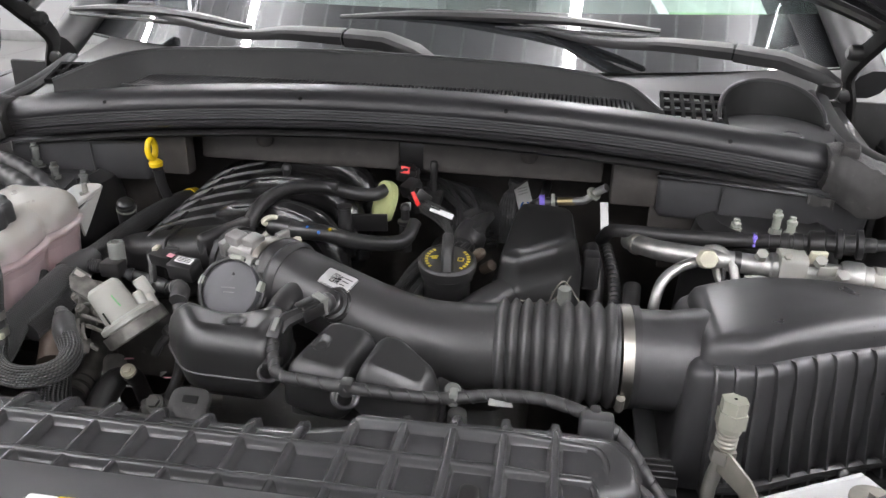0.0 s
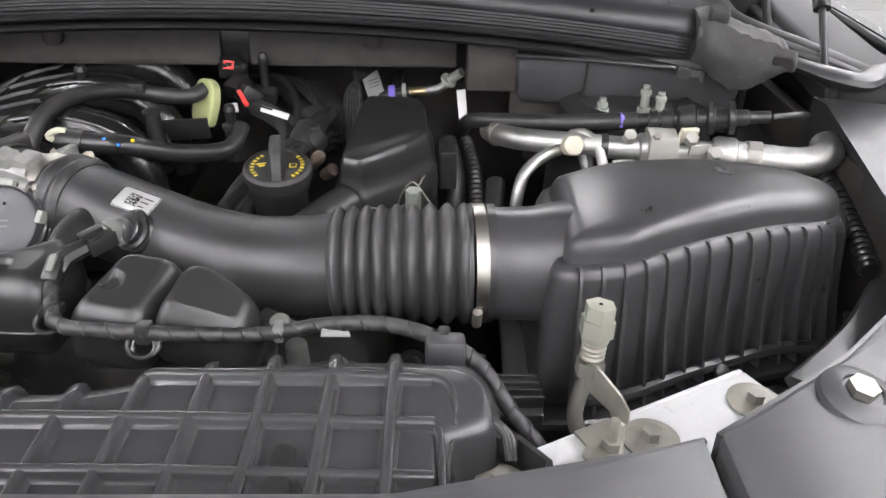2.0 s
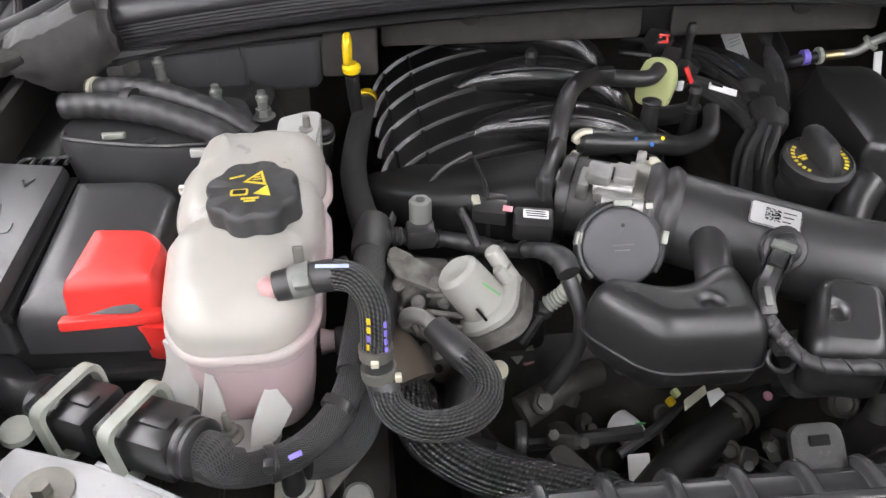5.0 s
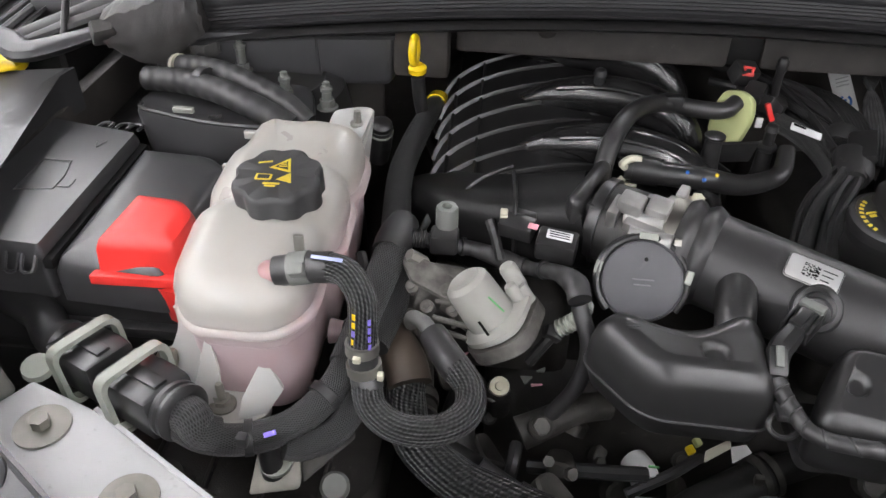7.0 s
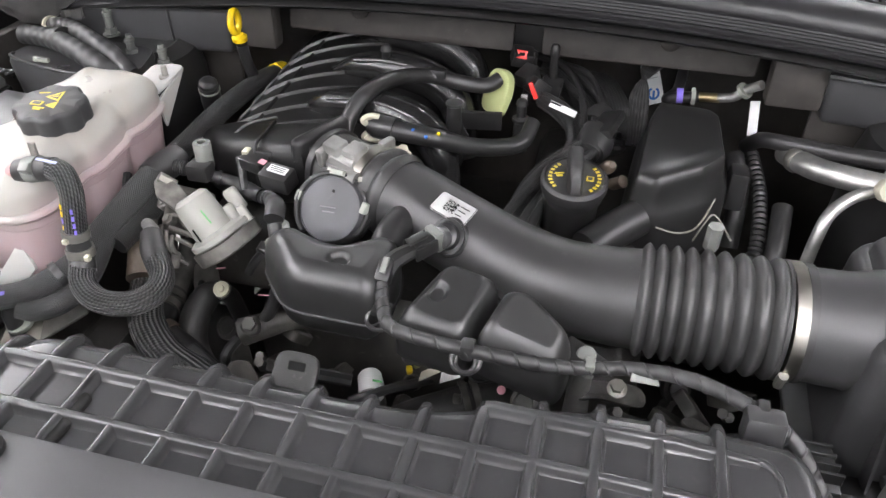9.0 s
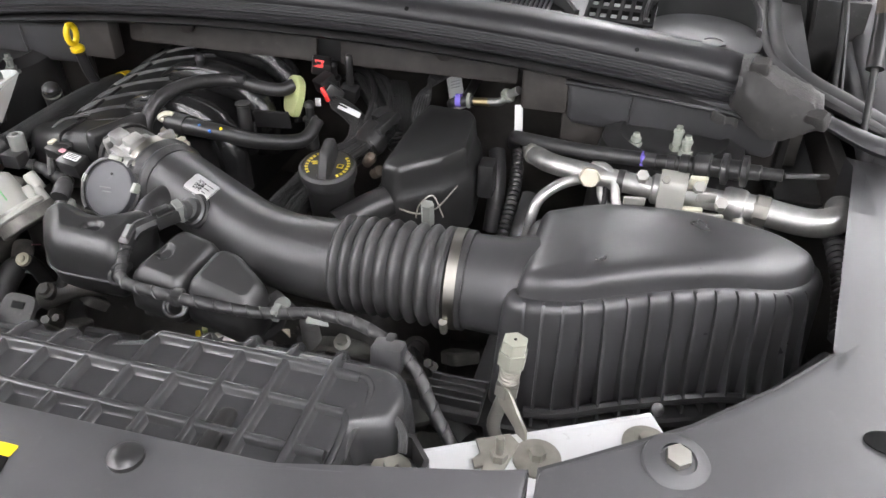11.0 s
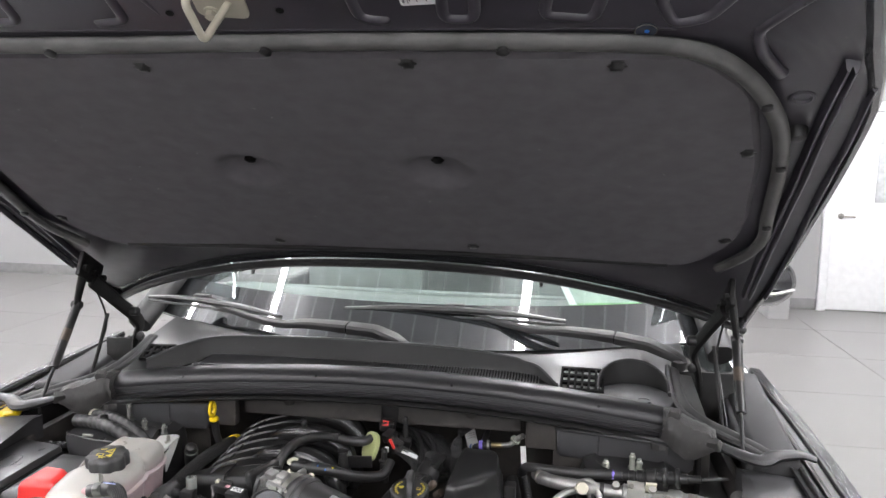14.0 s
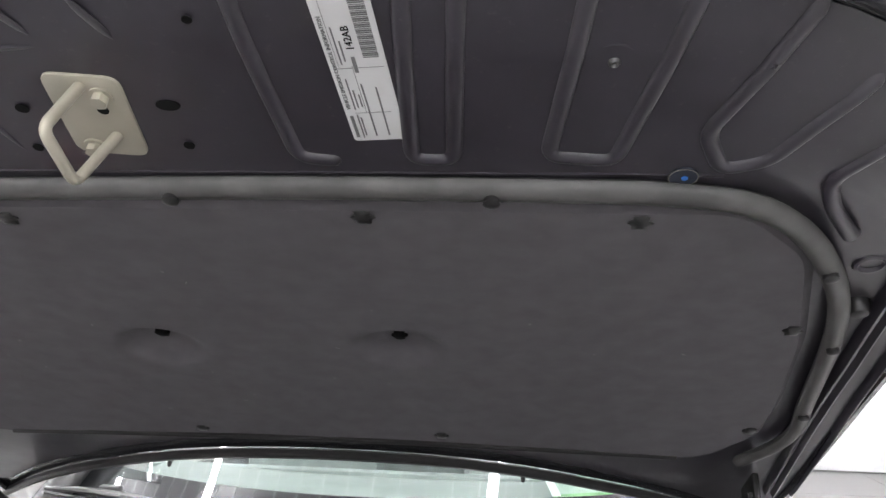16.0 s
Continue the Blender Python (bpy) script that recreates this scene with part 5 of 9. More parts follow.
part("mark", slab([(0.064, 0.192), (0.076, 0.192), (0.076, 0.197), (0.064, 0.198)], 1.0312, 1.0316, 0, 0.0001), LABEL, stk2)

# ---- ribbed radiator cover ----
COVER = mat("charcoal_cover_plastic", (0.032, 0.0316, 0.033), 0.25, var=0.12, bump=0.12, dust=0.12, rvar=0.02)
rc = thing("radiator_cover", "dark grey ribbed plastic radiator cover", "cover", (0, 0.33, 0.95))
cov = [(-0.335, 0.245), (0.292, 0.245), (0.293, 0.325), (0.326, 0.337), (0.329, 0.376), (0.314, 0.407), (0.24, 0.409), (0.17, 0.406), (0.127, 0.398), (0.083, 0.386), (0.043, 0.374), (-0.02, 0.370), (-0.2, 0.373), (-0.278, 0.373), (-0.302, 0.354), (-0.322, 0.31)]
part("shell", dome(cov, [0.004, 0.004, 0.008, 0.010, 0.03, 0.03, 0.03, 0.02, 0.02, 0.02, 0.02, 0.03, 0.04, 0.03, 0.03, 0.02], [(0.90, -0.006), (0.955, -0.004), (0.978, -0.001), (0.988, 0.002), (0.994, 0.006), (0.997, 0.012), (0.998, 0.018)], 4), COVER, rc)


def cov_back(x):
    for (a, b), (c, d) in zip(cov[4:], cov[5:]):
        if c <= x <= a:
            return b + (d - b) * (x - a) / (c - a)
    return 0.3


# rounded rib section with filleted feet
RIB = [(-0.0085, -0.0015), (-0.0062, 0.0003), (-0.0046, 0.0022), (-0.0038, 0.0052), (-0.0030, 0.0066), (-0.0016, 0.0073), (0.0016, 0.0073), (0.0030, 0.0066), (0.0038, 0.0052), (0.0046, 0.0022), (0.0062, 0.0003), (0.0085, -0.0015)]


def ridge(path):
    return strip(RIB, path)


def wrapped_rib(x, line):
    """A rib across the cover at x that follows its section (y, z) over the back edge."""
    q = [Vector((0, y, z)) for y, z in line]
    rows = []
    for i, p in enumerate(q):
        t = (q[min(i + 1, len(q) - 1)] - q[max(i - 1, 0)]).normalized()
        nrm = Vector((0, -t.z, t.y))
        k = 1.0 if i < len(q) - 3 else (0.85, 0.7, 0.4)[i - len(q) + 3]
        rows.append([p + Vector((x + a * (0.55 + 0.45 * k), 0, 0)) + nrm * (b * k) for a, b in RIB])
    return loft(rows)


for k in range(-8, 6):
    x = 0.045 + 0.0422 * k
    yb = cov_back(x)
    part("rib", wrapped_rib(x, [(0.25, 0.998), (0.30, 0.998), (yb - 0.030, 0.998), (yb - 0.020, 0.9976), (yb - 0.011, 0.9962), (yb - 0.004, 0.992), (yb + 0.001, 0.984), (yb + 0.004, 0.970), (yb + 0.006, 0.955)]), COVER, rc)
for y, a, b in ((0.293, -0.315, 0.284), (0.338, -0.297, 0.284), (0.380, 0.088, 0.282)):
    part("rib", ridge([(a, y, 0.9968), (a * 0.97 + b * 0.03, y, 0.9985), (a * 0.3 + b * 0.7, y - 0.0005, 0.9985), (b, y - 0.002, 0.9955)]), COVER, rc)
for x in (0.193, -0.205):
    # dark rounded tongue that runs in under the front panel
    part("tongue", dome([(x - 0.0078, 0.262), (x + 0.0078, 0.262), (x + 0.0078, 0.316), (x - 0.0078, 0.316)], [0.001, 0.001, 0.0075, 0.0075], [(0.994, 0.0), (1.0005, 0.0), (1.0022, 0.0012), (1.0028, 0.003)], 5), DEEP, rc, "dark rounded tongue")
# beads that round the cover's end
for bead_, r_ in (([(0.274, 0.381, 0.9985), (0.287, 0.3795, 0.998), (0.2945, 0.371, 0.9972), (0.297, 0.356, 0.996), (0.2965, 0.338, 0.994)], 0.0032),
                  ([(0.280, 0.338, 0.9985), (0.2865, 0.330, 0.997), (0.2885, 0.305, 0.995), (0.2885, 0.262, 0.995)], 0.0032),
                  ([(0.296, 0.408, 0.976), (0.303, 0.402, 0.987), (0.3095, 0.388, 0.993), (0.3115, 0.366, 0.993), (0.310, 0.342, 0.990)], 0.0030)):
    part("end_bead", tube(bead_, r_, 10, 6), COVER, rc)
coil = thing("coiled_cable", "black taped cable coiled beside the radiator cover", "cable", (0.31, 0.35, 0.97))
for k in range(6):
    o = 0.0022 * (k % 3)
    part("turn", tube([(0.2915 - o, 0.300, 0.974 - 0.003 * (k // 3)), (0.2945 - o, 0.327, 0.988), (0.305 - 0.5 * o, 0.343 + o, 0.992), (0.318, 0.349 + o, 0.990), (0.329 + o, 0.342, 0.985), (0.332 + o, 0.331, 0.972)], 0.0019, 7, 6), (LOOM, RUBBER)[k % 2], coil)
bk = thing("lifting_bracket", "grey plastic bracket with square hole behind the radiator cover", "bracket", (-0.063, 0.385, 0.96))
bn = Vector((0, -0.62, 0.78))
part("plate", joined(flat(0.036, 0.042, (-0.063, 0.376, 0.992), (1, 0, 0), bn, 0.005, 0.011), box((-0.063, 0.372, 0.972), (0.036, 0.008, 0.034), 0.002)), DEEP, bk)
part("hole", flat(0.014, 0.007, Vector((-0.062, 0.3835, 0.9985)) + bn * 0.0052, (1, 0, 0), bn, 0.0006, 0.001), INK_DARK, bk)

# ---- white radiator support with bolts ----
for s in MIR:
    rs = thing("radiator_support", "white painted steel radiator support end", "bracket", (s * 0.46, 0.41, 0.92), "radiator supports")
    if s > 0:
        outline, rim_, bolts_ = [(0.300, 0.337), (0.356, 0.3665), (0.535, 0.4565), (0.548, 0.433), (0.556, 0.420), (0.415, 0.29), (0.300, 0.28)], [(0.300, 0.3365), (0.535, 0.4565), (0.533, 0.4605), (0.298, 0.3405)], ((0.530, 0.418), (0.440, 0.377))
    else:
        outline, rim_, bolts_ = [(0.345, 0.338), (0.405, 0.371), (0.550, 0.456), (0.610, 0.478), (0.640, 0.43), (0.46, 0.315), (0.37, 0.30)], [(0.345, 0.338), (0.405, 0.371), (0.550, 0.456), (0.548, 0.460), (0.403, 0.375), (0.343, 0.342)], ((0.578, 0.434), (0.487, 0.381))
    part("plate", slab(mirror(outline, s), 0.935, 0.945, 0.003, 0.002), PLATE, rs)
    part("apron", slab(mirror(rim_, s), 0.90, 0.944, 0, 0.001), PLATE, rs)
    for x, y in bolts_:
        part("bolt", joined(lathe([(0.021, 0), (0.021, 0.0022), (0.013, 0.0028), (0.009, 0.003)], (s * x, y, 0.945), (0, 0, 1), 28), prism(6, 0.0072, 0.0085, (s * x, y, 0.9475))), ZINC, rs, sharp=20)
    hl = thing("headlight_bracket", "black plastic bracket behind the headlight", "bracket", (s * 0.6, 0.42, 0.85), "headlight brackets")
    part("tray", slab(mirror([(0.40, 0.28), (0.58, 0.40), (0.66, 0.47), (0.60, 0.52), (0.53, 0.47), (0.37, 0.385)], s), 0.86, 0.88, 0.01), BLACK, hl)
    if s > 0:
        part("rail", tube(mirror([(0.57, 0.43, 0.95), (0.64, 0.49, 0.955), (0.70, 0.56, 0.96)], s), 0.014, 8, flat=0.5), GREY, hl)
for sx in MIR:
    ec = thing("cover_end_bolt", "steel bolt in a black plastic cup", "bolt", (sx * 0.327, 0.32, 0.94), "cover end bolts")
    dx, dy = (0.0, 0.0) if sx > 0 else (0.028, 0.012)
    at = lambda pts: mirror([(x + dx, y + dy, *z) for x, y, *z in pts], sx)
    part("bolt", joined(lathe([(0.017, 0), (0.017, 0.003), (0.010, 0.004)], (sx * (0.327 + dx), 0.322 + dy, 0.958), (0, 0, 1), 28), prism(6, 0.0064, 0.0075, (sx * (0.327 + dx), 0.322 + dy, 0.962))), ZINC, ec, sharp=20)
    part("cup_floor", slab(at([(0.285, 0.272), (0.354, 0.272), (0.354, 0.322), (0.340, 0.341), (0.285, 0.341)]), 0.946, 0.957, 0.004), BLACK, ec)
    part("cup", strip([(-0.0022, 0), (0.0022, 0), (0.0022, -0.034), (-0.0022, -0.034)], at([(0.296, 0.345, 0.980), (0.340, 0.344, 0.980), (0.357, 0.323, 0.980), (0.357, 0.282, 0.980)])), BLACK, ec)

# ---- air filter housing ----
ab = thing("air_filter_housing", "satin black plastic air filter housing with ribbed skirt", "air filter", (0.53, 0.57, 0.80))
skirt = [(0.376, 0.500), (0.415, 0.4925), (0.452, 0.4965), (0.51, 0.523), (0.60, 0.564), (0.655, 0.582), (0.692, 0.618), (0.705, 0.672), (0.65, 0.704), (0.55, 0.710), (0.45, 0.698), (0.38, 0.665)]
SR = [0.045, 0.045, 0.05, 0.05, 0.05, 0.04, 0.04, 0.04, 0.03, 0.04, 0.04, 0.02]
warp = lambda x, y: -0.6 * (x - 0.51) ** 2
lid_warp = lambda x, y: warp(x, y) - 0.05 * max(0.0, y - 0.54)
part("lid", dome(skirt, SR, [(1.006, 0.011), (1.0135, 0.0135), (1.019, 0.0155), (1.0255, 0.0165), (1.032, 0.018), (1.0375, 0.0215), (1.0405, 0.027), (1.042, 0.034)], 6, lid_warp), GREY, ab, sharp=60)
part("skirt", dome(skirt, SR, [(0.885, -0.004), (0.93, -0.001), (0.985, 0.002), (1.008, 0.004), (1.0145, 0.007), (1.0175, 0.011), (1.0185, 0.016)], 6, warp), GREY, ab, sharp=60)
part("flange", dome(skirt, SR, [(0.872, -0.024), (0.8735, -0.026), (0.880, -0.026), (0.8825, -0.023)], 4, warp), BLACK, ab)
part("base", dome(skirt, SR, [(0.70, 0.01), (0.855, -0.010), (0.866, -0.016), (0.872, -0.016)], 4, warp), BLACK, ab)
fr = [Vector(p).to_2d() for p in skirt[:8]]
for x in (0.404, 0.422, 0.441, 0.461, 0.480, 0.501, 0.521, 0.543, 0.564, 0.584, 0.605, 0.624, 0.643, 0.661, 0.679):
    k = max(j for j in range(7) if fr[j].x <= x)
    p = fr[k].lerp(fr[k + 1], (x - fr[k].x) / (fr[k + 1].x - fr[k].x))
    t = (fr[min(k + 2, 7)] - fr[k]).normalized() if x > 0.45 else Vector((1, 0.1)).normalized()
    nv = Vector((t.y, -t.x, 0))
    base = Vector((p.x, p.y, warp(p.x, p.y)))
    prof_ = [base - nv * (a + (0.006 if x > 0.64 else 0.003)) + Vector((0, 0, z)) for a, z in ((0.010, 1.0185), (0.0045, 1.0195), (0.0005, 1.0165), (-0.004, 1.000), (-0.011, 0.945), (-0.023, 0.884), (0.012, 0.884))]
    bm = bmesh.new()
    tt = Vector((t.x, t.y, 0)) * 0.0014
    f = [[bm.verts.new(q + sgn * tt) for q in prof_] for sgn in (1, -1)]
    bm.faces.new(f[0])
    bm.faces.new(f[1][::-1])
    m_ = len(prof_)
    for j in range(m_):
        bm.faces.new((f[0][j], f[0][(j + 1) % m_], f[1][(j + 1) % m_], f[1][j]))
    part("rib", bm, GREY, ab)
part("skirt_bead", tube([Vector((q.x, q.y - 0.014, 0.898 + warp(q.x, q.y))) for q in fr[1:6]], 0.006, 8, 5), BLACK, ab)
part("outlet_neck", tube([(0.338, 0.567, 0.978), (0.37, 0.567, 0.978), (0.40, 0.572, 0.975)], [0.051, 0.052, 0.058], 32, 3), GREY, ab)
part("front_step", box((0.35, 0.47, 0.90), (0.05, 0.05, 0.012), 0.003), BLACK, ab)
for k in range(4):
    part("step_rib", box((0.345, 0.455 + 0.014 * k, 0.912 - 0.004 * k), (0.06, 0.003, 0.012), 0.0005, seg=1), BLACK, ab)
for x, y in ((0.545, 0.515), (0.70, 0.60)):
    part("screw", joined(lathe([(0.007, 0), (0.007, 0.004), (0.004, 0.005)], (x, y, 0.895), (0.2, -0.6, 0.7), 12)), BLACK, ab)

# ---- intake hose ----
ih = thing("intake_hose", "black plastic intake hose with rubber bellows and clamps", "intake hose", (0.1, 0.6, 0.92))
part("duct", tube([(-0.092, 0.668, 0.990), (-0.05, 0.65, 0.986), (0.01, 0.622, 0.978), (0.07, 0.592, 0.973), (0.12, 0.575, 0.971), (0.165, 0.568, 0.973), (0.20, 0.567, 0.975)], [0.042, 0.043, 0.043, 0.043, 0.044, 0.046, 0.047], 36, 6), DUCT, ih)
part("collar", ribbed([(-0.088, 0.6665, 0.990), (-0.058, 0.653, 0.988)], (0.043, 0.043), (0.048, 0.047), 2, 36), RUBBER, ih)
part("bellows", ribbed([(0.192, 0.567, 0.975), (0.25, 0.566, 0.977), (0.318, 0.566, 0.978)], (0.0455, 0.0485), (0.053, 0.0555), 9, 44, 10), BELLOW, ih, "ribbed black rubber bellows")
for a, b, r in (((0.3175, 0.5665, 0.978), (0.3285, 0.567, 0.978), 0.0545), ((-0.100, 0.672, 0.991), (-0.089, 0.667, 0.990), 0.0440)):
    part("hose_clamp", tube([a, b], r, 40, 1), BAND, ih, "bright steel hose clamp")
part("clamp_screw", tube([(0.321, 0.518, 0.945), (0.321, 0.512, 0.962)], 0.0045, 8), STEEL, ih)
part("edge_band", tube([(0.3295, 0.567, 0.978), (0.337, 0.567, 0.978)], 0.0538, 40, 1), RUBBER, ih)
part("edge_band", tube([(0.3135, 0.5665, 0.978), (0.3170, 0.5665, 0.978)], 0.0542, 40, 1), RUBBER, ih)
# label wrapped on the duct
da, db = Vector((-0.02, 0.6345, 0.9822)), Vector((0.07, 0.592, 0.973))
dax_ = (db - da).normalized()
side = dax_.cross(Vector((0, 0, 1))).normalized()
upv = side.cross(dax_)


def on_duct(s_, a, r=0.0438):
    """A place on the duct: s_ metres along, a metres round it from the top towards the front."""
    th = a / r
    return da + dax_ * s_ + side * (r * math.sin(th)) + upv * (r * math.cos(th))


cor = rounded([(0.014, 0.004), (0.058, 0.004), (0.058, 0.029), (0.014, 0.029)], 0.004, 5)
mid_ = Vector((0.036, 0.0165))
rows = [[on_duct(*mid_.lerp(q, f), 0.0446) for q in cor] for f in (1.0, 0.75, 0.5, 0.25, 0.05)]
lab = loft(rows, True, False)
bmesh.ops.solidify(lab, geom=lab.faces[:], thickness=0.0005)
part("label", lab, LABEL, ih, "white printed label with square code")
part("label_border", tube([on_duct(*mid_.lerp(q, 0.97), 0.0452) for q in cor + cor[:1]], 0.0003, 5, raw=True), INK_DARK, ih)
random.seed(3)
cells = []
for i in range(13):
    for j in range(13):
        if random.random() < 0.5:
            cells.append(sheet(lambda u, v, i=i, j=j: on_duct(0.027 + 0.0010 * (i + u), 0.010 + 0.0010 * (j + v), 0.0452), [0, 1], [0, 1], 0.0002))
for k in range(3):
    cells.append(sheet(lambda u, v, k=k: on_duct(0.042 + (0.011 - 0.002 * k) * u, 0.011 + 0.005 * k + 0.0010 * v, 0.0452), [0, 0.5, 1], [0, 1], 0.0002))
part("code_mark", joined(*cells), INK_DARK, ih)
# sensor boss and plug
ba = Vector((-0.25, -0.72, 0.62)).normalized()
part("sensor_boss", lathe([(0.0205, -0.02), (0.0205, 0.004), (0.0185, 0.006), (0.0175, 0.006), (0.0175, 0.009), (0.014, 0.010), (0.013, 0.016), (0.010, 0.018)], (0.012, 0.584, 0.998), ba, 32), BLACK, ih)
sn = thing("sensor_plug", "black air temperature sensor plug on the intake hose", "sensor", (-0.01, 0.55, 0.99))
sa, sb_ = Vector((0.004, 0.571, 1.008)), Vector((-0.027, 0.533, 1.003))
sd_ = (sb_ - sa).normalized()
part("collar", lathe([(0.010, 0.0), (0.0115, 0.002), (0.0115, 0.008), (0.009, 0.010)], Vector((0.012, 0.584, 0.998)) + ba * 0.014, (sd_ + ba * 0.4), 20), GREY, sn)
sm_ = turn_to(sd_)


def on_plug(d, sz, bv=0.0015, off=(0, 0)):
    """A block d along the plug's axis."""
    return moved(moved(box((off[0], off[1], 0), sz, bv), sm_), Matrix.Translation(sa + sd_ * d))


part("lock_band", on_plug(0.006, (0.020, 0.021, 0.009)), PIN, sn, "grey locking band")
part("body", on_plug(0.020, (0.015, 0.017, 0.024), 0.003), GLOSSY, sn)
for o in (0.0095, -0.0095):
    part("side_rail", on_plug(0.022, (0.003, 0.014, 0.026), 0.001, (o, 0)), GLOSSY, sn)
part("latch", on_plug(0.026, (0.009, 0.004, 0.020), 0.001, (0, 0.011)), GLOSSY, sn)
part("elbow", tube([sa + sd_ * 0.030, sb_, sb_ + Vector((-0.004, -0.006, -0.003)), sb_ + Vector((-0.006, -0.014, -0.008))], [0.0085, 0.0095, 0.009, 0.008], 8, 4, flat=0.85), GLOSSY, sn)
part("boot", moved(box((0, 0, 0), (0.015, 0.024, 0.014), 0.003), pose(-0.034, 0.519, 0.997, 32, 0, -4)), GLOSSY, sn)
part("clip", moved(box((0, 0, 0), (0.006, 0.016, 0.003), 0.0008), pose(-0.034, 0.517, 1.0055, 32, 0, -4)), PIN, sn)
part("wire", tube([(-0.036, 0.514, 0.993), (-0.035, 0.509, 0.988), (-0.034, 0.506, 0.982)], 0.0062, 10, 3), LOOM, sn)

# ---- resonator chambers ----
rz = thing("intake_resonator", "three satin black plastic resonator chambers under the hose", "resonator", (0, 0.52, 0.90))
L1 = [(0.912, 0.035), (0.918, 0.018), (0.932, 0.006), (0.954, 0.0), (0.960, 0.0), (0.976, 0.001), (0.987, 0.004), (0.995, 0.009), (1.000, 0.015), (1.003, 0.022)]
ch1 = [(-0.175, 0.548), (-0.128, 0.490), (-0.034, 0.488), (-0.026, 0.535), (-0.036, 0.580), (-0.098, 0.553), (-0.15, 0.576)]
R1 = [0.018, 0.022, 0.016, 0.014, 0.022, 0.03, 0.016]
FAN = (0.93, 0.84, 0.74, 0.64, 0.55, 0.48, 0.42, 0.37, 0.33, 0.29, 0.25, 0.21, 0.17, 0.13, 0.09, 0.05, 0.02)
step = lambda v: max(0.0, min(1.0, v)) ** 2 * (3 - 2 * max(0.0, min(1.0, v)))
pit = lambda x, y, cx, cy, r, d: -d * (1 - step((math.hypot(x - cx, y - cy) - r * 0.62) / (r * 0.45)))
neck_up = lambda x, y: 0.009 * step((y - 0.540) / 0.035) * step((x + 0.088) / 0.03)
part("chamber", dome(ch1, R1, L1, 9, lambda x, y: pit(x, y, -0.079, 0.519, 0.0115, 0.0055) + neck_up(x, y), FAN, (-0.079, 0.519)), GLOSSY, rz, sharp=85)
part("mark", joined(*[flat(0.010, 0.0008, (-0.139, 0.536 + 0.003 * k, 1.0032), (1, 0, 0), (0, 0, 1), 0.0003) for k in range(3)]), GREY, rz)
part("seam", dome(ch1, R1, [(0.953, -0.0012), (0.9540, -0.0018), (0.955, -0.0012)], 5), GREY, rz)
ch2 = [(-0.018, 0.472), (0.054, 0.460), (0.076, 0.531), (0.018, 0.543)]
L2 = [(0.935, 0.022), (0.945, 0.008), (0.957, 0), (0.974, 0.0005), (0.985, 0.002), (0.993, 0.0045), (0.999, 0.0085), (1.002, 0.013)]
part("chamber", dome(ch2, 0.016, L2, 10, lambda x, y: 0.36 * (y - 0.512) + pit(x, y, 0.019, 0.503, 0.010, 0.005), FAN, (0.019, 0.503)), GLOSSY, rz, sharp=85)
ch3 = [(0.058, 0.458), (0.138, 0.454), (0.147, 0.492), (0.102, 0.514), (0.078, 0.510)]
part("chamber", dome(ch3, 0.015, L2, 8, lambda x, y: 0.55 * (y - 0.485) - 0.28 * (x - 0.10), FAN), GLOSSY, rz, sharp=85)
part("flange", slab([(-0.01, 0.478), (0.14, 0.474), (0.15, 0.50), (0.14, 0.53), (-0.01, 0.54)], 0.926, 0.937, 0.01), BLACK, rz)
part("inlet_neck", tube([(-0.052, 0.562, 0.976), (-0.050, 0.58, 0.988), (-0.046, 0.602, 0.992), (-0.042, 0.625, 0.990)], [0.016, 0.0165, 0.017, 0.017], 18, 4), BLACK, rz)
part("neck", tube([(0.062, 0.540, 0.955), (0.07, 0.565, 0.955)], 0.020, 16, 2), BLACK, rz)

# ---- wiring along the hose ----
wl = thing("taped_wiring_loom", "grey-black taped wiring loom running across the engine", "wiring loom", (0.15, 0.46, 0.94))
loomp = [(-0.034, 0.508, 0.990), (-0.027, 0.488, 0.983), (-0.012, 0.466, 0.979), (0.035, 0.456, 0.981), (0.09, 0.455, 0.979), (0.13, 0.461, 0.974), (0.161, 0.467, 0.973), (0.198, 0.472, 0.977), (0.245, 0.462, 0.985), (0.288, 0.440, 0.987), (0.318, 0.424, 0.975), (0.34, 0.405, 0.95), (0.37, 0.38, 0.92), (0.39, 0.36, 0.89)]
part("loom", tube(loomp, 0.0062, 12, 8), LOOM, wl)
lp = spline(loomp, 14)
wrap = []
for i_, q in enumerate(lp):
    t_ = (lp[min(i_ + 1, len(lp) - 1)] - lp[max(i_ - 1, 0)]).normalized()
    u_ = t_.cross(Vector((0, 0, 1))).normalized()
    w_ = t_.cross(u_)
    wrap.append(q + 0.0058 * (math.cos(i_ * 1.05) * u_ + math.sin(i_ * 1.05) * w_))
part("tape_edge", tube(wrap, 0.0012, 6, 4), LOOM, wl)
part("wire_tag", moved(slab([(-0.012, -0.004), (0.012, -0.006), (0.009, 0.005), (-0.010, 0.006)], 0, 0.001, 0.001, 0.0003), pose(0.205, 0.466, 0.975, 40, 0, 8)), PIN, wl, "pale paper tag")
part("push_pin", joined(lathe([(0.0085, 0), (0.0088, 0.0015), (0.0075, 0.003), (0.004, 0.0035)], (0.156, 0.489, 0.966), (0, -0.4, 0.9), 20), box((0.160, 0.468, 0.973), (0.0085, 0.014, 0.0145), 0.002)), PIN, wl, "grey push pin")
part("pin_tab", slab([(0.128, 0.476), (0.172, 0.476), (0.176, 0.486), (0.14, 0.512)], 0.963, 0.967, 0.004, 0.001), BLACK, wl)
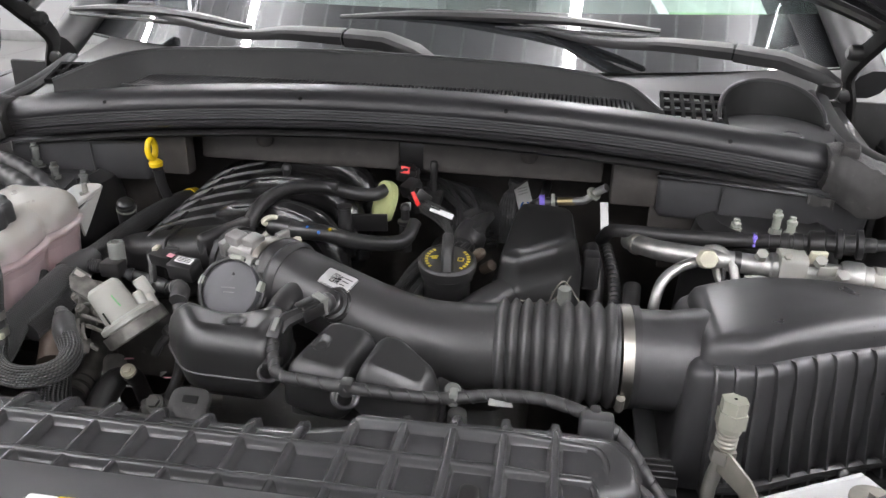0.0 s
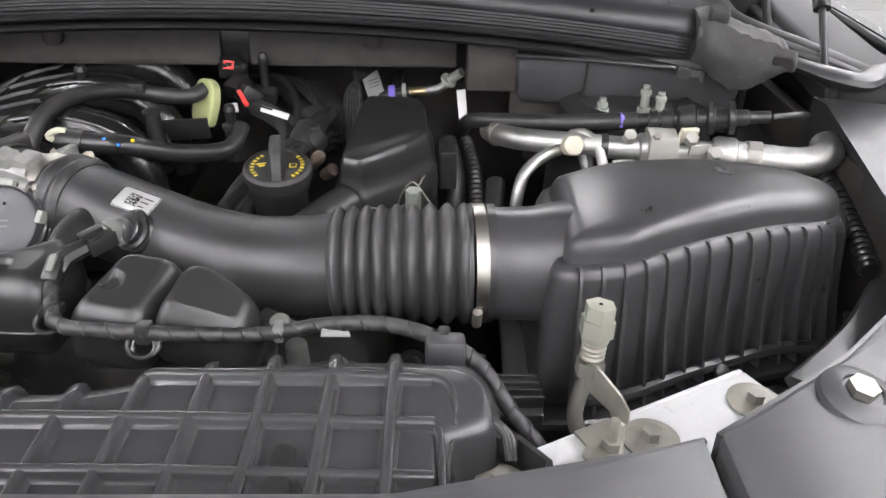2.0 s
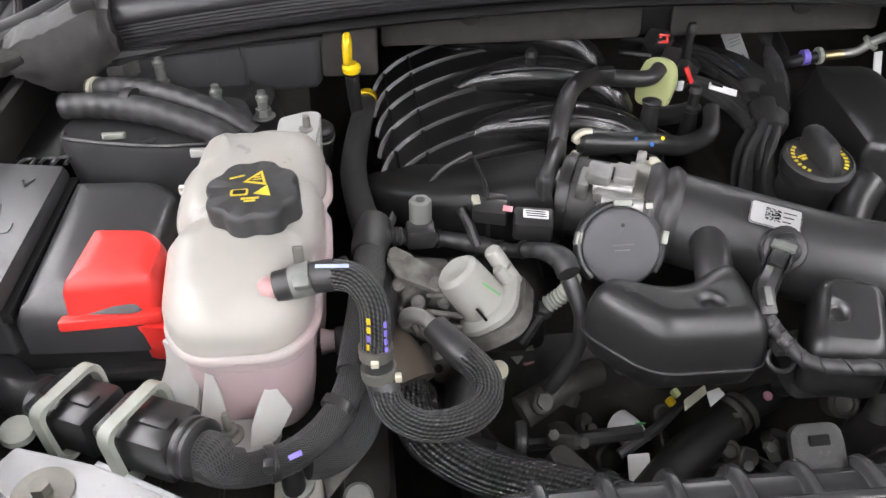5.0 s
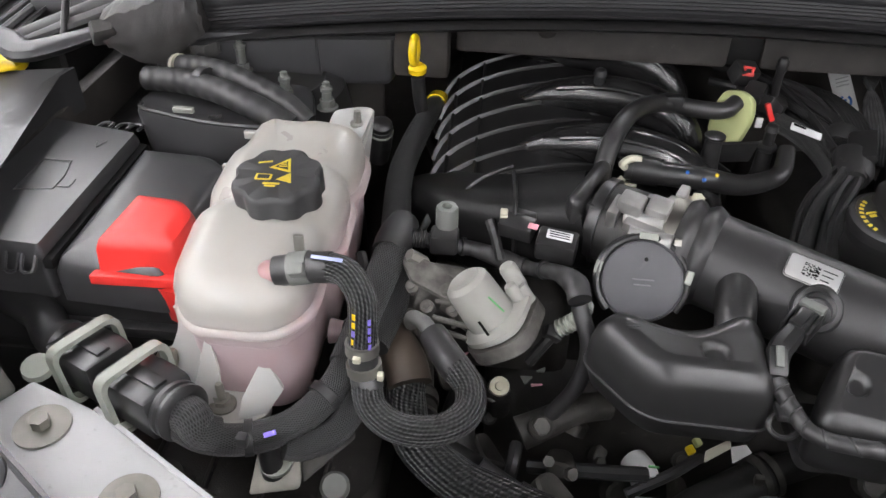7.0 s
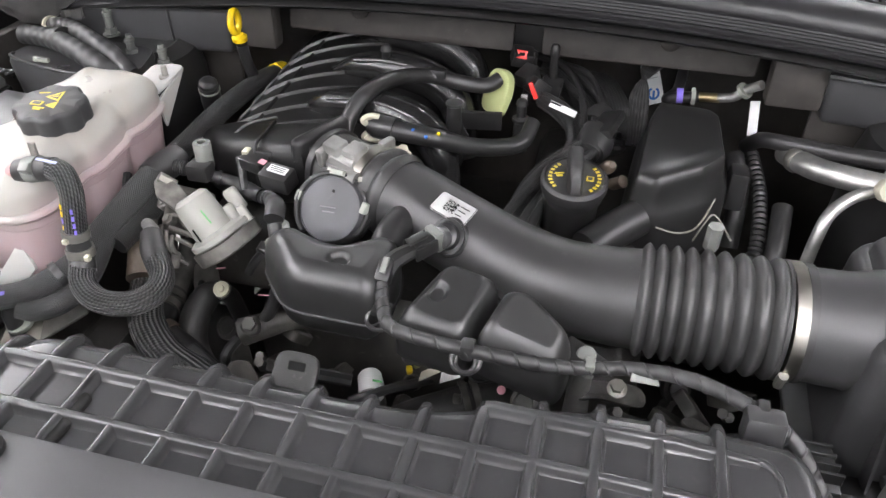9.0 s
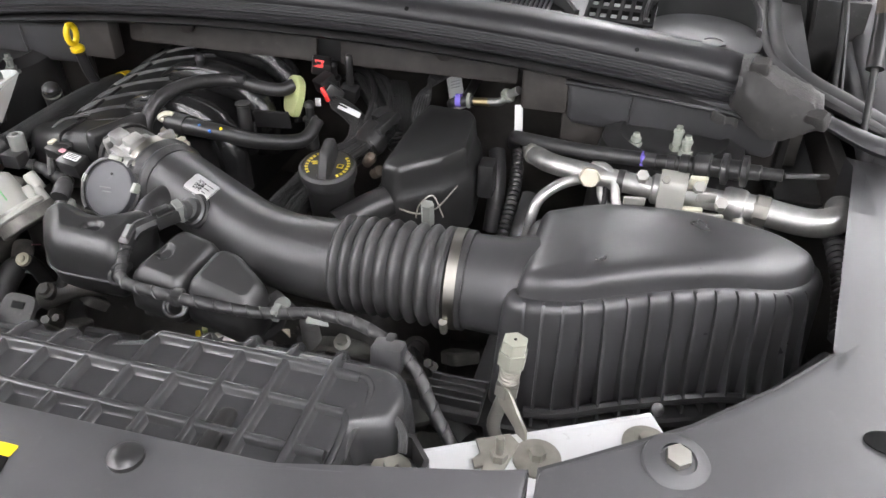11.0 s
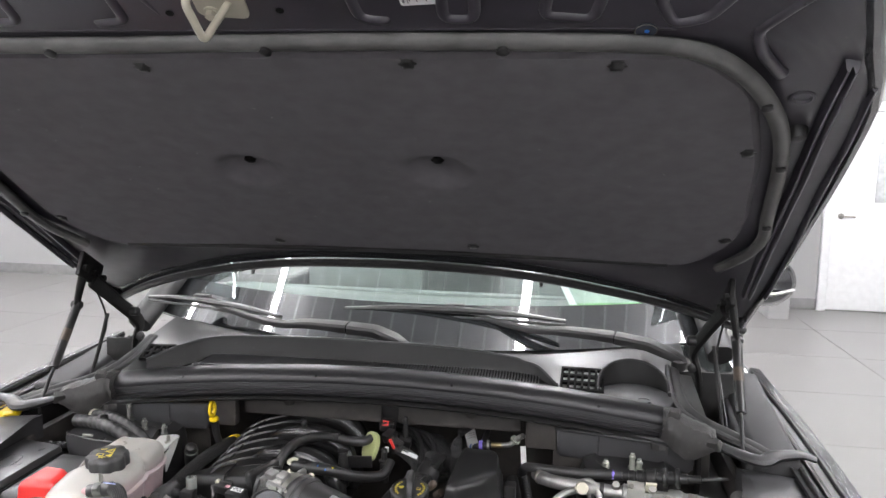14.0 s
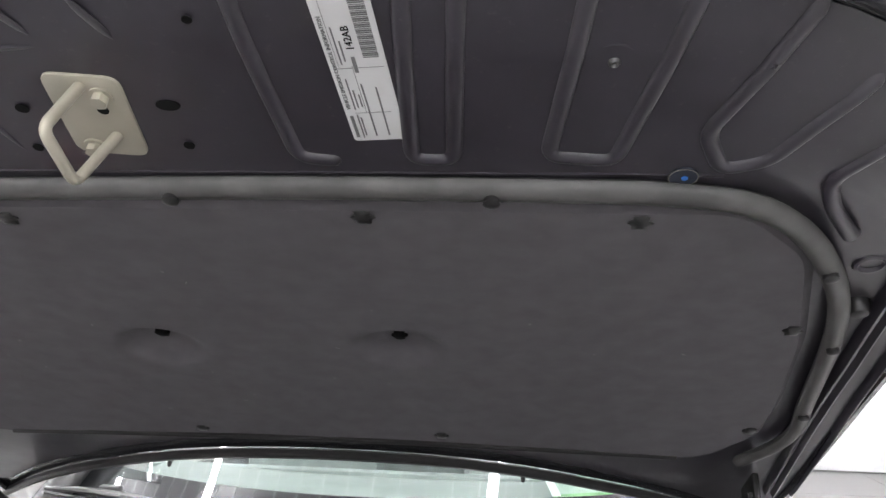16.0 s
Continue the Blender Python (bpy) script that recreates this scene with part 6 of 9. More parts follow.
for k, (rx, ry) in enumerate(((0.0125, 0.008), (0.009, 0.0055))):
    part("clip_ring", tube([(0.058 + rx * math.cos(a), 0.449 + ry * math.sin(a), 0.9735 - 0.002 * k + 0.007 * math.sin(a)) for a in np.linspace(0, 6.28, 18)], 0.0022, 8, raw=True), BLACK, wl)
part("clip", box((0.058, 0.456, 0.980), (0.013, 0.015, 0.016), 0.003), BLACK, wl)
part("clip_ring", tube([(-0.030 + 0.011 * math.cos(a), 0.482 + 0.007 * math.sin(a), 0.970 + 0.006 * math.sin(a)) for a in np.linspace(0, 6.28, 18)], 0.0022, 8, raw=True), BLACK, wl)
part("strap", box((0.291, 0.436, 0.990), (0.010, 0.016, 0.017), 0.003), BLACK, wl)
part("strap", box((-0.028, 0.488, 0.978), (0.018, 0.016, 0.007), 0.002), BLACK, wl)

# ---- throttle body ----
tb = thing("throttle_body", "cast aluminium throttle body with slate motor cover", "throttle body", (-0.13, 0.66, 0.95))
bd0, bd1 = Vector((-0.158, 0.699, 0.992)), Vector((-0.098, 0.671, 0.991))
bdir = (bd1 - bd0).normalized()
part("bore", tube([bd0, bd1], 0.038, 32, 2), mat("dull_throttle_casting", (0.05, 0.049, 0.048), 0.5, 0.5, var=0.3, scale=40, bump=0.4), tb)
part("flange", tube([bd0 + bdir * 0.004, bd0 + bdir * 0.012], 0.0415, 32, 1), BLACK, tb)
for c_, sz, rz_ in (((-0.137, 0.662, 1.024), (0.026, 0.030, 0.024), 0.005), ((-0.116, 0.652, 1.026), (0.020, 0.034, 0.020), 0.005), ((-0.133, 0.637, 1.016), (0.030, 0.026, 0.022), 0.006), ((-0.104, 0.641, 1.012), (0.014, 0.022, 0.02), 0.004)):
    part("housing", moved(box((0, 0, 0), sz, rz_, seg=3), pose(c_[0] + 0.012, c_[1] + 0.015, c_[2] - 0.012, 8, 4, -24)), CAST, tb)
for a, b, r in (((-0.15, 0.648, 1.034), (-0.118, 0.634, 1.036), 0.0075), ((-0.146, 0.632, 1.026), (-0.112, 0.618, 1.028), 0.008), ((-0.128, 0.672, 1.036), (-0.108, 0.663, 1.037), 0.006)):
    up_ = Vector((0.012, 0.015, -0.012))
    part("boss", tube([Vector(a) + up_, Vector(b) + up_], r, 14, 2), CAST, tb)
for c_, sz, bv_ in (((-0.134, 0.664, 1.034), (0.022, 0.020, 0.014), 0.003), ((-0.111, 0.660, 1.031), (0.020, 0.022, 0.018), 0.003), ((-0.122, 0.650, 1.019), (0.036, 0.018, 0.012), 0.003), ((-0.100, 0.655, 1.016), (0.014, 0.016, 0.018), 0.002), ((-0.146, 0.668, 1.022), (0.010, 0.026, 0.020), 0.002)):
    part("housing", moved(box((0, 0, 0), sz, bv_, seg=2), pose(*c_, 10, 4, -24)), CAST, tb)
part("end_flange", tube([bd1 - bdir * 0.006, bd1 + bdir * 0.003], 0.0425, 40, 1), CAST, tb)
part("flange_tab", moved(box((0, 0, 0), (0.009, 0.020, 0.016), 0.002), pose(-0.086, 0.690, 1.028, 0, 0, -24)), CAST, tb)
part("screw", prism(6, 0.005, 0.006, (-0.097, 0.634, 1.017), (0.8, -0.3, 0.2)), STEEL, tb)
dax = Vector((-0.12, -0.80, 0.58)).normalized()
dc = Vector((-0.123, 0.612, 0.990))
SLATE = mat("slate_plastic", (0.058, 0.058, 0.064), 0.5, bump=0.25, dust=0.2)
mc = part("motor_cover", lathe([(0.036, -0.03), (0.036, 0.0), (0.0345, 0.004), (0.0335, 0.0045), (0.033, 0.0035), (0.031, 0.004), (0.006, 0.0045)], dc, dax, 48), SLATE, tb, "slate grey round motor cover")
for k in range(3):
    part("print_bar", flat(0.018 - 0.004 * k, 0.0012, dc + dax * 0.0048 + Vector((0.0, -0.003, 0.004 - 0.006 * k)), (1, 0, 0), dax, 0.0002), mat("faint_print", (0.16, 0.16, 0.17), 0.5), mc)
part("cover_hole", lathe([(0.0018, 0), (0.0018, 0.0004)], dc + dax * 0.0048 + Vector((0.002, 0.011, 0.015)), dax, 10), INK_DARK, mc)
part("cover_band", tube([dc + dax * 0.0 + 0.0385 * (math.cos(a) * Vector((1, 0, 0)) + math.sin(a) * dax.cross(Vector((1, 0, 0)))) for a in np.linspace(-0.7, 3.9, 30)], 0.0028, 8, raw=True), BLACK, tb)
part("cover_band", tube([dc - dax * 0.007 + 0.0395 * (math.cos(a) * Vector((1, 0, 0)) + math.sin(a) * dax.cross(Vector((1, 0, 0)))) for a in np.linspace(-0.7, 3.9, 30)], 0.0028, 8, raw=True), BLACK, tb)
ex_ = Vector((1, 0, 0)) - dax * dax.x
ex_.normalize()
ey_ = dax.cross(ex_) * (1 if dax.cross(ex_).z > 0 else -1)
for a_, w_ in ((1.50, 0.016), (0.15, 0.012), (2.9, 0.012)):
    q = dc + (ex_ * math.cos(a_) + ey_ * math.sin(a_)) * 0.0385
    part("cover_clip", moved(box((0, 0, 0), (w_, 0.006, 0.014), 0.0012), turn_to(dax, q) if a_ == 1.50 else turn_to(dax, q) @ pose(0, 0, 0, 0, 0, 80)), CLIP, tb)
part("bolt", joined(prism(6, 0.0065, 0.008, (-0.070, 0.698, 1.017), (0, -0.3, 1)), lathe([(0.009, 0), (0.009, 0.002), (0.005, 0.003)], (-0.070, 0.698, 1.015), (0, 0, 1), 16)), CREAM, tb)
part("clamp_block", moved(box((0, 0, 0), (0.012, 0.02, 0.008), 0.001), pose(-0.078, 0.690, 1.020, 0, 0, -24)), CREAM, tb)

# ---- intake manifold ----
PLENUM = mat("dull_black_moulding", (0.009, 0.0088, 0.009), 0.40, var=0.2, bump=0.2, dust=0.15, spec=0.25)
im = thing("intake_manifold", "black moulded plastic intake manifold with curved runners", "intake manifold", (-0.17, 0.87, 0.90))


def man(u, y, off=0.0):
    """Arched section of the manifold across the car."""
    a = math.pi * (0.03 + 0.94 * u)
    cx = -0.195 - 0.02 * (y - 0.85)
    return Vector((cx - (0.14 + off) * math.cos(a), y, 0.925 + (0.085 + off) * (math.sin(a) ** 0.5) + 0.05 * (y - 0.85)))


part("plenum", loft([[man(k / 20, y, -0.005) for k in range(21)] + [Vector((-0.06, y, 0.86)), Vector((-0.33, y, 0.86))] for y in np.linspace(0.735, 1.06, 15)]), PLENUM, im)
SHINE = mat("polished_black_plastic", (0.012, 0.0118, 0.012), 0.2, var=0.15, bump=0.05, dust=0.14, rvar=0.06)
for k in range(7):
    # thin curved ribs, each sloping back towards the runners
    y = 0.700 + 0.0445 * k
    fin = []
    for u in np.linspace(0.03, 0.60, 22):
        h = -0.0055 + 0.0050 * min(1.0, (0.625 - u) / 0.10)
        yy = y + 0.085 * (u / 0.6) ** 0.9
        fin.append([man(u, yy + d, o) for d, o in ((-0.0016, -0.0075), (-0.0014, h - 0.0012), (-0.0010, h - 0.0003), (0, h), (0.0010, h - 0.0003), (0.0014, h - 0.0012), (0.0016, -0.0075))])
    part("rib", loft(fin), BLACK, im)
for u in (0.15, 0.27):
    rows = [[man(u - e, y, -0.007 if q else -0.002) for e, q in ((0.0045, 1), (0.0032, 0), (-0.0032, 0), (-0.0045, 1))] for y in np.linspace(0.74, 1.05, 14)]
    part("long_rib", loft(rows), PLENUM, im)
for k in range(3):
    y = 0.795 + k * 0.105
    run = [man(0.40, y + 0.02, -0.016), man(0.50, y + 0.012, 0.000), man(0.60, y + 0.004, 0.010), man(0.70, y - 0.004, 0.016), man(0.80, y - 0.012, 0.018), man(0.92, y - 0.022, 0.014), man(1.0, y - 0.03, 0.012) + Vector((0.004, 0, -0.03))]
    part("runner", tube(run, [0.012, 0.018, 0.0225, 0.024, 0.0235, 0.022, 0.02], 20, 6), SHINE, im)
    part("runner_seam", tube([p + Vector((0, -0.0165, 0.0165)) for p in spline(run[1:6], 6)], 0.0024, 6, raw=True), SHINE, im)
# flat-sided duct to the throttle, with a moulding seam round it
duct_mid = [Vector(p) for p in ((-0.322, 0.800, 0.925), (-0.305, 0.752, 0.948), (-0.268, 0.722, 0.962), (-0.22, 0.709, 0.975), (-0.165, 0.702, 0.988))]
duct_rows = []
for i, q in enumerate(duct_mid):
    d_ = (duct_mid[min(i + 1, 4)] - duct_mid[max(i - 1, 0)]).normalized()
    sd = Vector((-d_.y, d_.x, 0)).normalized()
    up_ = d_.cross(sd) * -1 if d_.cross(sd).z < 0 else d_.cross(sd)
    w_, h_ = (0.034, 0.040, 0.041, 0.040, 0.040)[i], (0.036, 0.042, 0.042, 0.041, 0.040)[i]
    duct_rows.append([q + sd * w_ * math.copysign(abs(math.cos(a)) ** 0.55, math.cos(a)) + up_ * h_ * math.copysign(abs(math.sin(a)) ** 0.55, math.sin(a)) for a in [2 * math.pi * k / 28 for k in range(28)]])
part("front_duct", loft(duct_rows), PLENUM, im)
part("duct_seam", tube([(-0.232, 0.668, 0.945), (-0.234, 0.668, 0.985), (-0.235, 0.676, 1.014), (-0.236, 0.700, 1.0165), (-0.238, 0.735, 1.014)], 0.0022, 8, 6), PLENUM, im)
part("duct_rib", tube([(-0.292, 0.715, 0.992), (-0.268, 0.725, 1.012), (-0.24, 0.745, 1.015)], 0.002, 6, 5), BLACK, im)
part("joint_flange", moved(box((0, 0, 0), (0.016, 0.084, 0.086), 0.010, seg=3), pose(-0.168, 0.704, 0.990, 0, 0, -24)), BLACK, im)
part("flange_ear", moved(box((0, 0, 0), (0.03, 0.026, 0.02), 0.003), pose(-0.160, 0.686, 1.012, 0, 0, -24)), BLACK, im)
for x, y, z in ((-0.151, 0.895, 1.035), (0.035, 0.858, 1.0), (0.03, 0.965, 1.02)):
    part("stud", lathe([(0.010, -0.05), (0.0085, -0.01), (0.011, -0.008), (0.011, -0.004), (0.006, -0.002), (0.006, 0.012), (0.0075, 0.014), (0.006, 0.020), (0.003, 0.022)], (x, y, z), (0, 0, 1), 16), BLACK, im)
part("boss", lathe([(0.013, -0.06), (0.0095, -0.01), (0.0085, 0.010), (0.0105, 0.0115), (0.0105, 0.014), (0.005, 0.015)], (-0.038, 0.803, 1.019), (0, 0, 1), 18), BLACK, im)
for k in range(3):
    part("boss_web", moved(box((0, 0, 0), (0.03, 0.002, 0.03), 0.0004, seg=1), pose(-0.037 + 0.012 * (k - 1), 0.803, 0.985, 0, 0, 60 * k)), BLACK, im)
part("side_bracket", moved(box((0, 0, 0), (0.05, 0.004, 0.03), 0.001), pose(-0.01, 0.83, 1.0, 20, 0, 10)), BLACK, im)
for x, y, z in ((-0.059, 1.069, 1.013), (-0.067, 0.997, 1.016), (-0.067, 0.884, 1.021)):
    part("paint_dab", lathe([(0.006, 0), (0.006, 0.004), (0.003, 0.006)], (x, y, z), (0, -0.3, 1), 12), PINKDAB, im, "pink paint dab on a bolt")

# ---- engine below ----
eng = thing("engine_block", "dark dirty engine block low in the bay", "engine", (0, 0.78, 0.45))
part("block", dome([(-0.25, 0.62), (0.22, 0.62), (0.24, 1.0), (-0.26, 1.0)], 0.04, [(0.42, 0.02), (0.76, 0), (0.81, 0.01), (0.84, 0.04)], 4), DARK, eng)
part("front_cover", dome([(-0.20, 0.47), (0.16, 0.47), (0.18, 0.58), (-0.22, 0.58)], 0.03, [(0.42, 0), (0.67, 0), (0.69, 0.02)], 4), DARK, eng)
for s, x in ((1, 0.13), (-1, -0.24)):
    part("valve_cover", dome([(x - 0.07, 0.64), (x + 0.07, 0.64), (x + 0.08, 1.0), (x - 0.08, 1.0)], 0.02, [(0.84, 0), (0.90, 0.0), (0.92, 0.01), (0.925, 0.02)], 4), DARK, eng)
for i in range(5):
    part("pulley", lathe([(0.035 - 0.003 * (i % 2), 0), (0.035, 0.02), (0.02, 0.024), (0.01, 0.02)], (-0.18 + i * 0.085, 0.45, 0.70 + 0.03 * (i % 3)), (0, -1, 0), 20), DARK, eng)

# ---- coolant reservoir ----
cr = thing("coolant_reservoir", "milky plastic coolant reservoir half full of pink coolant", "coolant tank", (-0.443, 0.62, 0.88))
tank = [(-0.502, 0.525), (-0.48, 0.497), (-0.41, 0.497), (-0.385, 0.525), (-0.386, 0.585), (-0.377, 0.60), (-0.378, 0.65), (-0.385, 0.665), (-0.377, 0.68), (-0.378, 0.725), (-0.39, 0.748), (-0.43, 0.757), (-0.455, 0.75), (-0.475, 0.757), (-0.495, 0.742), (-0.498, 0.70), (-0.506, 0.685), (-0.506, 0.63), (-0.498, 0.61), (-0.507, 0.595)]
tw = lambda x, y: 0.02 * math.sin((y - 0.5) * 5.5) - 0.004
rad = [0.02, 0.02, 0.02, 0.02, 0.008, 0.012, 0.012, 0.006, 0.012, 0.014, 0.012, 0.02, 0.01, 0.015, 0.014, 0.012, 0.012, 0.014, 0.008, 0.012]
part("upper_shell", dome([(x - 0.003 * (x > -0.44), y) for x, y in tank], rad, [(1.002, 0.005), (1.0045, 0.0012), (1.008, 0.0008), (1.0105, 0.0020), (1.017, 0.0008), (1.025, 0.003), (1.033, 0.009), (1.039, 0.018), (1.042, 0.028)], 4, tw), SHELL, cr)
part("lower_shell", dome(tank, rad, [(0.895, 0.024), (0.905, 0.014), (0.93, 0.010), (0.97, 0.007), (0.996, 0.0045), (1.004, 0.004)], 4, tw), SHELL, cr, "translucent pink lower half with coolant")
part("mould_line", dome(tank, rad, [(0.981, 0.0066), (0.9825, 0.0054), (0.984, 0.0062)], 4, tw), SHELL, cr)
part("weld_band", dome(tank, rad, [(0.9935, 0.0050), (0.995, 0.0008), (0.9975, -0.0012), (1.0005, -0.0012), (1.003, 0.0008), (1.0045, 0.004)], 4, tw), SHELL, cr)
# front foot plate, fins rising to the tank wall, and two studs
part("foot_plate", slab([(-0.545, 0.545), (-0.512, 0.506), (-0.475, 0.482), (-0.447, 0.472), (-0.420, 0.487), (-0.43, 0.52), (-0.50, 0.575)], 0.914, 0.920, 0.012, 0.002), TANK, cr)


def gusset(pts, t=0.0022):
    """A flat web through the points, t thick either way."""
    q = [Vector(p) for p in pts]
    nrm = (q[1] - q[0]).cross(q[2] - q[0]).normalized() * t
    return bevelled(loft([[p - nrm for p in q], [p + nrm for p in q]]), 0.0008, 1)


part("web", gusset([(-0.432, 0.507, 0.956), (-0.424, 0.508, 0.957), (-0.413, 0.504, 0.934), (-0.425, 0.490, 0.918), (-0.446, 0.478, 0.916), (-0.443, 0.490, 0.935)]), TANK, cr)
part("web", gusset([(-0.470, 0.509, 0.990), (-0.463, 0.500, 0.955), (-0.461, 0.490, 0.918), (-0.482, 0.492, 0.918), (-0.479, 0.492, 0.948)]), TANK, cr)
part("foot_skirt", sheet(lambda u, v: Vector((-0.503 + 0.020 * u, 0.530 - 0.014 * u, 0.993)).lerp(Vector((-0.528 + 0.038 * u, 0.532 - 0.034 * u, 0.918)), v) + Vector((0.006, 0.008, 0.0)) * math.sin(math.pi * v), [i / 6 for i in range(7)], [i / 6 for i in range(7)], 0.003), TANK, cr)
for px, py in ((-0.513, 0.524), (-0.462, 0.492)):
    part("stud", joined(lathe([(0.011, 0), (0.011, 0.0022), (0.008, 0.004)], (px, py, 0.920), (0, 0, 1), 18), prism(6, 0.0075, 0.006, (px, py, 0.923)), lathe([(0.0035, 0.008), (0.0035, 0.024), (0.0025, 0.026)], (px, py, 0.920), (0, 0, 1), 10)), ZINC, cr)
part("rear_tab", slab([(-0.432, 0.745), (-0.392, 0.738), (-0.386, 0.798), (-0.400, 0.800), (-0.428, 0.792)], 1.026, 1.031, 0.006, 0.002, 4, lambda x, y: 0.30 * max(0, y - 0.765)), TANK, cr)
part("tab_web", gusset([(-0.390, 0.735, 1.020), (-0.388, 0.797, 1.038), (-0.388, 0.770, 1.012), (-0.388, 0.74, 0.985)], 0.0016), TANK, cr)
part("stud", lathe([(0.008, 0), (0.008, 0.003), (0.004, 0.004), (0.0035, 0.016)], (-0.40, 0.775, 1.032), (0, 0, 1), 12), STEEL, cr)
part("port", lathe([(0.0085, -0.004), (0.0105, 0.0), (0.0105, 0.004), (0.010, 0.008), (0.0095, 0.01), (0.0095, 0.03)], (-0.422, 0.529, 1.034), (1, -0.1, 0.25), 20), mat("blush_tank_plastic", (0.42, 0.25, 0.25), 0.34, var=0.08, sss=0.5), cr)
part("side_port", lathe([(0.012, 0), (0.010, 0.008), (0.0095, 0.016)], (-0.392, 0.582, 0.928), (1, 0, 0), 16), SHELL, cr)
part("port_plug", lathe([(0.011, 0.012), (0.0125, 0.014), (0.0125, 0.020), (0.011, 0.022), (0.011, 0.026), (0.013, 0.028), (0.013, 0.040), (0.009, 0.044)], (-0.392, 0.582, 0.928), (1, 0, 0), 18), BLACK, cr, "black plug on the lower port")
for y in (0.735, 0.70):
    part("mould_mark", box((-0.435 - 0.6 * (y - 0.7), y, 1.052), (0.016, 0.004, 0.002), 0.0005, seg=1), TANK, cr)
for y in (0.70, 0.765):
    part("ear", box((-0.502, y - 0.02, 1.03), (0.014, 0.006, 0.008), 0.001), TANK, cr)
ca = Vector((-0.03, -0.10, 1)).normalized()
cp = Vector((-0.434, 0.617, 1.045))
cap = part("cap", lathe([(0.030, 0.0), (0.038, 0.001), (0.0385, 0.02), (0.0375, 0.0235), (0.035, 0.0255), (0.012, 0.026)], cp, ca, 96, 8, 0.10), mat("matt_cap_plastic", (0.036, 0.036, 0.037), 0.5, var=0.1, bump=0.2), cr, "black lobed filler cap with yellow warning print")
topc = cp + ca * 0.0263
for w, h, dx, dy in ((0.012, 0.0018, -0.012, 0.012), (0.014, 0.0022, 0.0, -0.016), (0.009, 0.0022, 0.0, -0.0195)):
    part("print_bar", flat(w, h, topc + Vector((dx, dy, 0.002 if dy > 0 else -0.0005)), (1, 0.25 if dy > 0.01 else 0, 0), ca, 0.0003), PRINT, cap)


def tri_mark(c, r, parent, inner=True):
    part("triangle_mark", moved(joined(loft([[Vector((q * math.cos(a), q * math.sin(a), z)) for a in (math.pi / 2, math.pi / 2 + 2.094, math.pi / 2 + 4.189)] for q, z in ((r, 0), (r, 0.0003))])), turn_to(ca, c)), PRINT, parent)
    if inner:
        part("triangle_inner", moved(joined(loft([[Vector((q * math.cos(a), q * math.sin(a), z)) for a in (math.pi / 2, math.pi / 2 + 2.094, math.pi / 2 + 4.189)] for q, z in ((r * 0.62, 0.0003), (r * 0.62, 0.0005))])), turn_to(ca, c)), BLACK, parent)


tri_mark(topc + Vector((0.004, 0.009, 0.001)), 0.0115, cap)
tri_mark(topc + Vector((0.010, -0.007, -0.0006)), 0.008, cap, False)
part("book_mark", flat(0.014, 0.008, topc + Vector((-0.009, -0.0065, -0.0008)), (1, 0, 0), ca, 0.0003, 0.002), PRINT, cap)
part("book_inner", flat(0.010, 0.005, topc + Vector((-0.009, -0.0065, -0.0004)), (1, 0, 0), ca, 0.0002, 0.001), BLACK, cap)
for k in range(3):
    part("print_bar", flat(0.007 - 0.002 * k, 0.0012, topc + Vector((0.004, 0.0075 + 0.0028 * k, 0.0018 + 0.0003 * k)), (1, 0, 0), ca, 0.0003), PRINT, cap)

# ---- reservoir hose, tee and return hose ----
hs = thing("reservoir_hose", "braided coolant hose from the reservoir with spring clamp", "hose", (-0.36, 0.51, 0.94))
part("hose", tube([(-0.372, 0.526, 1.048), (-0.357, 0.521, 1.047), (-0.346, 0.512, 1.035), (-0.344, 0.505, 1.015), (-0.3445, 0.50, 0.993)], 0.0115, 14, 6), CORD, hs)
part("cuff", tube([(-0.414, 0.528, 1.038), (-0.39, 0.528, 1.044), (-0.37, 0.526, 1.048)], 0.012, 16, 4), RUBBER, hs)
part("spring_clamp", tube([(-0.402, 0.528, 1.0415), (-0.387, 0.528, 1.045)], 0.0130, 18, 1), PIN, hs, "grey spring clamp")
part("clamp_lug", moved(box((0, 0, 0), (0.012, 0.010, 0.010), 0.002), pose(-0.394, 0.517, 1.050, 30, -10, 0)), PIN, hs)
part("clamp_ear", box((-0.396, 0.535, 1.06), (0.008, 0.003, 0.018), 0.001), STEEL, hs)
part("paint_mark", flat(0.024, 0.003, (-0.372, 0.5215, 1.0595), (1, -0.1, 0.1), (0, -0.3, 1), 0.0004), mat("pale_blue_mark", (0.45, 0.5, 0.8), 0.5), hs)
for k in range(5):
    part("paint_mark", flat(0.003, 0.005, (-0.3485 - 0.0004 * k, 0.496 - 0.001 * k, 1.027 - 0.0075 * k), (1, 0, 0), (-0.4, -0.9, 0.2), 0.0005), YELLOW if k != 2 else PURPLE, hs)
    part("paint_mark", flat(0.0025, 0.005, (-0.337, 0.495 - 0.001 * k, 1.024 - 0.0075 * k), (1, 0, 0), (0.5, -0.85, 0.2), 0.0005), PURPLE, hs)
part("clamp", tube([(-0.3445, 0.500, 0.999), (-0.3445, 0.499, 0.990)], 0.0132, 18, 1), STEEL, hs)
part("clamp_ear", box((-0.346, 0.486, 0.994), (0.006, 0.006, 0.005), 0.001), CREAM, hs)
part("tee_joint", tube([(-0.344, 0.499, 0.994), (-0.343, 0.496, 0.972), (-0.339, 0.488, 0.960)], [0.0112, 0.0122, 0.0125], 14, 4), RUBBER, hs)
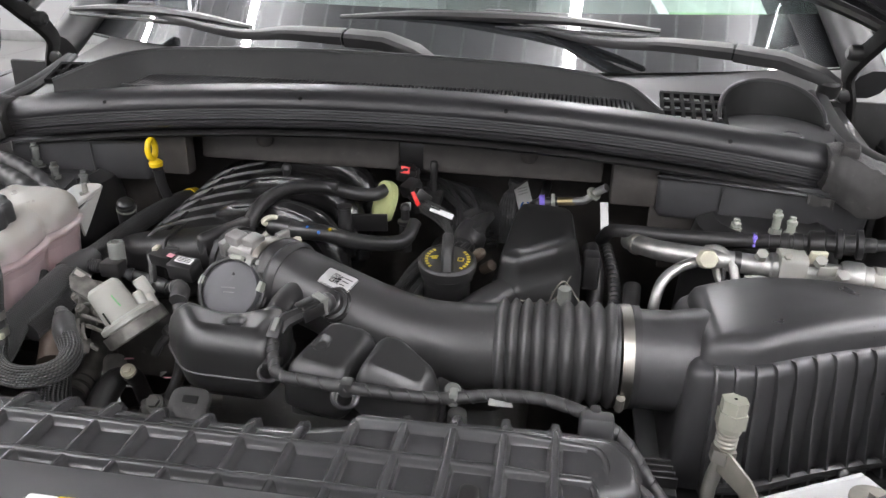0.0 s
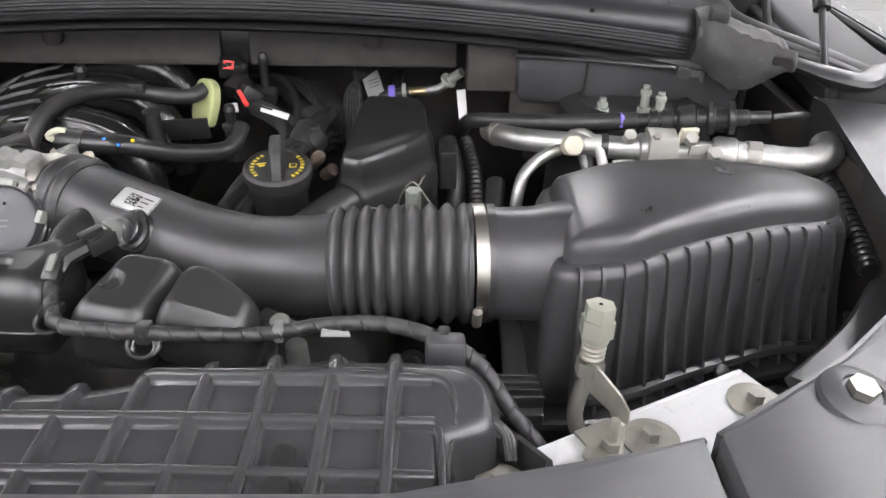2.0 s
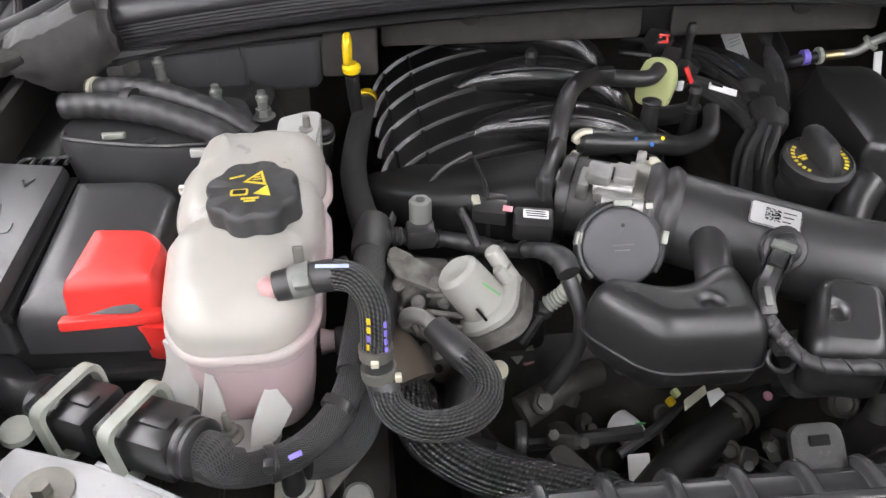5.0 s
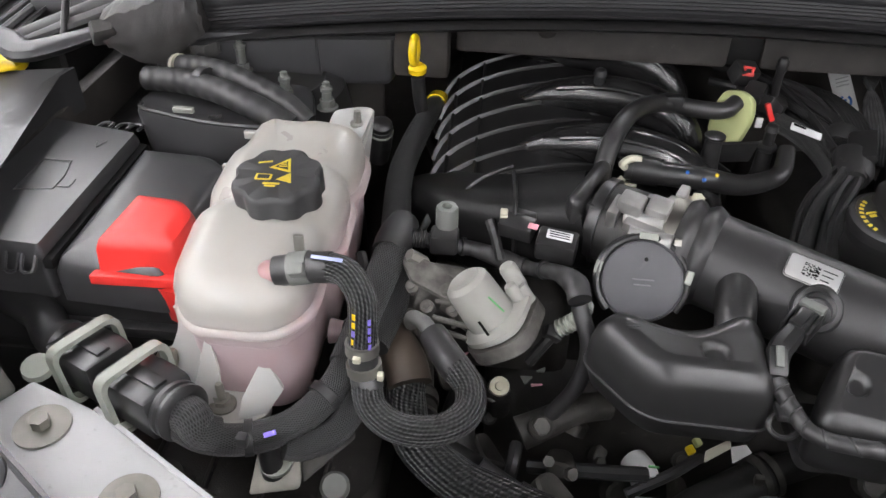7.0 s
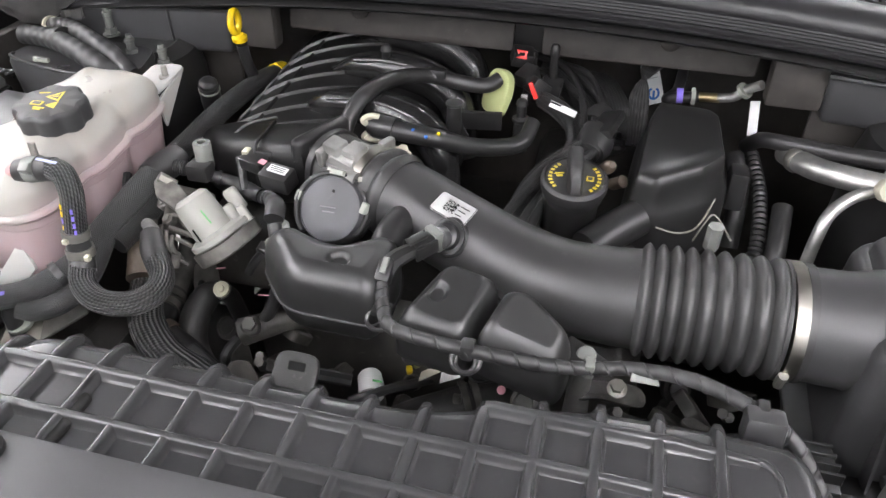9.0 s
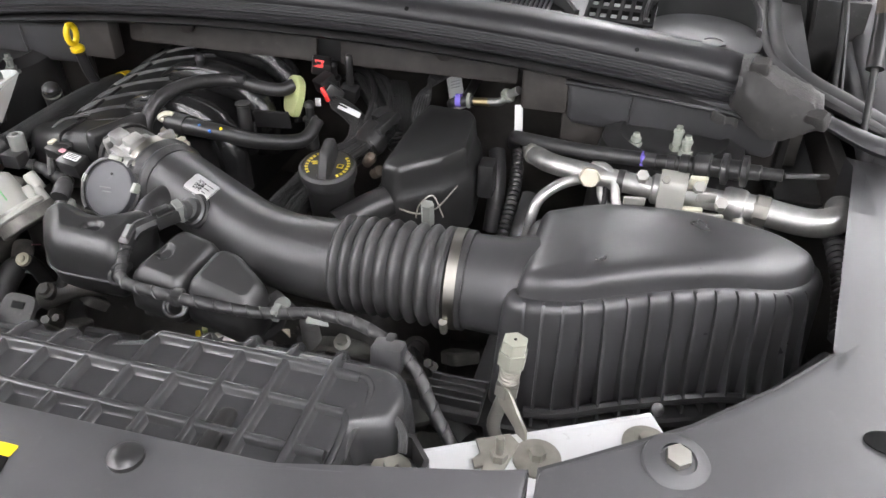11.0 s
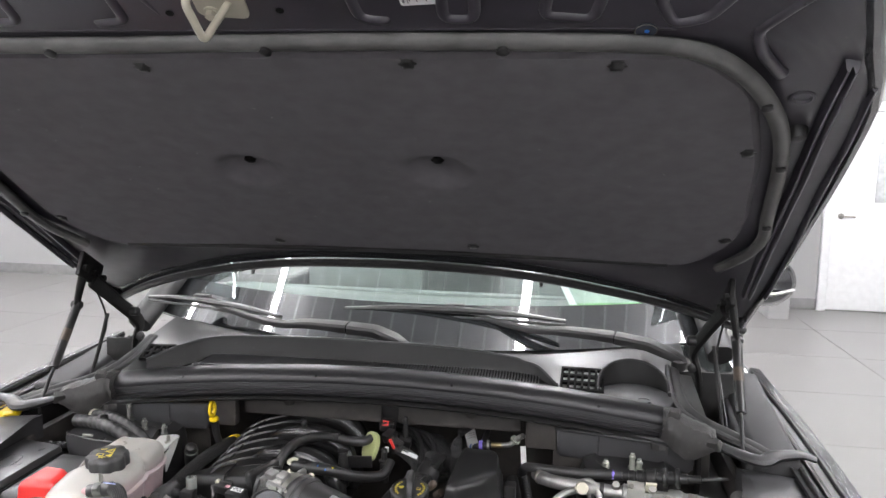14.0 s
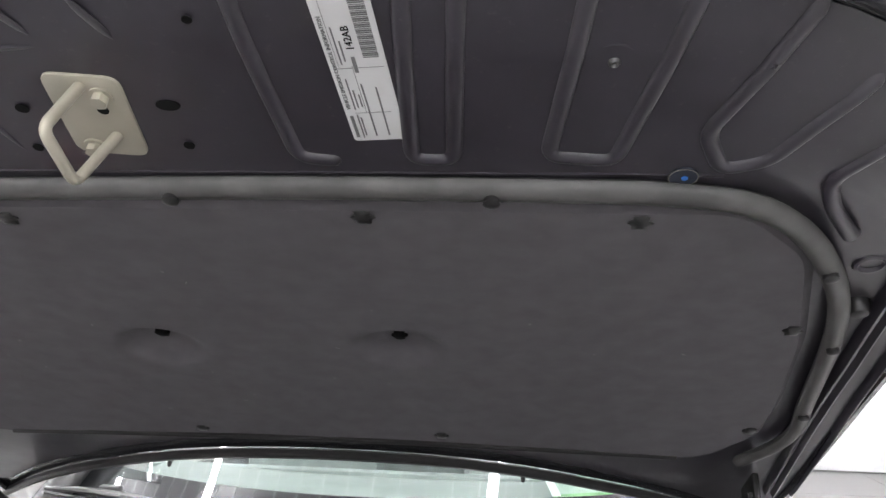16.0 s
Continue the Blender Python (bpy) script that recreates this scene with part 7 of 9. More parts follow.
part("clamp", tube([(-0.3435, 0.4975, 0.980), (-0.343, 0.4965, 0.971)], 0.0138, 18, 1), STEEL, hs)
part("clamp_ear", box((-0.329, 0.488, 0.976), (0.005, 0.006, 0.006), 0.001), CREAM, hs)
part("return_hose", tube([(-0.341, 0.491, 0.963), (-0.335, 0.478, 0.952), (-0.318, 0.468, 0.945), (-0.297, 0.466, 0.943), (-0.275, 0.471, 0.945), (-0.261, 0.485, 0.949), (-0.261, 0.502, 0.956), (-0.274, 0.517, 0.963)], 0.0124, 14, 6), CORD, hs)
part("cuff", tube([(-0.271, 0.514, 0.961), (-0.284, 0.528, 0.967), (-0.296, 0.546, 0.970)], [0.0128, 0.0128, 0.0115], 14, 4), RUBBER, hs)
part("elbow_pipe", tube([(-0.293, 0.541, 0.969), (-0.304, 0.557, 0.970), (-0.315, 0.568, 0.965), (-0.318, 0.578, 0.950)], 0.0068, 12, 5), CAST, hs, "cast grey elbow pipe")

# ---- braided harness left of the engine ----
bh = thing("braided_harness", "thick black braided wiring harness", "wiring harness", (-0.36, 0.65, 0.92))
part("sleeve", tube([(-0.338, 0.975, 0.965), (-0.342, 0.93, 0.975), (-0.352, 0.86, 0.975), (-0.358, 0.79, 0.972), (-0.352, 0.72, 0.975), (-0.344, 0.66, 0.98), (-0.346, 0.62, 0.98), (-0.356, 0.565, 0.965), (-0.365, 0.52, 0.952)], [0.011, 0.0125, 0.0135, 0.014, 0.014, 0.0155, 0.015, 0.0135, 0.013], 14, 6), BRAID, bh)
part("yellow_band", tube([(-0.3385, 0.972, 0.9655), (-0.3405, 0.952, 0.970)], 0.0148, 14, 1), YELLOW, bh, "yellow tape band")
part("sleeve", tube([(-0.36, 0.53, 0.955), (-0.37, 0.50, 0.945), (-0.385, 0.478, 0.938), (-0.405, 0.46, 0.935), (-0.43, 0.447, 0.937), (-0.455, 0.44, 0.945), (-0.475, 0.443, 0.955)], 0.0125, 14, 6), BRAID, bh)
part("sleeve", tube([(-0.356, 0.55, 0.955), (-0.352, 0.505, 0.935), (-0.362, 0.475, 0.925), (-0.385, 0.46, 0.92), (-0.40, 0.455, 0.925)], 0.0115, 12, 6), BRAID, bh)
part("sleeve", tube([(-0.34, 0.64, 0.965), (-0.335, 0.60, 0.955), (-0.345, 0.55, 0.945)], 0.012, 12, 5), BRAID, bh)
part("paint_mark", flat(0.022, 0.004, (-0.412, 0.447, 0.944), (1, 0.5, 0), (-0.2, -0.7, 0.7), 0.0005), PURPLE, bh)
for p, q in (((-0.422, 0.451, 0.936), (-0.428, 0.449, 0.9365)), ((-0.378, 0.49, 0.941), (-0.374, 0.496, 0.943))):
    part("cable_tie", tube([p, q], 0.0145, 14, 1), BLACK, bh)
part("tie_head", box((-0.424, 0.437, 0.95), (0.008, 0.008, 0.01), 0.001), BLACK, bh)
part("tie_stem", lathe([(0.009, -0.03), (0.009, -0.004), (0.006, 0.004)], (-0.413, 0.455, 0.918), (0, 0, 1), 14), BLACK, bh)
part("tape_joint", lathe([(0.0155, -0.025), (0.0175, -0.01), (0.0175, 0.01), (0.0155, 0.025)], (-0.343, 0.655, 0.982), (0.15, 1, 0), 16), RUBBER, bh)
part("branch", tube([(-0.335, 0.655, 0.985), (-0.32, 0.655, 0.984), (-0.295, 0.662, 0.975), (-0.27, 0.668, 0.967), (-0.24, 0.66, 0.963), (-0.215, 0.645, 0.967), (-0.195, 0.62, 0.985), (-0.18, 0.60, 0.99), (-0.176, 0.585, 0.985)], [0.0075, 0.0065, 0.0065, 0.0075, 0.0095, 0.0065, 0.0075, 0.011, 0.0105], 12, 6), LOOM, bh)
for p, q in (((-0.312, 0.657, 0.982), (-0.308, 0.658, 0.981)), ((-0.283, 0.6655, 0.971), (-0.279, 0.6665, 0.970)), ((-0.226, 0.652, 0.9645), (-0.222, 0.650, 0.965)), ((-0.206, 0.635, 0.975), (-0.204, 0.632, 0.977))):
    part("cable_tie", tube([p, q], 0.0088, 12, 1), GLOSSY, bh)
part("sleeve_end", ribbed([(-0.328, 0.655, 0.9845), (-0.315, 0.656, 0.983)], (0.0078, 0.0078), (0.009, 0.009), 5, 14, 6), BLACK, bh)
part("corrugated_tail", ribbed([(-0.171, 0.590, 0.978), (-0.172, 0.592, 0.962), (-0.180, 0.594, 0.950), (-0.190, 0.594, 0.942)], (0.0062, 0.0062), (0.0085, 0.0085), 9, 14, 6), CLIP, bh, "pale corrugated conduit")
part("tail_clip", moved(box((0, 0, 0), (0.016, 0.012, 0.010), 0.002), pose(-0.194, 0.590, 0.940, 20, 30, 0)), BLACK, bh)
part("tail_wire", tube([(-0.196, 0.588, 0.936), (-0.205, 0.582, 0.925), (-0.212, 0.580, 0.912)], 0.005, 8, 4), BLACK, bh)
part("twig", tube([(-0.245, 0.655, 0.967), (-0.252, 0.668, 0.985), (-0.258, 0.678, 0.995)], 0.005, 8, 4), LOOM, bh)
part("cable", tube([(-0.176, 0.585, 0.98), (-0.165, 0.565, 0.95), (-0.17, 0.56, 0.91), (-0.185, 0.56, 0.875), (-0.20, 0.555, 0.85)], 0.0075, 10, 6), RUBBER, bh)
part("clip_block", box((-0.298, 0.657, 0.983), (0.026, 0.022, 0.02), 0.003), BLACK, bh)
part("dangling_plug", tube([(-0.37, 0.625, 0.985), (-0.362, 0.605, 0.975), (-0.358, 0.59, 0.96)], 0.005, 8, 3), BLACK, bh)
nut = thing("stud_nut", "tall grey hexagonal stud nut", "nut", (-0.297, 0.668, 0.99))
part("nut", lathe([(0.0105, -0.03), (0.0105, 0.0), (0.0095, 0.0015), (0.005, 0.002), (0.0045, -0.004)], (-0.297, 0.668, 1.012), (0, 0, 1), 24, 6, 0.06), PIN, nut)
ms = thing("map_sensor", "black pressure sensor with white label and connector", "sensor", (-0.205, 0.655, 0.99))
part("body", moved(box((0, 0, 0), (0.036, 0.024, 0.022), 0.003), pose(-0.196, 0.645, 0.996, 12, 0, -12)), BLACK, ms)
part("label", flat(0.023, 0.010, (-0.1945, 0.6435, 1.0078), (1, -0.2, 0), (0, -0.25, 1), 0.0005, 0.001), LABEL, ms, "small white label")
for k in range(3):
    part("print_bar", flat(0.018, 0.001, (-0.1945, 0.6407 + 0.0027 * k, 1.0079 + 0.0006 * k), (1, -0.2, 0), (0, -0.25, 1), 0.0003), INK_DARK, ms)
part("connector", moved(box((0, 0, 0), (0.032, 0.02, 0.016), 0.002), pose(-0.232, 0.665, 0.999, 10, 0, -18)), BLACK, ms)
part("lock_tab", box((-0.245, 0.672, 1.007), (0.007, 0.012, 0.006), 0.001), CREAM, ms)
part("paint_mark", flat(0.009, 0.007, (-0.218, 0.656, 1.0068), (1, -0.3, 0), (0, -0.2, 1), 0.0006), PINKDAB, ms)
part("socket", box((-0.225, 0.676, 1.004), (0.02, 0.01, 0.012), 0.001), BLACK, ms)
gl = thing("harness_plug", "black round plug with white collar behind the reservoir", "connector", (-0.392, 0.86, 0.96))
part("plug", lathe([(0.012, -0.04), (0.014, -0.02), (0.014, 0.012)], (-0.392, 0.855, 0.978), (0.15, -0.3, 1), 16), BLACK, gl)
part("collar", lathe([(0.0148, 0), (0.0148, 0.003), (0.010, 0.004)], (-0.3915, 0.854, 0.982), (0.15, -0.3, 1), 18), CLIP, gl)
part("top", lathe([(0.0125, 0), (0.0125, 0.010), (0.009, 0.014), (0.004, 0.015)], (-0.391, 0.853, 0.985), (0.15, -0.3, 1), 18), RUBBER, gl)

hbr = thing("harness_bracket", "grey steel bracket holding the braided harness", "bracket", (-0.40, 0.45, 0.88))
part("plate", moved(slab([(-0.022, -0.020), (0.018, -0.016), (0.022, 0.004), (0.006, 0.022), (-0.016, 0.016)], 0, 0.003, 0.004, 0.001), pose(-0.412, 0.462, 0.884, 38, 6, 12)), ZINC, hbr)
part("flange", moved(slab([(-0.004, -0.016), (0.046, 0.006), (0.046, 0.020), (0.0, 0.008)], 0, 0.003, 0.003, 0.001), pose(-0.392, 0.468, 0.888, 30, -8, 22)), GRIME, hbr)
part("nut", lathe([(0.0115, -0.02), (0.0125, 0.0), (0.010, 0.003), (0.006, 0.003)], (-0.366, 0.462, 0.868), (0.1, -0.5, 0.85), 20), PIN, hbr)
part("collar", lathe([(0.012, -0.002), (0.0135, 0.0), (0.0135, 0.004), (0.010, 0.005)], (-0.411, 0.459, 0.896), (0, -0.2, 1), 20), CLIP, hbr, "pale plastic collar")
sd_ = thing("battery_tray", "dusty black plastic tray below the reservoir", "tray", (-0.46, 0.55, 0.80))
part("tray", dome([(-0.70, 0.46), (-0.40, 0.43), (-0.335, 0.47), (-0.335, 0.66), (-0.70, 0.66)], 0.02, [(0.78, 0), (0.838, 0.0), (0.846, 0.004), (0.846, 0.012)], 4), DARK, sd_)
for k in range(6):
    part("tray_rib", box((-0.63 + 0.05 * k, 0.50, 0.849), (0.004, 0.09, 0.008), 0.001, seg=1), DARK, sd_)
part("side_pipe", tube([(-0.545, 0.455, 0.868), (-0.50, 0.445, 0.872), (-0.45, 0.43, 0.866), (-0.41, 0.40, 0.86)], 0.008, 10, 5), GRIME, sd_)
part("boss", lathe([(0.016, -0.03), (0.015, 0.0), (0.010, 0.002)], (-0.505, 0.452, 0.872), (0, -0.4, 1), 20), GRIME, sd_)

# ---- vacuum pump ----
vp = thing("egr_actuator", "silver painted actuator can on a cast flange", "actuator", (-0.25, 0.59, 0.92))
axp = Vector((0.52, -0.10, -0.72)).normalized()
p0 = Vector((-0.276, 0.592, 0.994))
part("can", lathe([(0.007, 0.004), (0.010, 0.002), (0.015, 0.002), (0.0195, 0.006), (0.0205, 0.012), (0.0228, 0.055), (0.0235, 0.060)], p0, axp, 40), PUMP, vp)
part("flange", moved(dome([(-0.030, -0.026), (0.028, -0.030), (0.040, 0.0), (0.030, 0.034), (-0.030, 0.030)], 0.024, [(0.046, 0.006), (0.048, 0.003), (0.050, 0.0), (0.055, 0), (0.057, 0.002)], 5), turn_to(axp, p0)), PUMP, vp)
part("gasket", moved(dome([(-0.032, -0.028), (0.030, -0.033), (0.043, 0.0), (0.032, 0.037), (-0.032, 0.033)], 0.024, [(0.058, 0.0), (0.072, 0.0), (0.074, 0.002)], 5), turn_to(axp, p0)), GRUB, vp)
for dx, dy, dz, r in ((-0.234, 0.612, 0.985, 0.008), (-0.222, 0.605, 0.97, 0.007), (-0.23, 0.598, 0.975, 0.006)):
    part("nipple", lathe([(r, -0.014), (r, 0.008), (r * 0.8, 0.011), (r * 0.5, 0.011)], (dx, dy, dz), (-0.5, 0.05, 0.8), 16), PUMP, vp)
part("green_stripe", flat(0.018, 0.0014, p0 + axp * 0.035 + Vector((0.010, -0.016, 0.0185)), (0.52, -0.1, -0.72), (0.25, -0.5, 0.8), 0.0006), GREEN, vp)
vb = part("valve_base", joined(moved(box((0, 0, 0), (0.050, 0.036, 0.050), 0.007, seg=3), pose(-0.300, 0.622, 0.948, 10, 20, 20)), tube([(-0.290, 0.610, 0.958), (-0.262, 0.602, 0.948)], [0.017, 0.021], 20, 2)), GRUB, vp, "rough cast valve body")
# top plate with an eared corner, struts to the can and curved cooling ribs
part("top_plate", moved(slab([(-0.036, 0.010), (-0.030, 0.020), (-0.012, 0.018), (0.020, 0.008), (0.034, -0.004), (0.026, -0.014), (0.004, -0.010), (-0.022, -0.006)], 0, 0.005, 0.005, 0.001), pose(-0.300, 0.605, 0.972, 22, 16, -6)), GRUB, vb)
part("tab", moved(box((0, 0, 0), (0.010, 0.006, 0.004), 0.001), pose(-0.316, 0.610, 0.980, 25, 10, 0)), CREAM, vb)
for a, b, r in (((-0.298, 0.590, 0.966), (-0.268, 0.585, 0.972), 0.0022), ((-0.300, 0.583, 0.954), (-0.266, 0.578, 0.950), 0.0026), ((-0.292, 0.578, 0.944), (-0.252, 0.570, 0.938), 0.0024), ((-0.283, 0.602, 0.978), (-0.281, 0.582, 0.944), 0.0022)):
    part("strut", tube([a, b], r, 8, 1), GRUB, vb)
for k in range(5):
    # ribs bowed round the valve's neck
    q = Vector((-0.329 + 0.0075 * k, 0.588 - 0.003 * k, 0.946 - 0.0035 * k))
    part("fin", tube([q + Vector((0.000, 0.006, 0.012)), q + Vector((0.003, -0.002, 0.004)), q + Vector((0.010, -0.006, -0.008)), q + Vector((0.020, -0.004, -0.016))], 0.0024, 8, 5), GRUB, vb)
for x, y, z in ((-0.322, 0.608, 0.966), (-0.290, 0.598, 0.974), (-0.306, 0.590, 0.960), (-0.283, 0.590, 0.958)):
    part("screw", joined(lathe([(0.0065, -0.010), (0.0062, 0.0), (0.0045, 0.001)], (x, y, z), (-0.1, -0.55, 0.8), 14), prism(6, 0.0036, 0.003, (x, y, z), (-0.1, -0.55, 0.8))), GRUB, vb)
part("bolt", prism(6, 0.006, 0.02, (-0.312, 0.625, 0.98), (-0.6, -0.3, 0.6)), STEEL, vb)
part("stem", tube([(-0.290, 0.570, 0.930), (-0.292, 0.565, 0.915)], 0.005, 10, 1), GRUB, vp)
part("slot", flat(0.022, 0.0024, p0 + axp * 0.047 + Vector((-0.004, -0.0245, 0.006)), (0.52, -0.1, -0.72), (-0.1, -0.98, 0.12), 0.0006), INK_DARK, vp)
# big lower hose
lh = thing("radiator_hose", "thick braided radiator hose low in the bay", "hose", (-0.28, 0.45, 0.85))
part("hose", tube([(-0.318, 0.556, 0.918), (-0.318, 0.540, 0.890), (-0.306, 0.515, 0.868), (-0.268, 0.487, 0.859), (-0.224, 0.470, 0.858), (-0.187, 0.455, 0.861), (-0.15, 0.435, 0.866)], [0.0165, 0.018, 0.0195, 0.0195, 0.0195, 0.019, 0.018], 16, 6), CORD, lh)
part("cuff", tube([(-0.345, 0.59, 0.925), (-0.332, 0.575, 0.925), (-0.32, 0.555, 0.92), (-0.314, 0.54, 0.912)], [0.017, 0.0185, 0.0195, 0.0195], 18, 4), BRONZE, lh, "brown rubber cuff")
part("hose", tube([(-0.25, 0.50, 0.86), (-0.21, 0.485, 0.845), (-0.17, 0.47, 0.835), (-0.12, 0.455, 0.83)], 0.010, 12, 5), RUBBER, lh)
part("clamp", tube([(-0.215, 0.487, 0.847), (-0.205, 0.484, 0.844)], 0.0125, 16, 1), STEEL, lh)

# ---- fuse box ----
fb = thing("fuse_box", "black fuse box with stepped lid", "fuse box", (-0.64, 0.66, 0.85))
part("base", slab([(-0.735, 0.575), (-0.52, 0.565), (-0.512, 0.74), (-0.735, 0.77)], 0.82, 0.965, 0.01), BLACK, fb)
part("lid", dome([(-0.625, 0.563), (-0.522, 0.557), (-0.515, 0.72), (-0.545, 0.752), (-0.628, 0.757)], [0.006, 0.012, 0.012, 0.02, 0.004], [(0.955, 0.0), (0.985, 0.0), (0.999, 0.006), (1.004, 0.014)], 4), GREY, fb)
part("lid_step", dome([(-0.735, 0.572), (-0.632, 0.565), (-0.632, 0.765), (-0.735, 0.785)], 0.005, [(0.955, 0.0), (1.006, 0.0), (1.012, 0.003)], 4), GREY, fb)
part("groove", slab([(-0.632, 0.563), (-0.624, 0.563), (-0.624, 0.762), (-0.632, 0.764)], 0.99, 0.999, 0, 0.0005), INK_DARK, fb)
for x in (-0.675, -0.655, -0.642):
    part("latch_loop", tube([(x - 0.006, 0.772, 1.010), (x - 0.005, 0.786, 1.008), (x + 0.005, 0.786, 1.008), (x + 0.006, 0.771, 1.010)], 0.0018, 6, 3), GREY, fb)
for x in (-0.66, -0.645, -0.70):
    part("latch_loop", tube([(x - 0.006, 0.568, 1.002), (x - 0.005, 0.558, 0.99), (x + 0.005, 0.558, 0.99), (x + 0.006, 0.568, 1.002)], 0.002, 6, 3), GREY, fb)
em = [(-0.70, 0.645), (-0.665, 0.65), (-0.665, 0.672), (-0.672, 0.70), (-0.70, 0.70)]
for a, b in zip(em, em[1:] + em[:1]):
    part("embossed_line", tube([(*a, 1.0122), (*b, 1.0122)], 0.0009, 5, 1), GREY, fb)
part("embossed_line", tube([(-0.665, 0.655, 1.0122), (-0.652, 0.655, 1.0122), (-0.652, 0.668, 1.0122)], 0.0009, 5, 2), GREY, fb)
part("embossed_arrow", tube([(-0.665, 0.74, 1.0122), (-0.66, 0.728, 1.0122), (-0.655, 0.741, 1.0122)], 0.0009, 5, 1), GREY, fb)
part("side_rail", box((-0.58, 0.56, 0.93), (0.13, 0.012, 0.012), 0.003), BLACK, fb)
part("side_rail", box((-0.64, 0.558, 0.90), (0.17, 0.008, 0.004), 0.001), BLACK, fb)
rdc = thing("terminal_cover", "bright red plastic battery terminal cover", "terminal cover", (-0.545, 0.60, 0.98))
part("cover", dome([(-0.585, 0.562), (-0.512, 0.565), (-0.506, 0.61), (-0.525, 0.628), (-0.572, 0.632)], [0.006, 0.01, 0.014, 0.012, 0.006], [(0.985, -0.001), (0.99, 0.0), (1.018, 0.002), (1.026, 0.005), (1.030, 0.012)], 4, lambda x, y: 0.12 * (y - 0.6)), RED, rdc)
part("lip", slab([(-0.590, 0.555), (-0.512, 0.558), (-0.510, 0.568), (-0.588, 0.566)], 0.984, 0.993, 0.003), RED, rdc)
part("lower_tab", dome([(-0.531, 0.560), (-0.509, 0.556), (-0.509, 0.580), (-0.531, 0.584)], 0.004, [(0.940, 0.004), (0.944, 0.001), (0.968, -0.001), (0.982, -0.003)], 3), RED, rdc)
# black tray with pipes behind
bt = thing("strut_tower_tray", "black plastic tray by the strut tower", "tray", (-0.56, 0.80, 0.94))
part("tray", dome([(-0.645, 0.785), (-0.55, 0.765), (-0.47, 0.765), (-0.45, 0.80), (-0.47, 0.87), (-0.60, 0.88), (-0.648, 0.83)], 0.02, [(0.94, 0.008), (1.02, 0.0), (1.026, 0.002), (1.024, 0.006)], 4), GREY, bt)
part("rim_line", tube([(-0.64, 0.80, 1.028), (-0.63, 0.787, 1.028), (-0.55, 0.768, 1.027), (-0.475, 0.768, 1.027)], 0.0025, 6, 5), GLOSSY, bt)
part("clip", box((-0.59, 0.79, 1.028), (0.022, 0.006, 0.006), 0.001), CLIP, bt)
hp = thing("heater_pipes", "pair of dark grey rubber heater hoses", "hose", (-0.55, 0.82, 1.03))
part("hose", tube([(-0.645, 0.835, 1.04), (-0.60, 0.822, 1.045), (-0.55, 0.80, 1.047), (-0.50, 0.78, 1.038), (-0.47, 0.772, 1.025)], 0.0135, 14, 6), LOOM, hp)
part("hose", tube([(-0.625, 0.862, 1.045), (-0.58, 0.845, 1.052), (-0.53, 0.815, 1.055), (-0.48, 0.795, 1.042), (-0.455, 0.785, 1.025)], 0.0115, 14, 6), LOOM, hp)
part("clamp", tube([(-0.578, 0.82, 1.047), (-0.568, 0.816, 1.048)], 0.0165, 16, 1), BLACK, hp)
part("tie", tube([(-0.619, 0.858, 1.046), (-0.615, 0.856, 1.047)], 0.0135, 14, 1), CREAM, hp)
for s in MIR:
    for x, y, z, h in (((0.538, 0.862, 1.012, 0.026), (0.548, 0.832, 1.020, 0.020), (0.487, 0.862, 1.010, 0.012)) if s > 0 else ((0.563, 0.905, 1.022, 0.028), (0.497, 0.852, 1.018, 0.02), (0.45, 0.85, 1.01, 0.02))):
        sb = thing("tower_stud", "zinc plated stud and nut on the strut tower", "stud", (s * x, y, z), "tower studs")
        m_ = CLIP if s > 0 else PIN
        part("nut", joined(lathe([(0.012, 0), (0.012, 0.002), (0.009, 0.003)], (s * x, y, z), (0, 0, 1), 16), prism(6, 0.0085, 0.009, (s * x, y, z + 0.002))), m_, sb)
        part("thread", lathe([(0.0055, 0.008), (0.0055, h), (0.0068, h + 0.001), (0.0068, h + 0.005), (0.0042, h + 0.007), (0.0042, h + 0.011)], (s * x, y, z), (0, 0, 1), 12), m_, sb)

# ---- cold box joints with pale clamps ----
cb = thing("duct_connector", "black square plastic duct coupling with two grey clips", "connector", (-0.55, 0.49, 0.93))
dvec = Vector((0.86, -0.485, 0.13)).normalized()
c0 = Vector((-0.598, 0.519, 0.942))
for k, L in ((0.0, 0.062), (0.070, 0.066)):
    sh_ = part("shell", moved(box((0, 0, 0), (0.044, 0.038, L), 0.005), turn_to(dvec, c0 + dvec * (k + L / 2))), BLACK, cb)
    part("shell_rib", moved(box((0, 0.0195, 0), (0.012, 0.004, L * 0.8), 0.001), turn_to(dvec, c0 + dvec * (k + L / 2))), GLOSSY, sh_)
    part("latch", moved(box((0.023, 0.004, 0), (0.005, 0.014, L * 0.35), 0.001), turn_to(dvec, c0 + dvec * (k + L / 2))), GLOSSY, sh_)
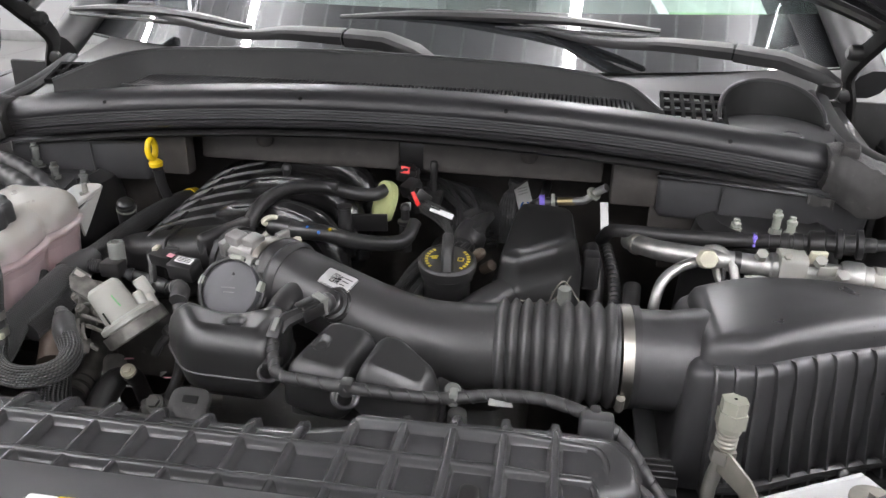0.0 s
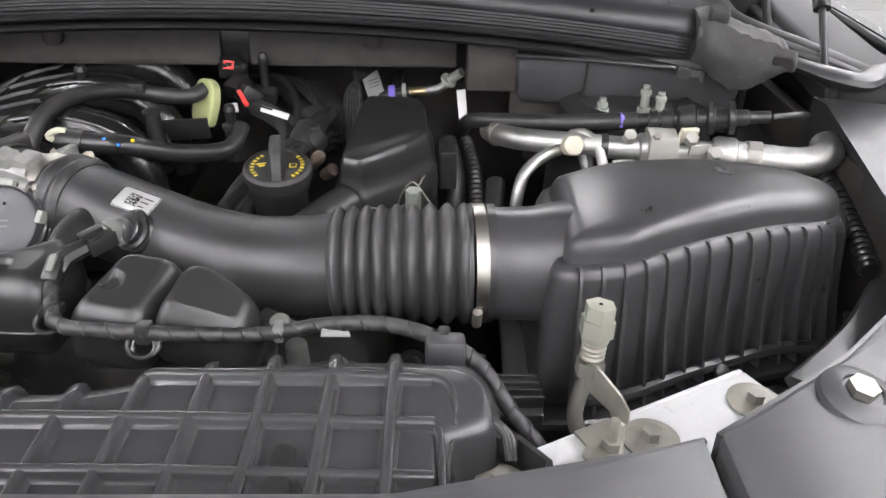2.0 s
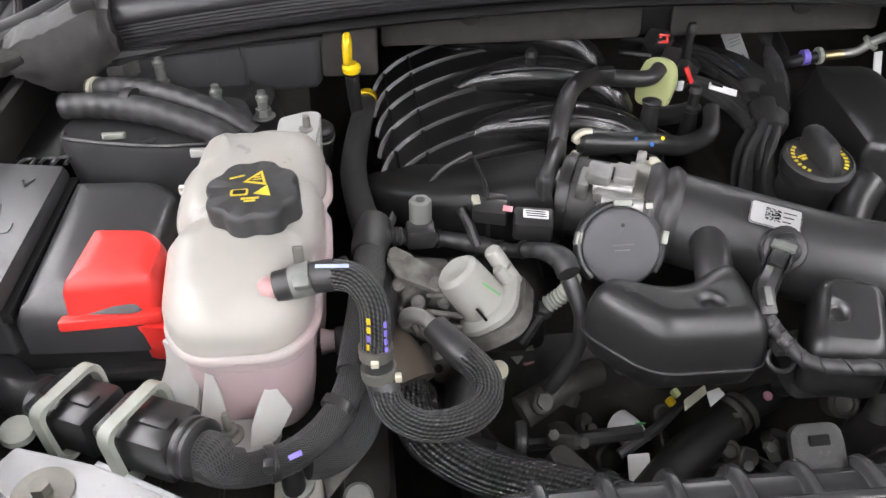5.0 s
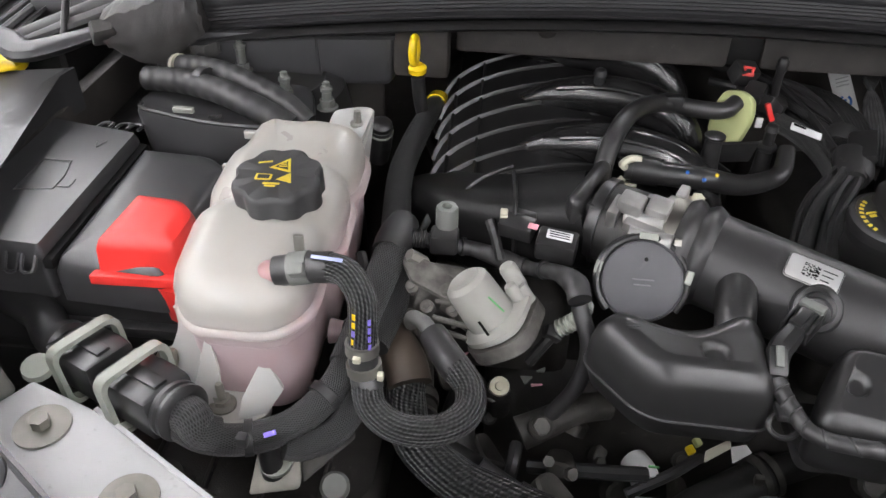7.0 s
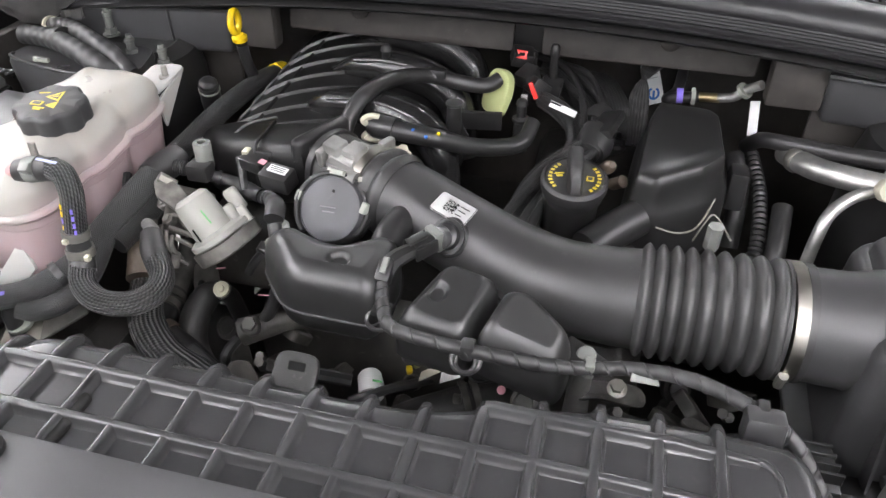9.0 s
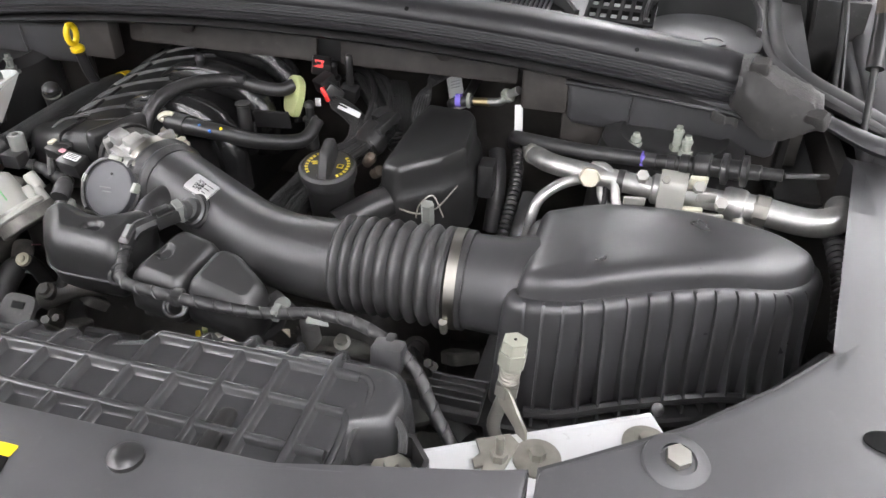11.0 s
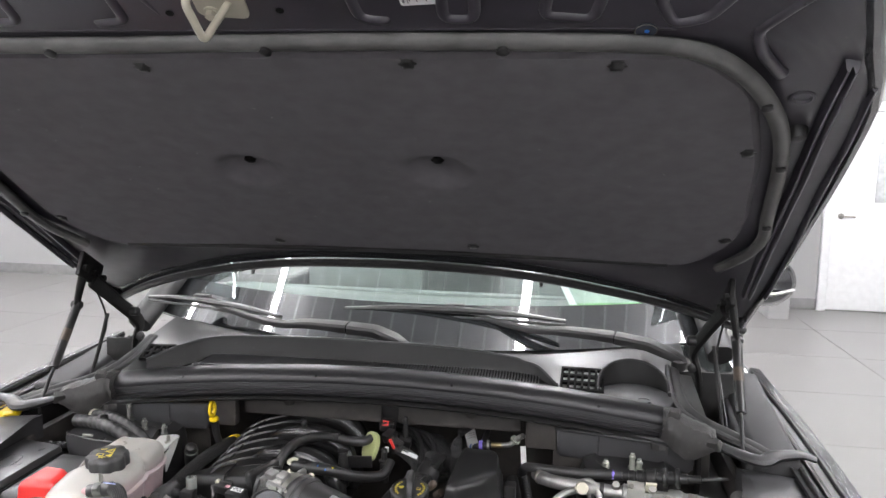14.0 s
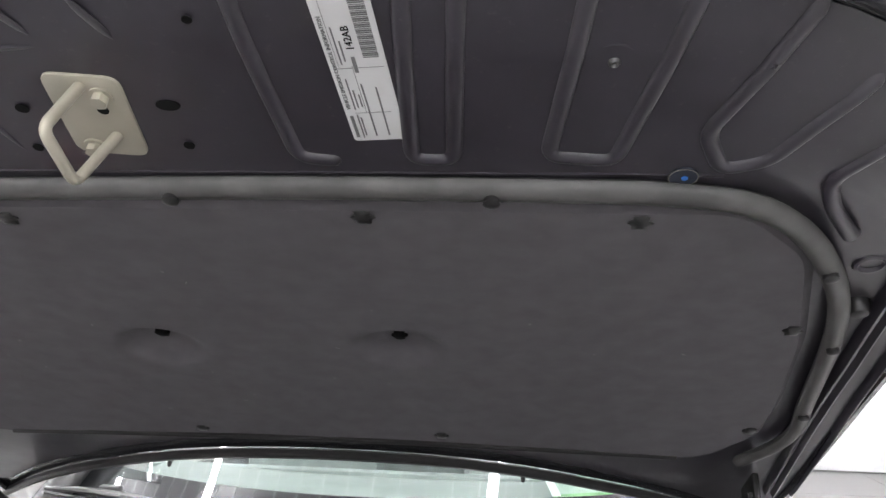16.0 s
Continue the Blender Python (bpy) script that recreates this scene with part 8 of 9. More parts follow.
for k in (0.028, 0.094):
    outer = rounded([(-0.031, -0.027), (0.031, -0.027), (0.031, 0.029), (-0.031, 0.029)], 0.012, 5)
    inner = [q * 0.86 for q in outer]
    bm = bmesh.new()
    vs_ = [[bm.verts.new((q.x, q.y, z)) for q in ring_] for ring_, z in ((outer, -0.0055), (outer, 0.0055), (inner, 0.0055), (inner, -0.0055))]
    n_ = len(outer)
    for a, b in ((0, 1), (1, 2), (2, 3), (3, 0)):
        for i in range(n_):
            bm.faces.new((vs_[a][i], vs_[a][(i + 1) % n_], vs_[b][(i + 1) % n_], vs_[b][i]))
    part("clip", moved(bevelled(bm, 0.0012, 1), turn_to(dvec, c0 + dvec * k)), CLIP, cb, "pale grey plastic clip")
part("ring", lathe([(0.017, 0), (0.0225, 0.003), (0.0225, 0.007), (0.020, 0.009), (0.0225, 0.011), (0.0225, 0.014), (0.018, 0.017)], c0 + dvec * 0.134, dvec, 28, 28, 0.04), BLACK, cb)
part("ring", lathe([(0.018, -0.016), (0.022, -0.012), (0.022, -0.004), (0.018, 0)], c0, dvec, 20), BLACK, cb)
part("tail", tube([c0 + dvec * 0.148, c0 + dvec * 0.158, (-0.456, 0.438, 0.955), (-0.445, 0.441, 0.948)], [0.0155, 0.015, 0.0135, 0.013], 14, 5), BRAID, cb)
part("hose", tube([c0, c0 - dvec * 0.03, (-0.65, 0.56, 0.94), (-0.70, 0.585, 0.935)], 0.017, 14, 5), RUBBER, cb)
sm = thing("side_marker_screw", "pale plastic screw post beside the support", "fastener", (-0.62, 0.45, 0.93))
part("post", lathe([(0.010, 0), (0.009, 0.03), (0.006, 0.03)], (-0.64, 0.475, 0.93), (0.1, -0.2, 1), 14), CLIP, sm)
part("cap", lathe([(0.013, 0), (0.012, 0.006), (0.005, 0.008)], (-0.612, 0.49, 0.945), (0.1, -0.2, 1), 14), CLIP, sm)

# ---- firewall trim ----
ft = thing("firewall_trim", "brown-black insulation panels along the firewall", "trim", (0, 0.97, 1.03))
for a, b in ((-0.318, 0.002), (0.04, 0.312)):
    bm = slab([(a, 0), (b, 0), (b, 0.058), (a, 0.058)], 0, 0.006, 0.006, 0.002)
    part("panel", moved(bm, Matrix.Translation((0, 0.976, 1.034)) @ pose(0, 0, 0, 83)), INSUL, ft)
part("centre_gap_plate", box((0.022, 0.982, 1.06), (0.04, 0.006, 0.05), 0.001), BLACK, ft)
part("lit_edge", box((0.115, 0.962, 1.083), (0.14, 0.003, 0.002), 0.0005, rot=(0, 1.0, 0)), GREY, ft)
for x in (-0.211, 0.202):
    part("plug", lathe([(0.013, -0.004), (0.013, 0.002), (0.008, 0.006), (0.002, 0.0065)], (x, 0.968, 1.072), (0, -1, 0.1), 20), INSUL, ft)
for s in MIR:
    part("bracket", moved(box((0, 0, 0), (0.066, 0.03, 0.07), 0.006), pose(s * 0.356, 0.945, 1.05, 0, 0, 0)), INSUL, ft)
    beam = dome(mirror([(0.385, 0.928), (0.48, 0.918), (0.60, 0.905), (0.665, 0.885), (0.665, 0.96), (0.385, 0.97)], s), 0.012, [(1.002, 0.010), (1.010, 0.004), (1.040, 0.002), (1.060, 0.0), (1.066, 0.002), (1.070, 0.010)], 4)
    part("side_beam", beam, SHELF, ft, "dark grey moulded side beam")
    part("beam_ledge", strip([(-0.001, 0.0), (0.006, 0.001), (0.008, -0.002), (0.006, -0.005), (-0.001, -0.005)], mirror([(0.385, 0.926, 1.068), (0.48, 0.916, 1.066), (0.60, 0.903, 1.060), (0.665, 0.882, 1.050)], s)), GREY, ft)
    part("beam_seam", tube(mirror([(0.475, 0.9165, 1.066), (0.474, 0.9165, 1.04), (0.473, 0.9195, 1.008)], s), 0.0016, 6, 3), GREY, ft)
    part("back_panel", box((s * 0.56, 0.985, 0.98), (0.30, 0.008, 0.16), 0.002), INSUL, ft)
part("lower_panel", box((0.445, 0.948, 1.000), (0.125, 0.006, 0.075), 0.002), INSUL, ft)
part("lower_panel", moved(box((0, 0, 0), (0.16, 0.006, 0.06), 0.002), pose(0.59, 0.935, 0.995, 0, 0, -6)), INSUL, ft)
# ---- dipstick ----
dp = thing("dipstick", "yellow ring-handled oil dipstick", "dipstick", (-0.357, 0.89, 0.95))
ring = [(-0.357 + 0.001 * math.cos(a), 0.887 + 0.0092 * math.cos(a), 1.068 + 0.0145 * math.sin(a)) for a in np.linspace(0, 2 * math.pi, 21)]
part("ring_handle", tube(ring, 0.0045, 10, raw=True), YELLOW, dp)
part("plug", lathe([(0.010, 0), (0.0105, 0.006), (0.006, 0.010)], (-0.354, 0.889, 1.042), (0, -0.1, 1), 18), YELLOW, dp)
part("guide_tube", tube([(-0.354, 0.892, 1.036), (-0.352, 0.90, 1.0), (-0.345, 0.92, 0.95), (-0.33, 0.93, 0.90)], 0.008, 10, 5), BLACK, dp)

# ---- hoses over the manifold ----
bhose = thing("breather_hose", "black rubber breather hose over the manifold", "hose", (-0.1, 0.82, 1.0))
part("hose", tube([(-0.152, 0.735, 0.985), (-0.153, 0.745, 1.015), (-0.142, 0.775, 1.040), (-0.12, 0.82, 1.045), (-0.085, 0.86, 1.037), (-0.045, 0.872, 1.027), (-0.015, 0.876, 1.025), (0.0, 0.888, 1.03)], 0.0095, 14, 7), RUBBER, bhose)
part("clip", box((-0.075, 0.862, 1.040), (0.024, 0.012, 0.012), 0.002), BLACK, bhose)
gr = thing("foam_grommet", "pale green oval foam grommet round the hose", "grommet", (0.002, 0.892, 0.99))
gn = Vector((-0.62, -0.68, 0.30)).normalized()
gx = Vector((0, 0, 1)).cross(gn).normalized()
gy = gn.cross(gx)
gm = Matrix.Translation((0.0, 0.889, 1.018)) @ Matrix((gx, gy, gn)).transposed().to_4x4()
part("pad", moved(slab([(-0.019, -0.034), (0.019, -0.034), (0.0235, 0.0), (0.017, 0.020), (0.0, 0.025), (-0.017, 0.020), (-0.0235, 0.0)], -0.005, 0.005, 0.011, 0.002, 6), gm), LIME, gr)
pv = thing("purge_pipe", "black plastic purge pipe with cream collar and coloured dots", "pipe", (-0.05, 0.79, 0.98))
part("pipe", tube([(-0.128, 0.760, 1.013), (-0.09, 0.753, 1.013), (-0.05, 0.752, 1.011), (-0.01, 0.775, 0.993), (0.028, 0.808, 0.981), (0.045, 0.822, 0.985), (0.052, 0.845, 1.0)], [0.0120, 0.0118, 0.0112, 0.0108, 0.0105, 0.010, 0.009], 16, 7), GLOSSY, pv)
part("collar", tube([(-0.122, 0.7585, 1.013), (-0.096, 0.7545, 1.013)], 0.0140, 18, 1), GLOSSY, pv)
for dz in (0.012, -0.012):
    part("collar_tab", tube([(-0.130, 0.752, 1.012 + dz * 0.5), (-0.134, 0.750, 1.012 + dz * 0.9), (-0.126, 0.754, 1.012 + dz * 1.25), (-0.116, 0.755, 1.012 + dz * 1.2)], 0.0038, 6, 4), CREAM, pv, "cream plastic retaining tab")
for q, m_ in (((-0.072, 0.7445, 1.0215), BLUE), ((-0.056, 0.7405, 1.0170), BLUE), ((-0.043, 0.7475, 1.0190), YELLOW)):
    part("paint_dot", lathe([(0.0021, -0.002), (0.0021, 0.0008), (0.0012, 0.0012)], q, (0.05, -0.6, 0.8), 10), m_, pv)
cn = thing("injector_connectors", "black connectors with red locks at the manifold end", "connector", (0.025, 0.94, 1.0))
for c, r_ in (((0.018, 0.95, 1.038), (20, 10, 20)), ((0.045, 0.92, 1.01), (-10, 40, 30)), ((0.03, 0.93, 1.02), (0, -20, 60)), ((0.06, 0.95, 1.0), (10, 10, 0))):
    part("connector", moved(box((0, 0, 0), (0.028, 0.022, 0.022), 0.003), pose(*c, *r_)), BLACK, cn)
part("red_lock", moved(joined(box((0, 0, 0), (0.02, 0.004, 0.006), 0.001), box((-0.007, 0, 0.006), (0.004, 0.004, 0.01), 0.0008), box((0.007, 0, 0.006), (0.004, 0.004, 0.01), 0.0008), box((0, 0, 0.011), (0.02, 0.004, 0.004), 0.0008)), pose(0.019, 0.937, 1.042, -20, 8, 8) @ Matrix.Scale(0.7, 4)), RED, cn, "red locking tab")
part("red_lock", moved(box((0, 0, 0), (0.006, 0.005, 0.022), 0.001), pose(0.042, 0.90, 1.015, -10, -25, 10)), RED, cn, "red locking tab")
part("white_tab", box((0.032, 0.895, 1.004), (0.008, 0.004, 0.012), 0.001), LABEL, cn)
part("stud", lathe([(0.006, -0.03), (0.005, 0.0), (0.0065, 0.003), (0.006, 0.014), (0.004, 0.017)], (0.06, 0.955, 1.04), (0, 0, 1), 12), BLACK, cn)
hb = thing("wire_harness", "bundle of black braided wires beside the oil filler", "wiring harness", (0.11, 0.85, 0.95))
rngh = random.Random(5)
for k in range(7):
    o = Vector((rngh.uniform(-0.012, 0.012), rngh.uniform(-0.012, 0.012), rngh.uniform(-0.012, 0.012)))
    part("wire", tube([Vector(p) + o * w for p, w in (((0.05, 0.91, 1.0), 0.4), ((0.075, 0.90, 0.992), 0.5), ((0.10, 0.88, 0.978), 0.7), ((0.11, 0.83, 0.965), 1), ((0.085, 0.77, 0.95), 1.3), ((0.06, 0.70, 0.93), 1.5), ((0.055, 0.66, 0.90), 1.5))], 0.0062, 8, 5), BRAID, hb)
for k in range(6):
    o = Vector((rngh.uniform(-0.02, 0.02), rngh.uniform(-0.02, 0.02), rngh.uniform(-0.012, 0.012)))
    part("wire", tube([Vector(p) + o * w for p, w in (((0.12, 0.86, 0.985), 0.6), ((0.112, 0.93, 0.99), 1), ((0.082, 1.0, 0.995), 1.2), ((0.03, 1.04, 0.99), 1.4))], 0.0055, 8, 5), RUBBER, hb)
for k in range(6):
    part("wire", tube([(0.100 + 0.004 * k, 1.045, 0.985), (0.112 + 0.005 * k, 1.0, 1.002 - 0.001 * k), (0.128 + 0.005 * k, 0.955, 1.006 - 0.0015 * k), (0.143 + 0.004 * k, 0.92, 0.992), (0.150 + 0.003 * k, 0.895, 0.965)], 0.0033, 8, 6), CORD, hb)
    part("wire", tube([(0.215 - 0.003 * k, 1.05, 1.02 + 0.002 * k), (0.190 - 0.003 * k, 1.0, 1.016 + 0.001 * k), (0.168 + 0.003 * k, 0.96, 1.006), (0.166 + 0.004 * k, 0.925, 0.985), (0.170 + 0.003 * k, 0.90, 0.955)], 0.0031, 8, 6), LOOM, hb)
part("ribbed_plug", ribbed([(0.128, 0.925, 0.978), (0.146, 0.905, 0.968), (0.156, 0.885, 0.950)], (0.010, 0.010), (0.014, 0.014), 7, 14, 6), BLACK, hb)
part("plug_rail", tube([(0.118, 0.925, 0.985), (0.130, 0.915, 0.996), (0.152, 0.905, 0.990)], 0.0016, 6, 4), ZINC, hb)
part("tape", lathe([(0.016, -0.02), (0.019, 0.0), (0.017, 0.02)], (0.125, 0.85, 0.98), (0.15, 0.9, 0.3), 14), RUBBER, hb)
part("trough", moved(box((0, 0, 0), (0.03, 0.05, 0.012), 0.003), pose(0.14, 0.87, 0.995, 10, -20, -20)), BLACK, hb)
part("brown_plug", lathe([(0.007, -0.02), (0.008, 0.0), (0.007, 0.006), (0.004, 0.009)], (0.150, 0.785, 0.985), (0.4, -0.5, 0.6), 16), BRONZE, hb, "dusty brown plug")
part("brown_plug", lathe([(0.007, -0.015), (0.0075, 0.004), (0.004, 0.006)], (0.166, 0.772, 0.975), (0.5, -0.4, 0.5), 16), BRONZE, hb)
for k in range(9):
    o = Vector((rngh.uniform(-0.016, 0.016), rngh.uniform(-0.014, 0.014), rngh.uniform(-0.010, 0.014)))
    part("wire", tube([Vector(p) + o * w for p, w in (((0.05, 1.05, 0.98), 0.8), ((0.08, 1.0, 0.985), 0.9), ((0.122, 0.93, 0.982), 0.8), ((0.138, 0.88, 0.980), 0.7), ((0.125, 0.84, 0.972), 0.9), ((0.09, 0.79, 0.955), 1.2), ((0.07, 0.74, 0.935), 1.3), ((0.06, 0.68, 0.90), 1.3))], rngh.uniform(0.0045, 0.0075), 8, 6), (CORD, BRAID, RUBBER)[k % 3], hb)
for q in ((0.13, 0.905, 0.982), (0.13, 0.85, 0.976)):
    part("tape", lathe([(0.019, -0.012), (0.022, 0.0), (0.019, 0.012)], q, (0.4, 0.85, 0.3), 14), MATT, hb)
tg = thing("wire_tag", "white printed paper tag wrapped on a wire", "label", (0.085, 0.89, 0.985))
part("tag", flat(0.036, 0.0085, (0.083, 0.888, 1.000), (0.86, 0.1, -0.5), (0.1, -0.7, 0.75), 0.0012, 0.001), LABEL, tg)
part("code_mark", flat(0.007, 0.006, (0.089, 0.8870, 0.9975), (0.86, 0.1, -0.5), (0.1, -0.7, 0.75), 0.0012), INK_DARK, tg)
part("print_bar", flat(0.014, 0.002, (0.074, 0.8865, 1.0065), (0.86, 0.1, -0.5), (0.1, -0.7, 0.75), 0.0013), INK_DARK, tg)
part("wire", tube([(0.05, 0.91, 1.005), (0.08, 0.895, 0.99), (0.11, 0.87, 0.975)], 0.006, 8, 5), RUBBER, tg)

# ---- oil filler ----
of = thing("oil_filler", "black oil filler neck with winged cap and yellow print", "oil cap", (0.115, 0.72, 0.92))
oa = Vector((0.02, -0.16, 1)).normalized()
op = Vector((0.116, 0.722, 0.995))
part("neck", lathe([(0.028, -0.09), (0.030, -0.02), (0.033, -0.016), (0.033, -0.008), (0.0355, -0.006)], op, oa, 36), BLACK, of)
oc = part("cap", lathe([(0.0355, -0.006), (0.0365, -0.002), (0.0365, 0.006), (0.034, 0.009), (0.0325, 0.0095), (0.0315, 0.008), (0.006, 0.008)], op, oa, 40), MATT, of)
wrows = []
for hy, z, wx in ((0.030, 0.004, 0.0085), (0.029, 0.012, 0.008), (0.026, 0.022, 0.0075), (0.021, 0.030, 0.007), (0.014, 0.0335, 0.005)):
    wrows.append([Vector((wx * cx_, hy * cy_ + (0.006 if z > 0.015 else 0), z)) for cx_, cy_ in ((-1, -0.8), (-0.6, -1), (0.6, -1), (1, -0.8), (1, 0.8), (0.6, 1), (-0.6, 1), (-1, 0.8))])
part("wing", moved(loft(wrows), Matrix.Translation(op) @ pose(0, 0, 0, 9, 0, 8)), MATT, oc)
for a0 in (math.pi, 0.0):
    for a in np.linspace(a0 - 0.75, a0 + 0.75, 8):
        q = op + oa * 0.0083 + Vector((0.0265 * math.cos(a), 0.0265 * math.sin(a), 0.0042 * math.sin(a)))
        part("print_bar", flat(0.0032, 0.0042, q, (-math.sin(a), math.cos(a), 0), oa, 0.0004), PRINT, oc)
for dx, dy, w, h in ((-0.017, 0.004, 0.010, 0.0022), (-0.0165, 0.0, 0.007, 0.0035), (-0.0215, 0.002, 0.003, 0.0016)):
    part("can_mark", flat(w, h, op + oa * 0.0083 + Vector((dx, dy, dy * 0.16)), (1, 0.3, 0), oa, 0.0004, 0.0006), PRINT, oc)
part("book_mark", flat(0.008, 0.008, op + oa * 0.0083 + Vector((0.0165, 0.001, 0.0)), (1, 0, 0), oa, 0.0004, 0.001), PRINT, oc)
part("book_inner", flat(0.005, 0.005, op + oa * 0.0088 + Vector((0.0165, 0.001, 0.0)), (1, 0, 0), oa, 0.0003, 0.0006), BLACK, oc)

# ---- black box behind the hose ----
bb = thing("vapour_separator_box", "satin black moulded plastic box behind the intake", "plastic box", (0.22, 0.80, 0.90))
bpoly = [(0.168, 0.735), (0.205, 0.722), (0.262, 0.765), (0.288, 0.80), (0.282, 0.89), (0.265, 0.91), (0.19, 0.915), (0.178, 0.87)]
part("shell", dome(bpoly, [0.012, 0.014, 0.016, 0.012, 0.014, 0.014, 0.012, 0.02], [(0.90, 0.0), (0.955, 0.0), (0.968, 0.001), (0.975, 0.004), (0.982, 0.008), (0.995, 0.010), (1.006, 0.011), (1.013, 0.014), (1.016, 0.020)], 6, lambda x, y: 0.10 * (y - 0.84)), GLOSSY, bb)
part("neck", tube([(0.19, 0.735, 0.955), (0.165, 0.71, 0.948), (0.14, 0.68, 0.94)], 0.021, 18, 4), BLACK, bb)
part("side_wire", tube([(0.272, 0.775, 0.968), (0.255, 0.735, 0.955), (0.235, 0.715, 0.955), (0.21, 0.72, 0.955)], 0.0012, 6, 5), ZINC, bb)
part("connector", box((0.30, 0.83, 0.955), (0.022, 0.03, 0.05), 0.004), BLACK, bb)
hx = thing("fixing_bolt", "grey hexagonal bolt behind the bellows", "bolt", (0.262, 0.668, 0.96))
part("bolt", prism(6, 0.008, 0.028, (0.262, 0.668, 0.975), (0, -0.1, 1)), PIN, hx)
part("wire_clip", tube([(0.245, 0.675, 0.975), (0.25, 0.672, 0.995), (0.262, 0.69, 1.0), (0.28, 0.67, 0.985)], 0.0010, 6, 4), ZINC, hx)
# blue-printed ribbon label
el = thing("ribbon_label", "white ribbon label with blue printed mark", "label", (0.193, 1.09, 0.93))
part("ribbon", flat(0.026, 0.060, (0.194, 1.085, 0.962), (0.93, 0.1, 0.3), (-0.15, -0.80, 0.55), 0.001, 0.002), LABEL, el)
part("blue_mark", moved(joined(tube([(0.008 * math.cos(a), 0.007 * math.sin(a), 0) for a in np.linspace(0.5, 5.8, 16)], 0.0018, 6, raw=True), tube([(-0.008, 0, 0), (0.004, 0, 0)], 0.0018, 6, 1)), Matrix.Translation(Vector((0.194, 1.085, 0.962)) + Vector((-0.15, -0.80, 0.55)) * 0.0012 + Vector((0.004, -0.008, -0.0116))) @ turn_to((-0.15, -0.80, 0.55)) @ pose(0, 0, 0, 0, 0, 100)), BLUE, el)
for k in range(3):
    part("print_bar", flat(0.016, 0.0015, Vector((0.194, 1.085, 0.962)) + Vector((-0.15, -0.80, 0.55)) * 0.0008 + Vector((-0.002, 0.0055, 0.008)) * (0.8 + 0.5 * k), (0.93, 0.1, 0.3), (-0.15, -0.80, 0.55), 0.0008), mat("grey_print", (0.4, 0.4, 0.4), 0.5), el)
sp = thing("sensor_line", "brass and steel fuel line with violet clip", "fuel line", (0.26, 0.95, 0.99))
part("hose", tube([(0.232, 1.07, 0.995), (0.226, 1.02, 0.985), (0.212, 0.988, 0.985), (0.220, 0.970, 0.996), (0.25, 0.965, 1.003)], 0.0075, 10, 6), RUBBER, sp)
part("clip", lathe([(0.010, 0), (0.010, 0.008)], (0.222, 0.968, 1.0), (1, 0, 0.1), 14), PURPLE, sp, "violet plastic clip")
part("collar", lathe([(0.011, 0), (0.011, 0.005)], (0.24, 0.965, 1.003), (1, 0, 0.1), 14), CLIP, sp)
part("brass", tube([(0.248, 0.965, 1.003), (0.275, 0.962, 1.006)], 0.0062, 10, 2), mat("brass_fitting", (0.55, 0.45, 0.25), 0.35, 1.0), sp, "brass fitting")
part("steel_end", tube([(0.272, 0.962, 1.006), (0.29, 0.96, 1.01), (0.305, 0.955, 1.025), (0.318, 0.945, 1.037)], 0.006, 10, 5), CAST, sp)
part("collar", lathe([(0.011, 0), (0.011, 0.005)], (0.30, 0.957, 1.02), (0.5, -0.3, 0.8), 14), CLIP, sp)
part("ribbon", flat(0.012, 0.044, (0.320, 0.952, 0.988), (0.9, 0.3, 0), (0.1, -0.95, 0.3), 0.001), LABEL, sp, "white ribbon label")
part("code_mark", flat(0.006, 0.009, (0.322, 0.9505, 0.974), (0.9, 0.3, 0), (0.1, -0.95, 0.3), 0.0014), GREYINK, sp)
part("cap", lathe([(0.009, 0), (0.009, 0.004), (0.006, 0.006)], (0.283, 0.985, 1.04), (0, -0.9, 0.3), 16), CLIP, sp)

# ---- air-conditioning pipes ----
ac = thing("air_conditioning_pipe", "bright aluminium air-conditioning pipes with couplings", "pipe", (0.54, 0.77, 0.98))
part("main_pipe", tube([(0.352, 0.875, 0.985), (0.362, 0.845, 0.992), (0.385, 0.815, 0.998), (0.44, 0.79, 1.003), (0.52, 0.775, 1.003), (0.60, 0.768, 1.002)], 0.0132, 18, 6), ALLOY, ac)
part("outer_pipe", tube([(0.60, 0.768, 1.002), (0.64, 0.762, 1.0), (0.69, 0.75, 1.0), (0.718, 0.752, 1.008), (0.724, 0.775, 1.012)], 0.0165, 18, 6), ALLOY, ac)
part("end_ferrule", lathe([(0.0135, 0), (0.015, 0.003), (0.015, 0.009), (0.0135, 0.012)], (0.358, 0.853, 0.991), (0.3, -0.9, 0.1), 20), STEEL, ac)
cu = part("coupling", tube([(0.595, 0.769, 1.002), (0.60, 0.768, 1.002), (0.618, 0.766, 1.001), (0.622, 0.765, 1.001)], [0.017, 0.0195, 0.0195, 0.0165], 20, 1), ALLOY, ac)
part("coupling", tube([(0.512, 0.776, 1.003), (0.515, 0.776, 1.003), (0.545, 0.773, 1.003), (0.548, 0.773, 1.003)], [0.015, 0.0185, 0.0185, 0.015], 20, 1), ALLOY, ac)
clampc = rounded([(-0.021, -0.020), (0.018, -0.020), (0.018, 0.022), (-0.021, 0.022)], 0.008, 5)
part("clamp_block", moved(loft([[Vector((q.x, q.y, z)) * f for q in clampc] for z, f in ((-0.017, 0.93), (-0.0155, 1.0), (0.0155, 1.0), (0.017, 0.93))]), Matrix.Translation((0.537, 0.772, 1.004)) @ turn_to((1, -0.08, 0))), PUMP, ac, "pale metal clamp block")
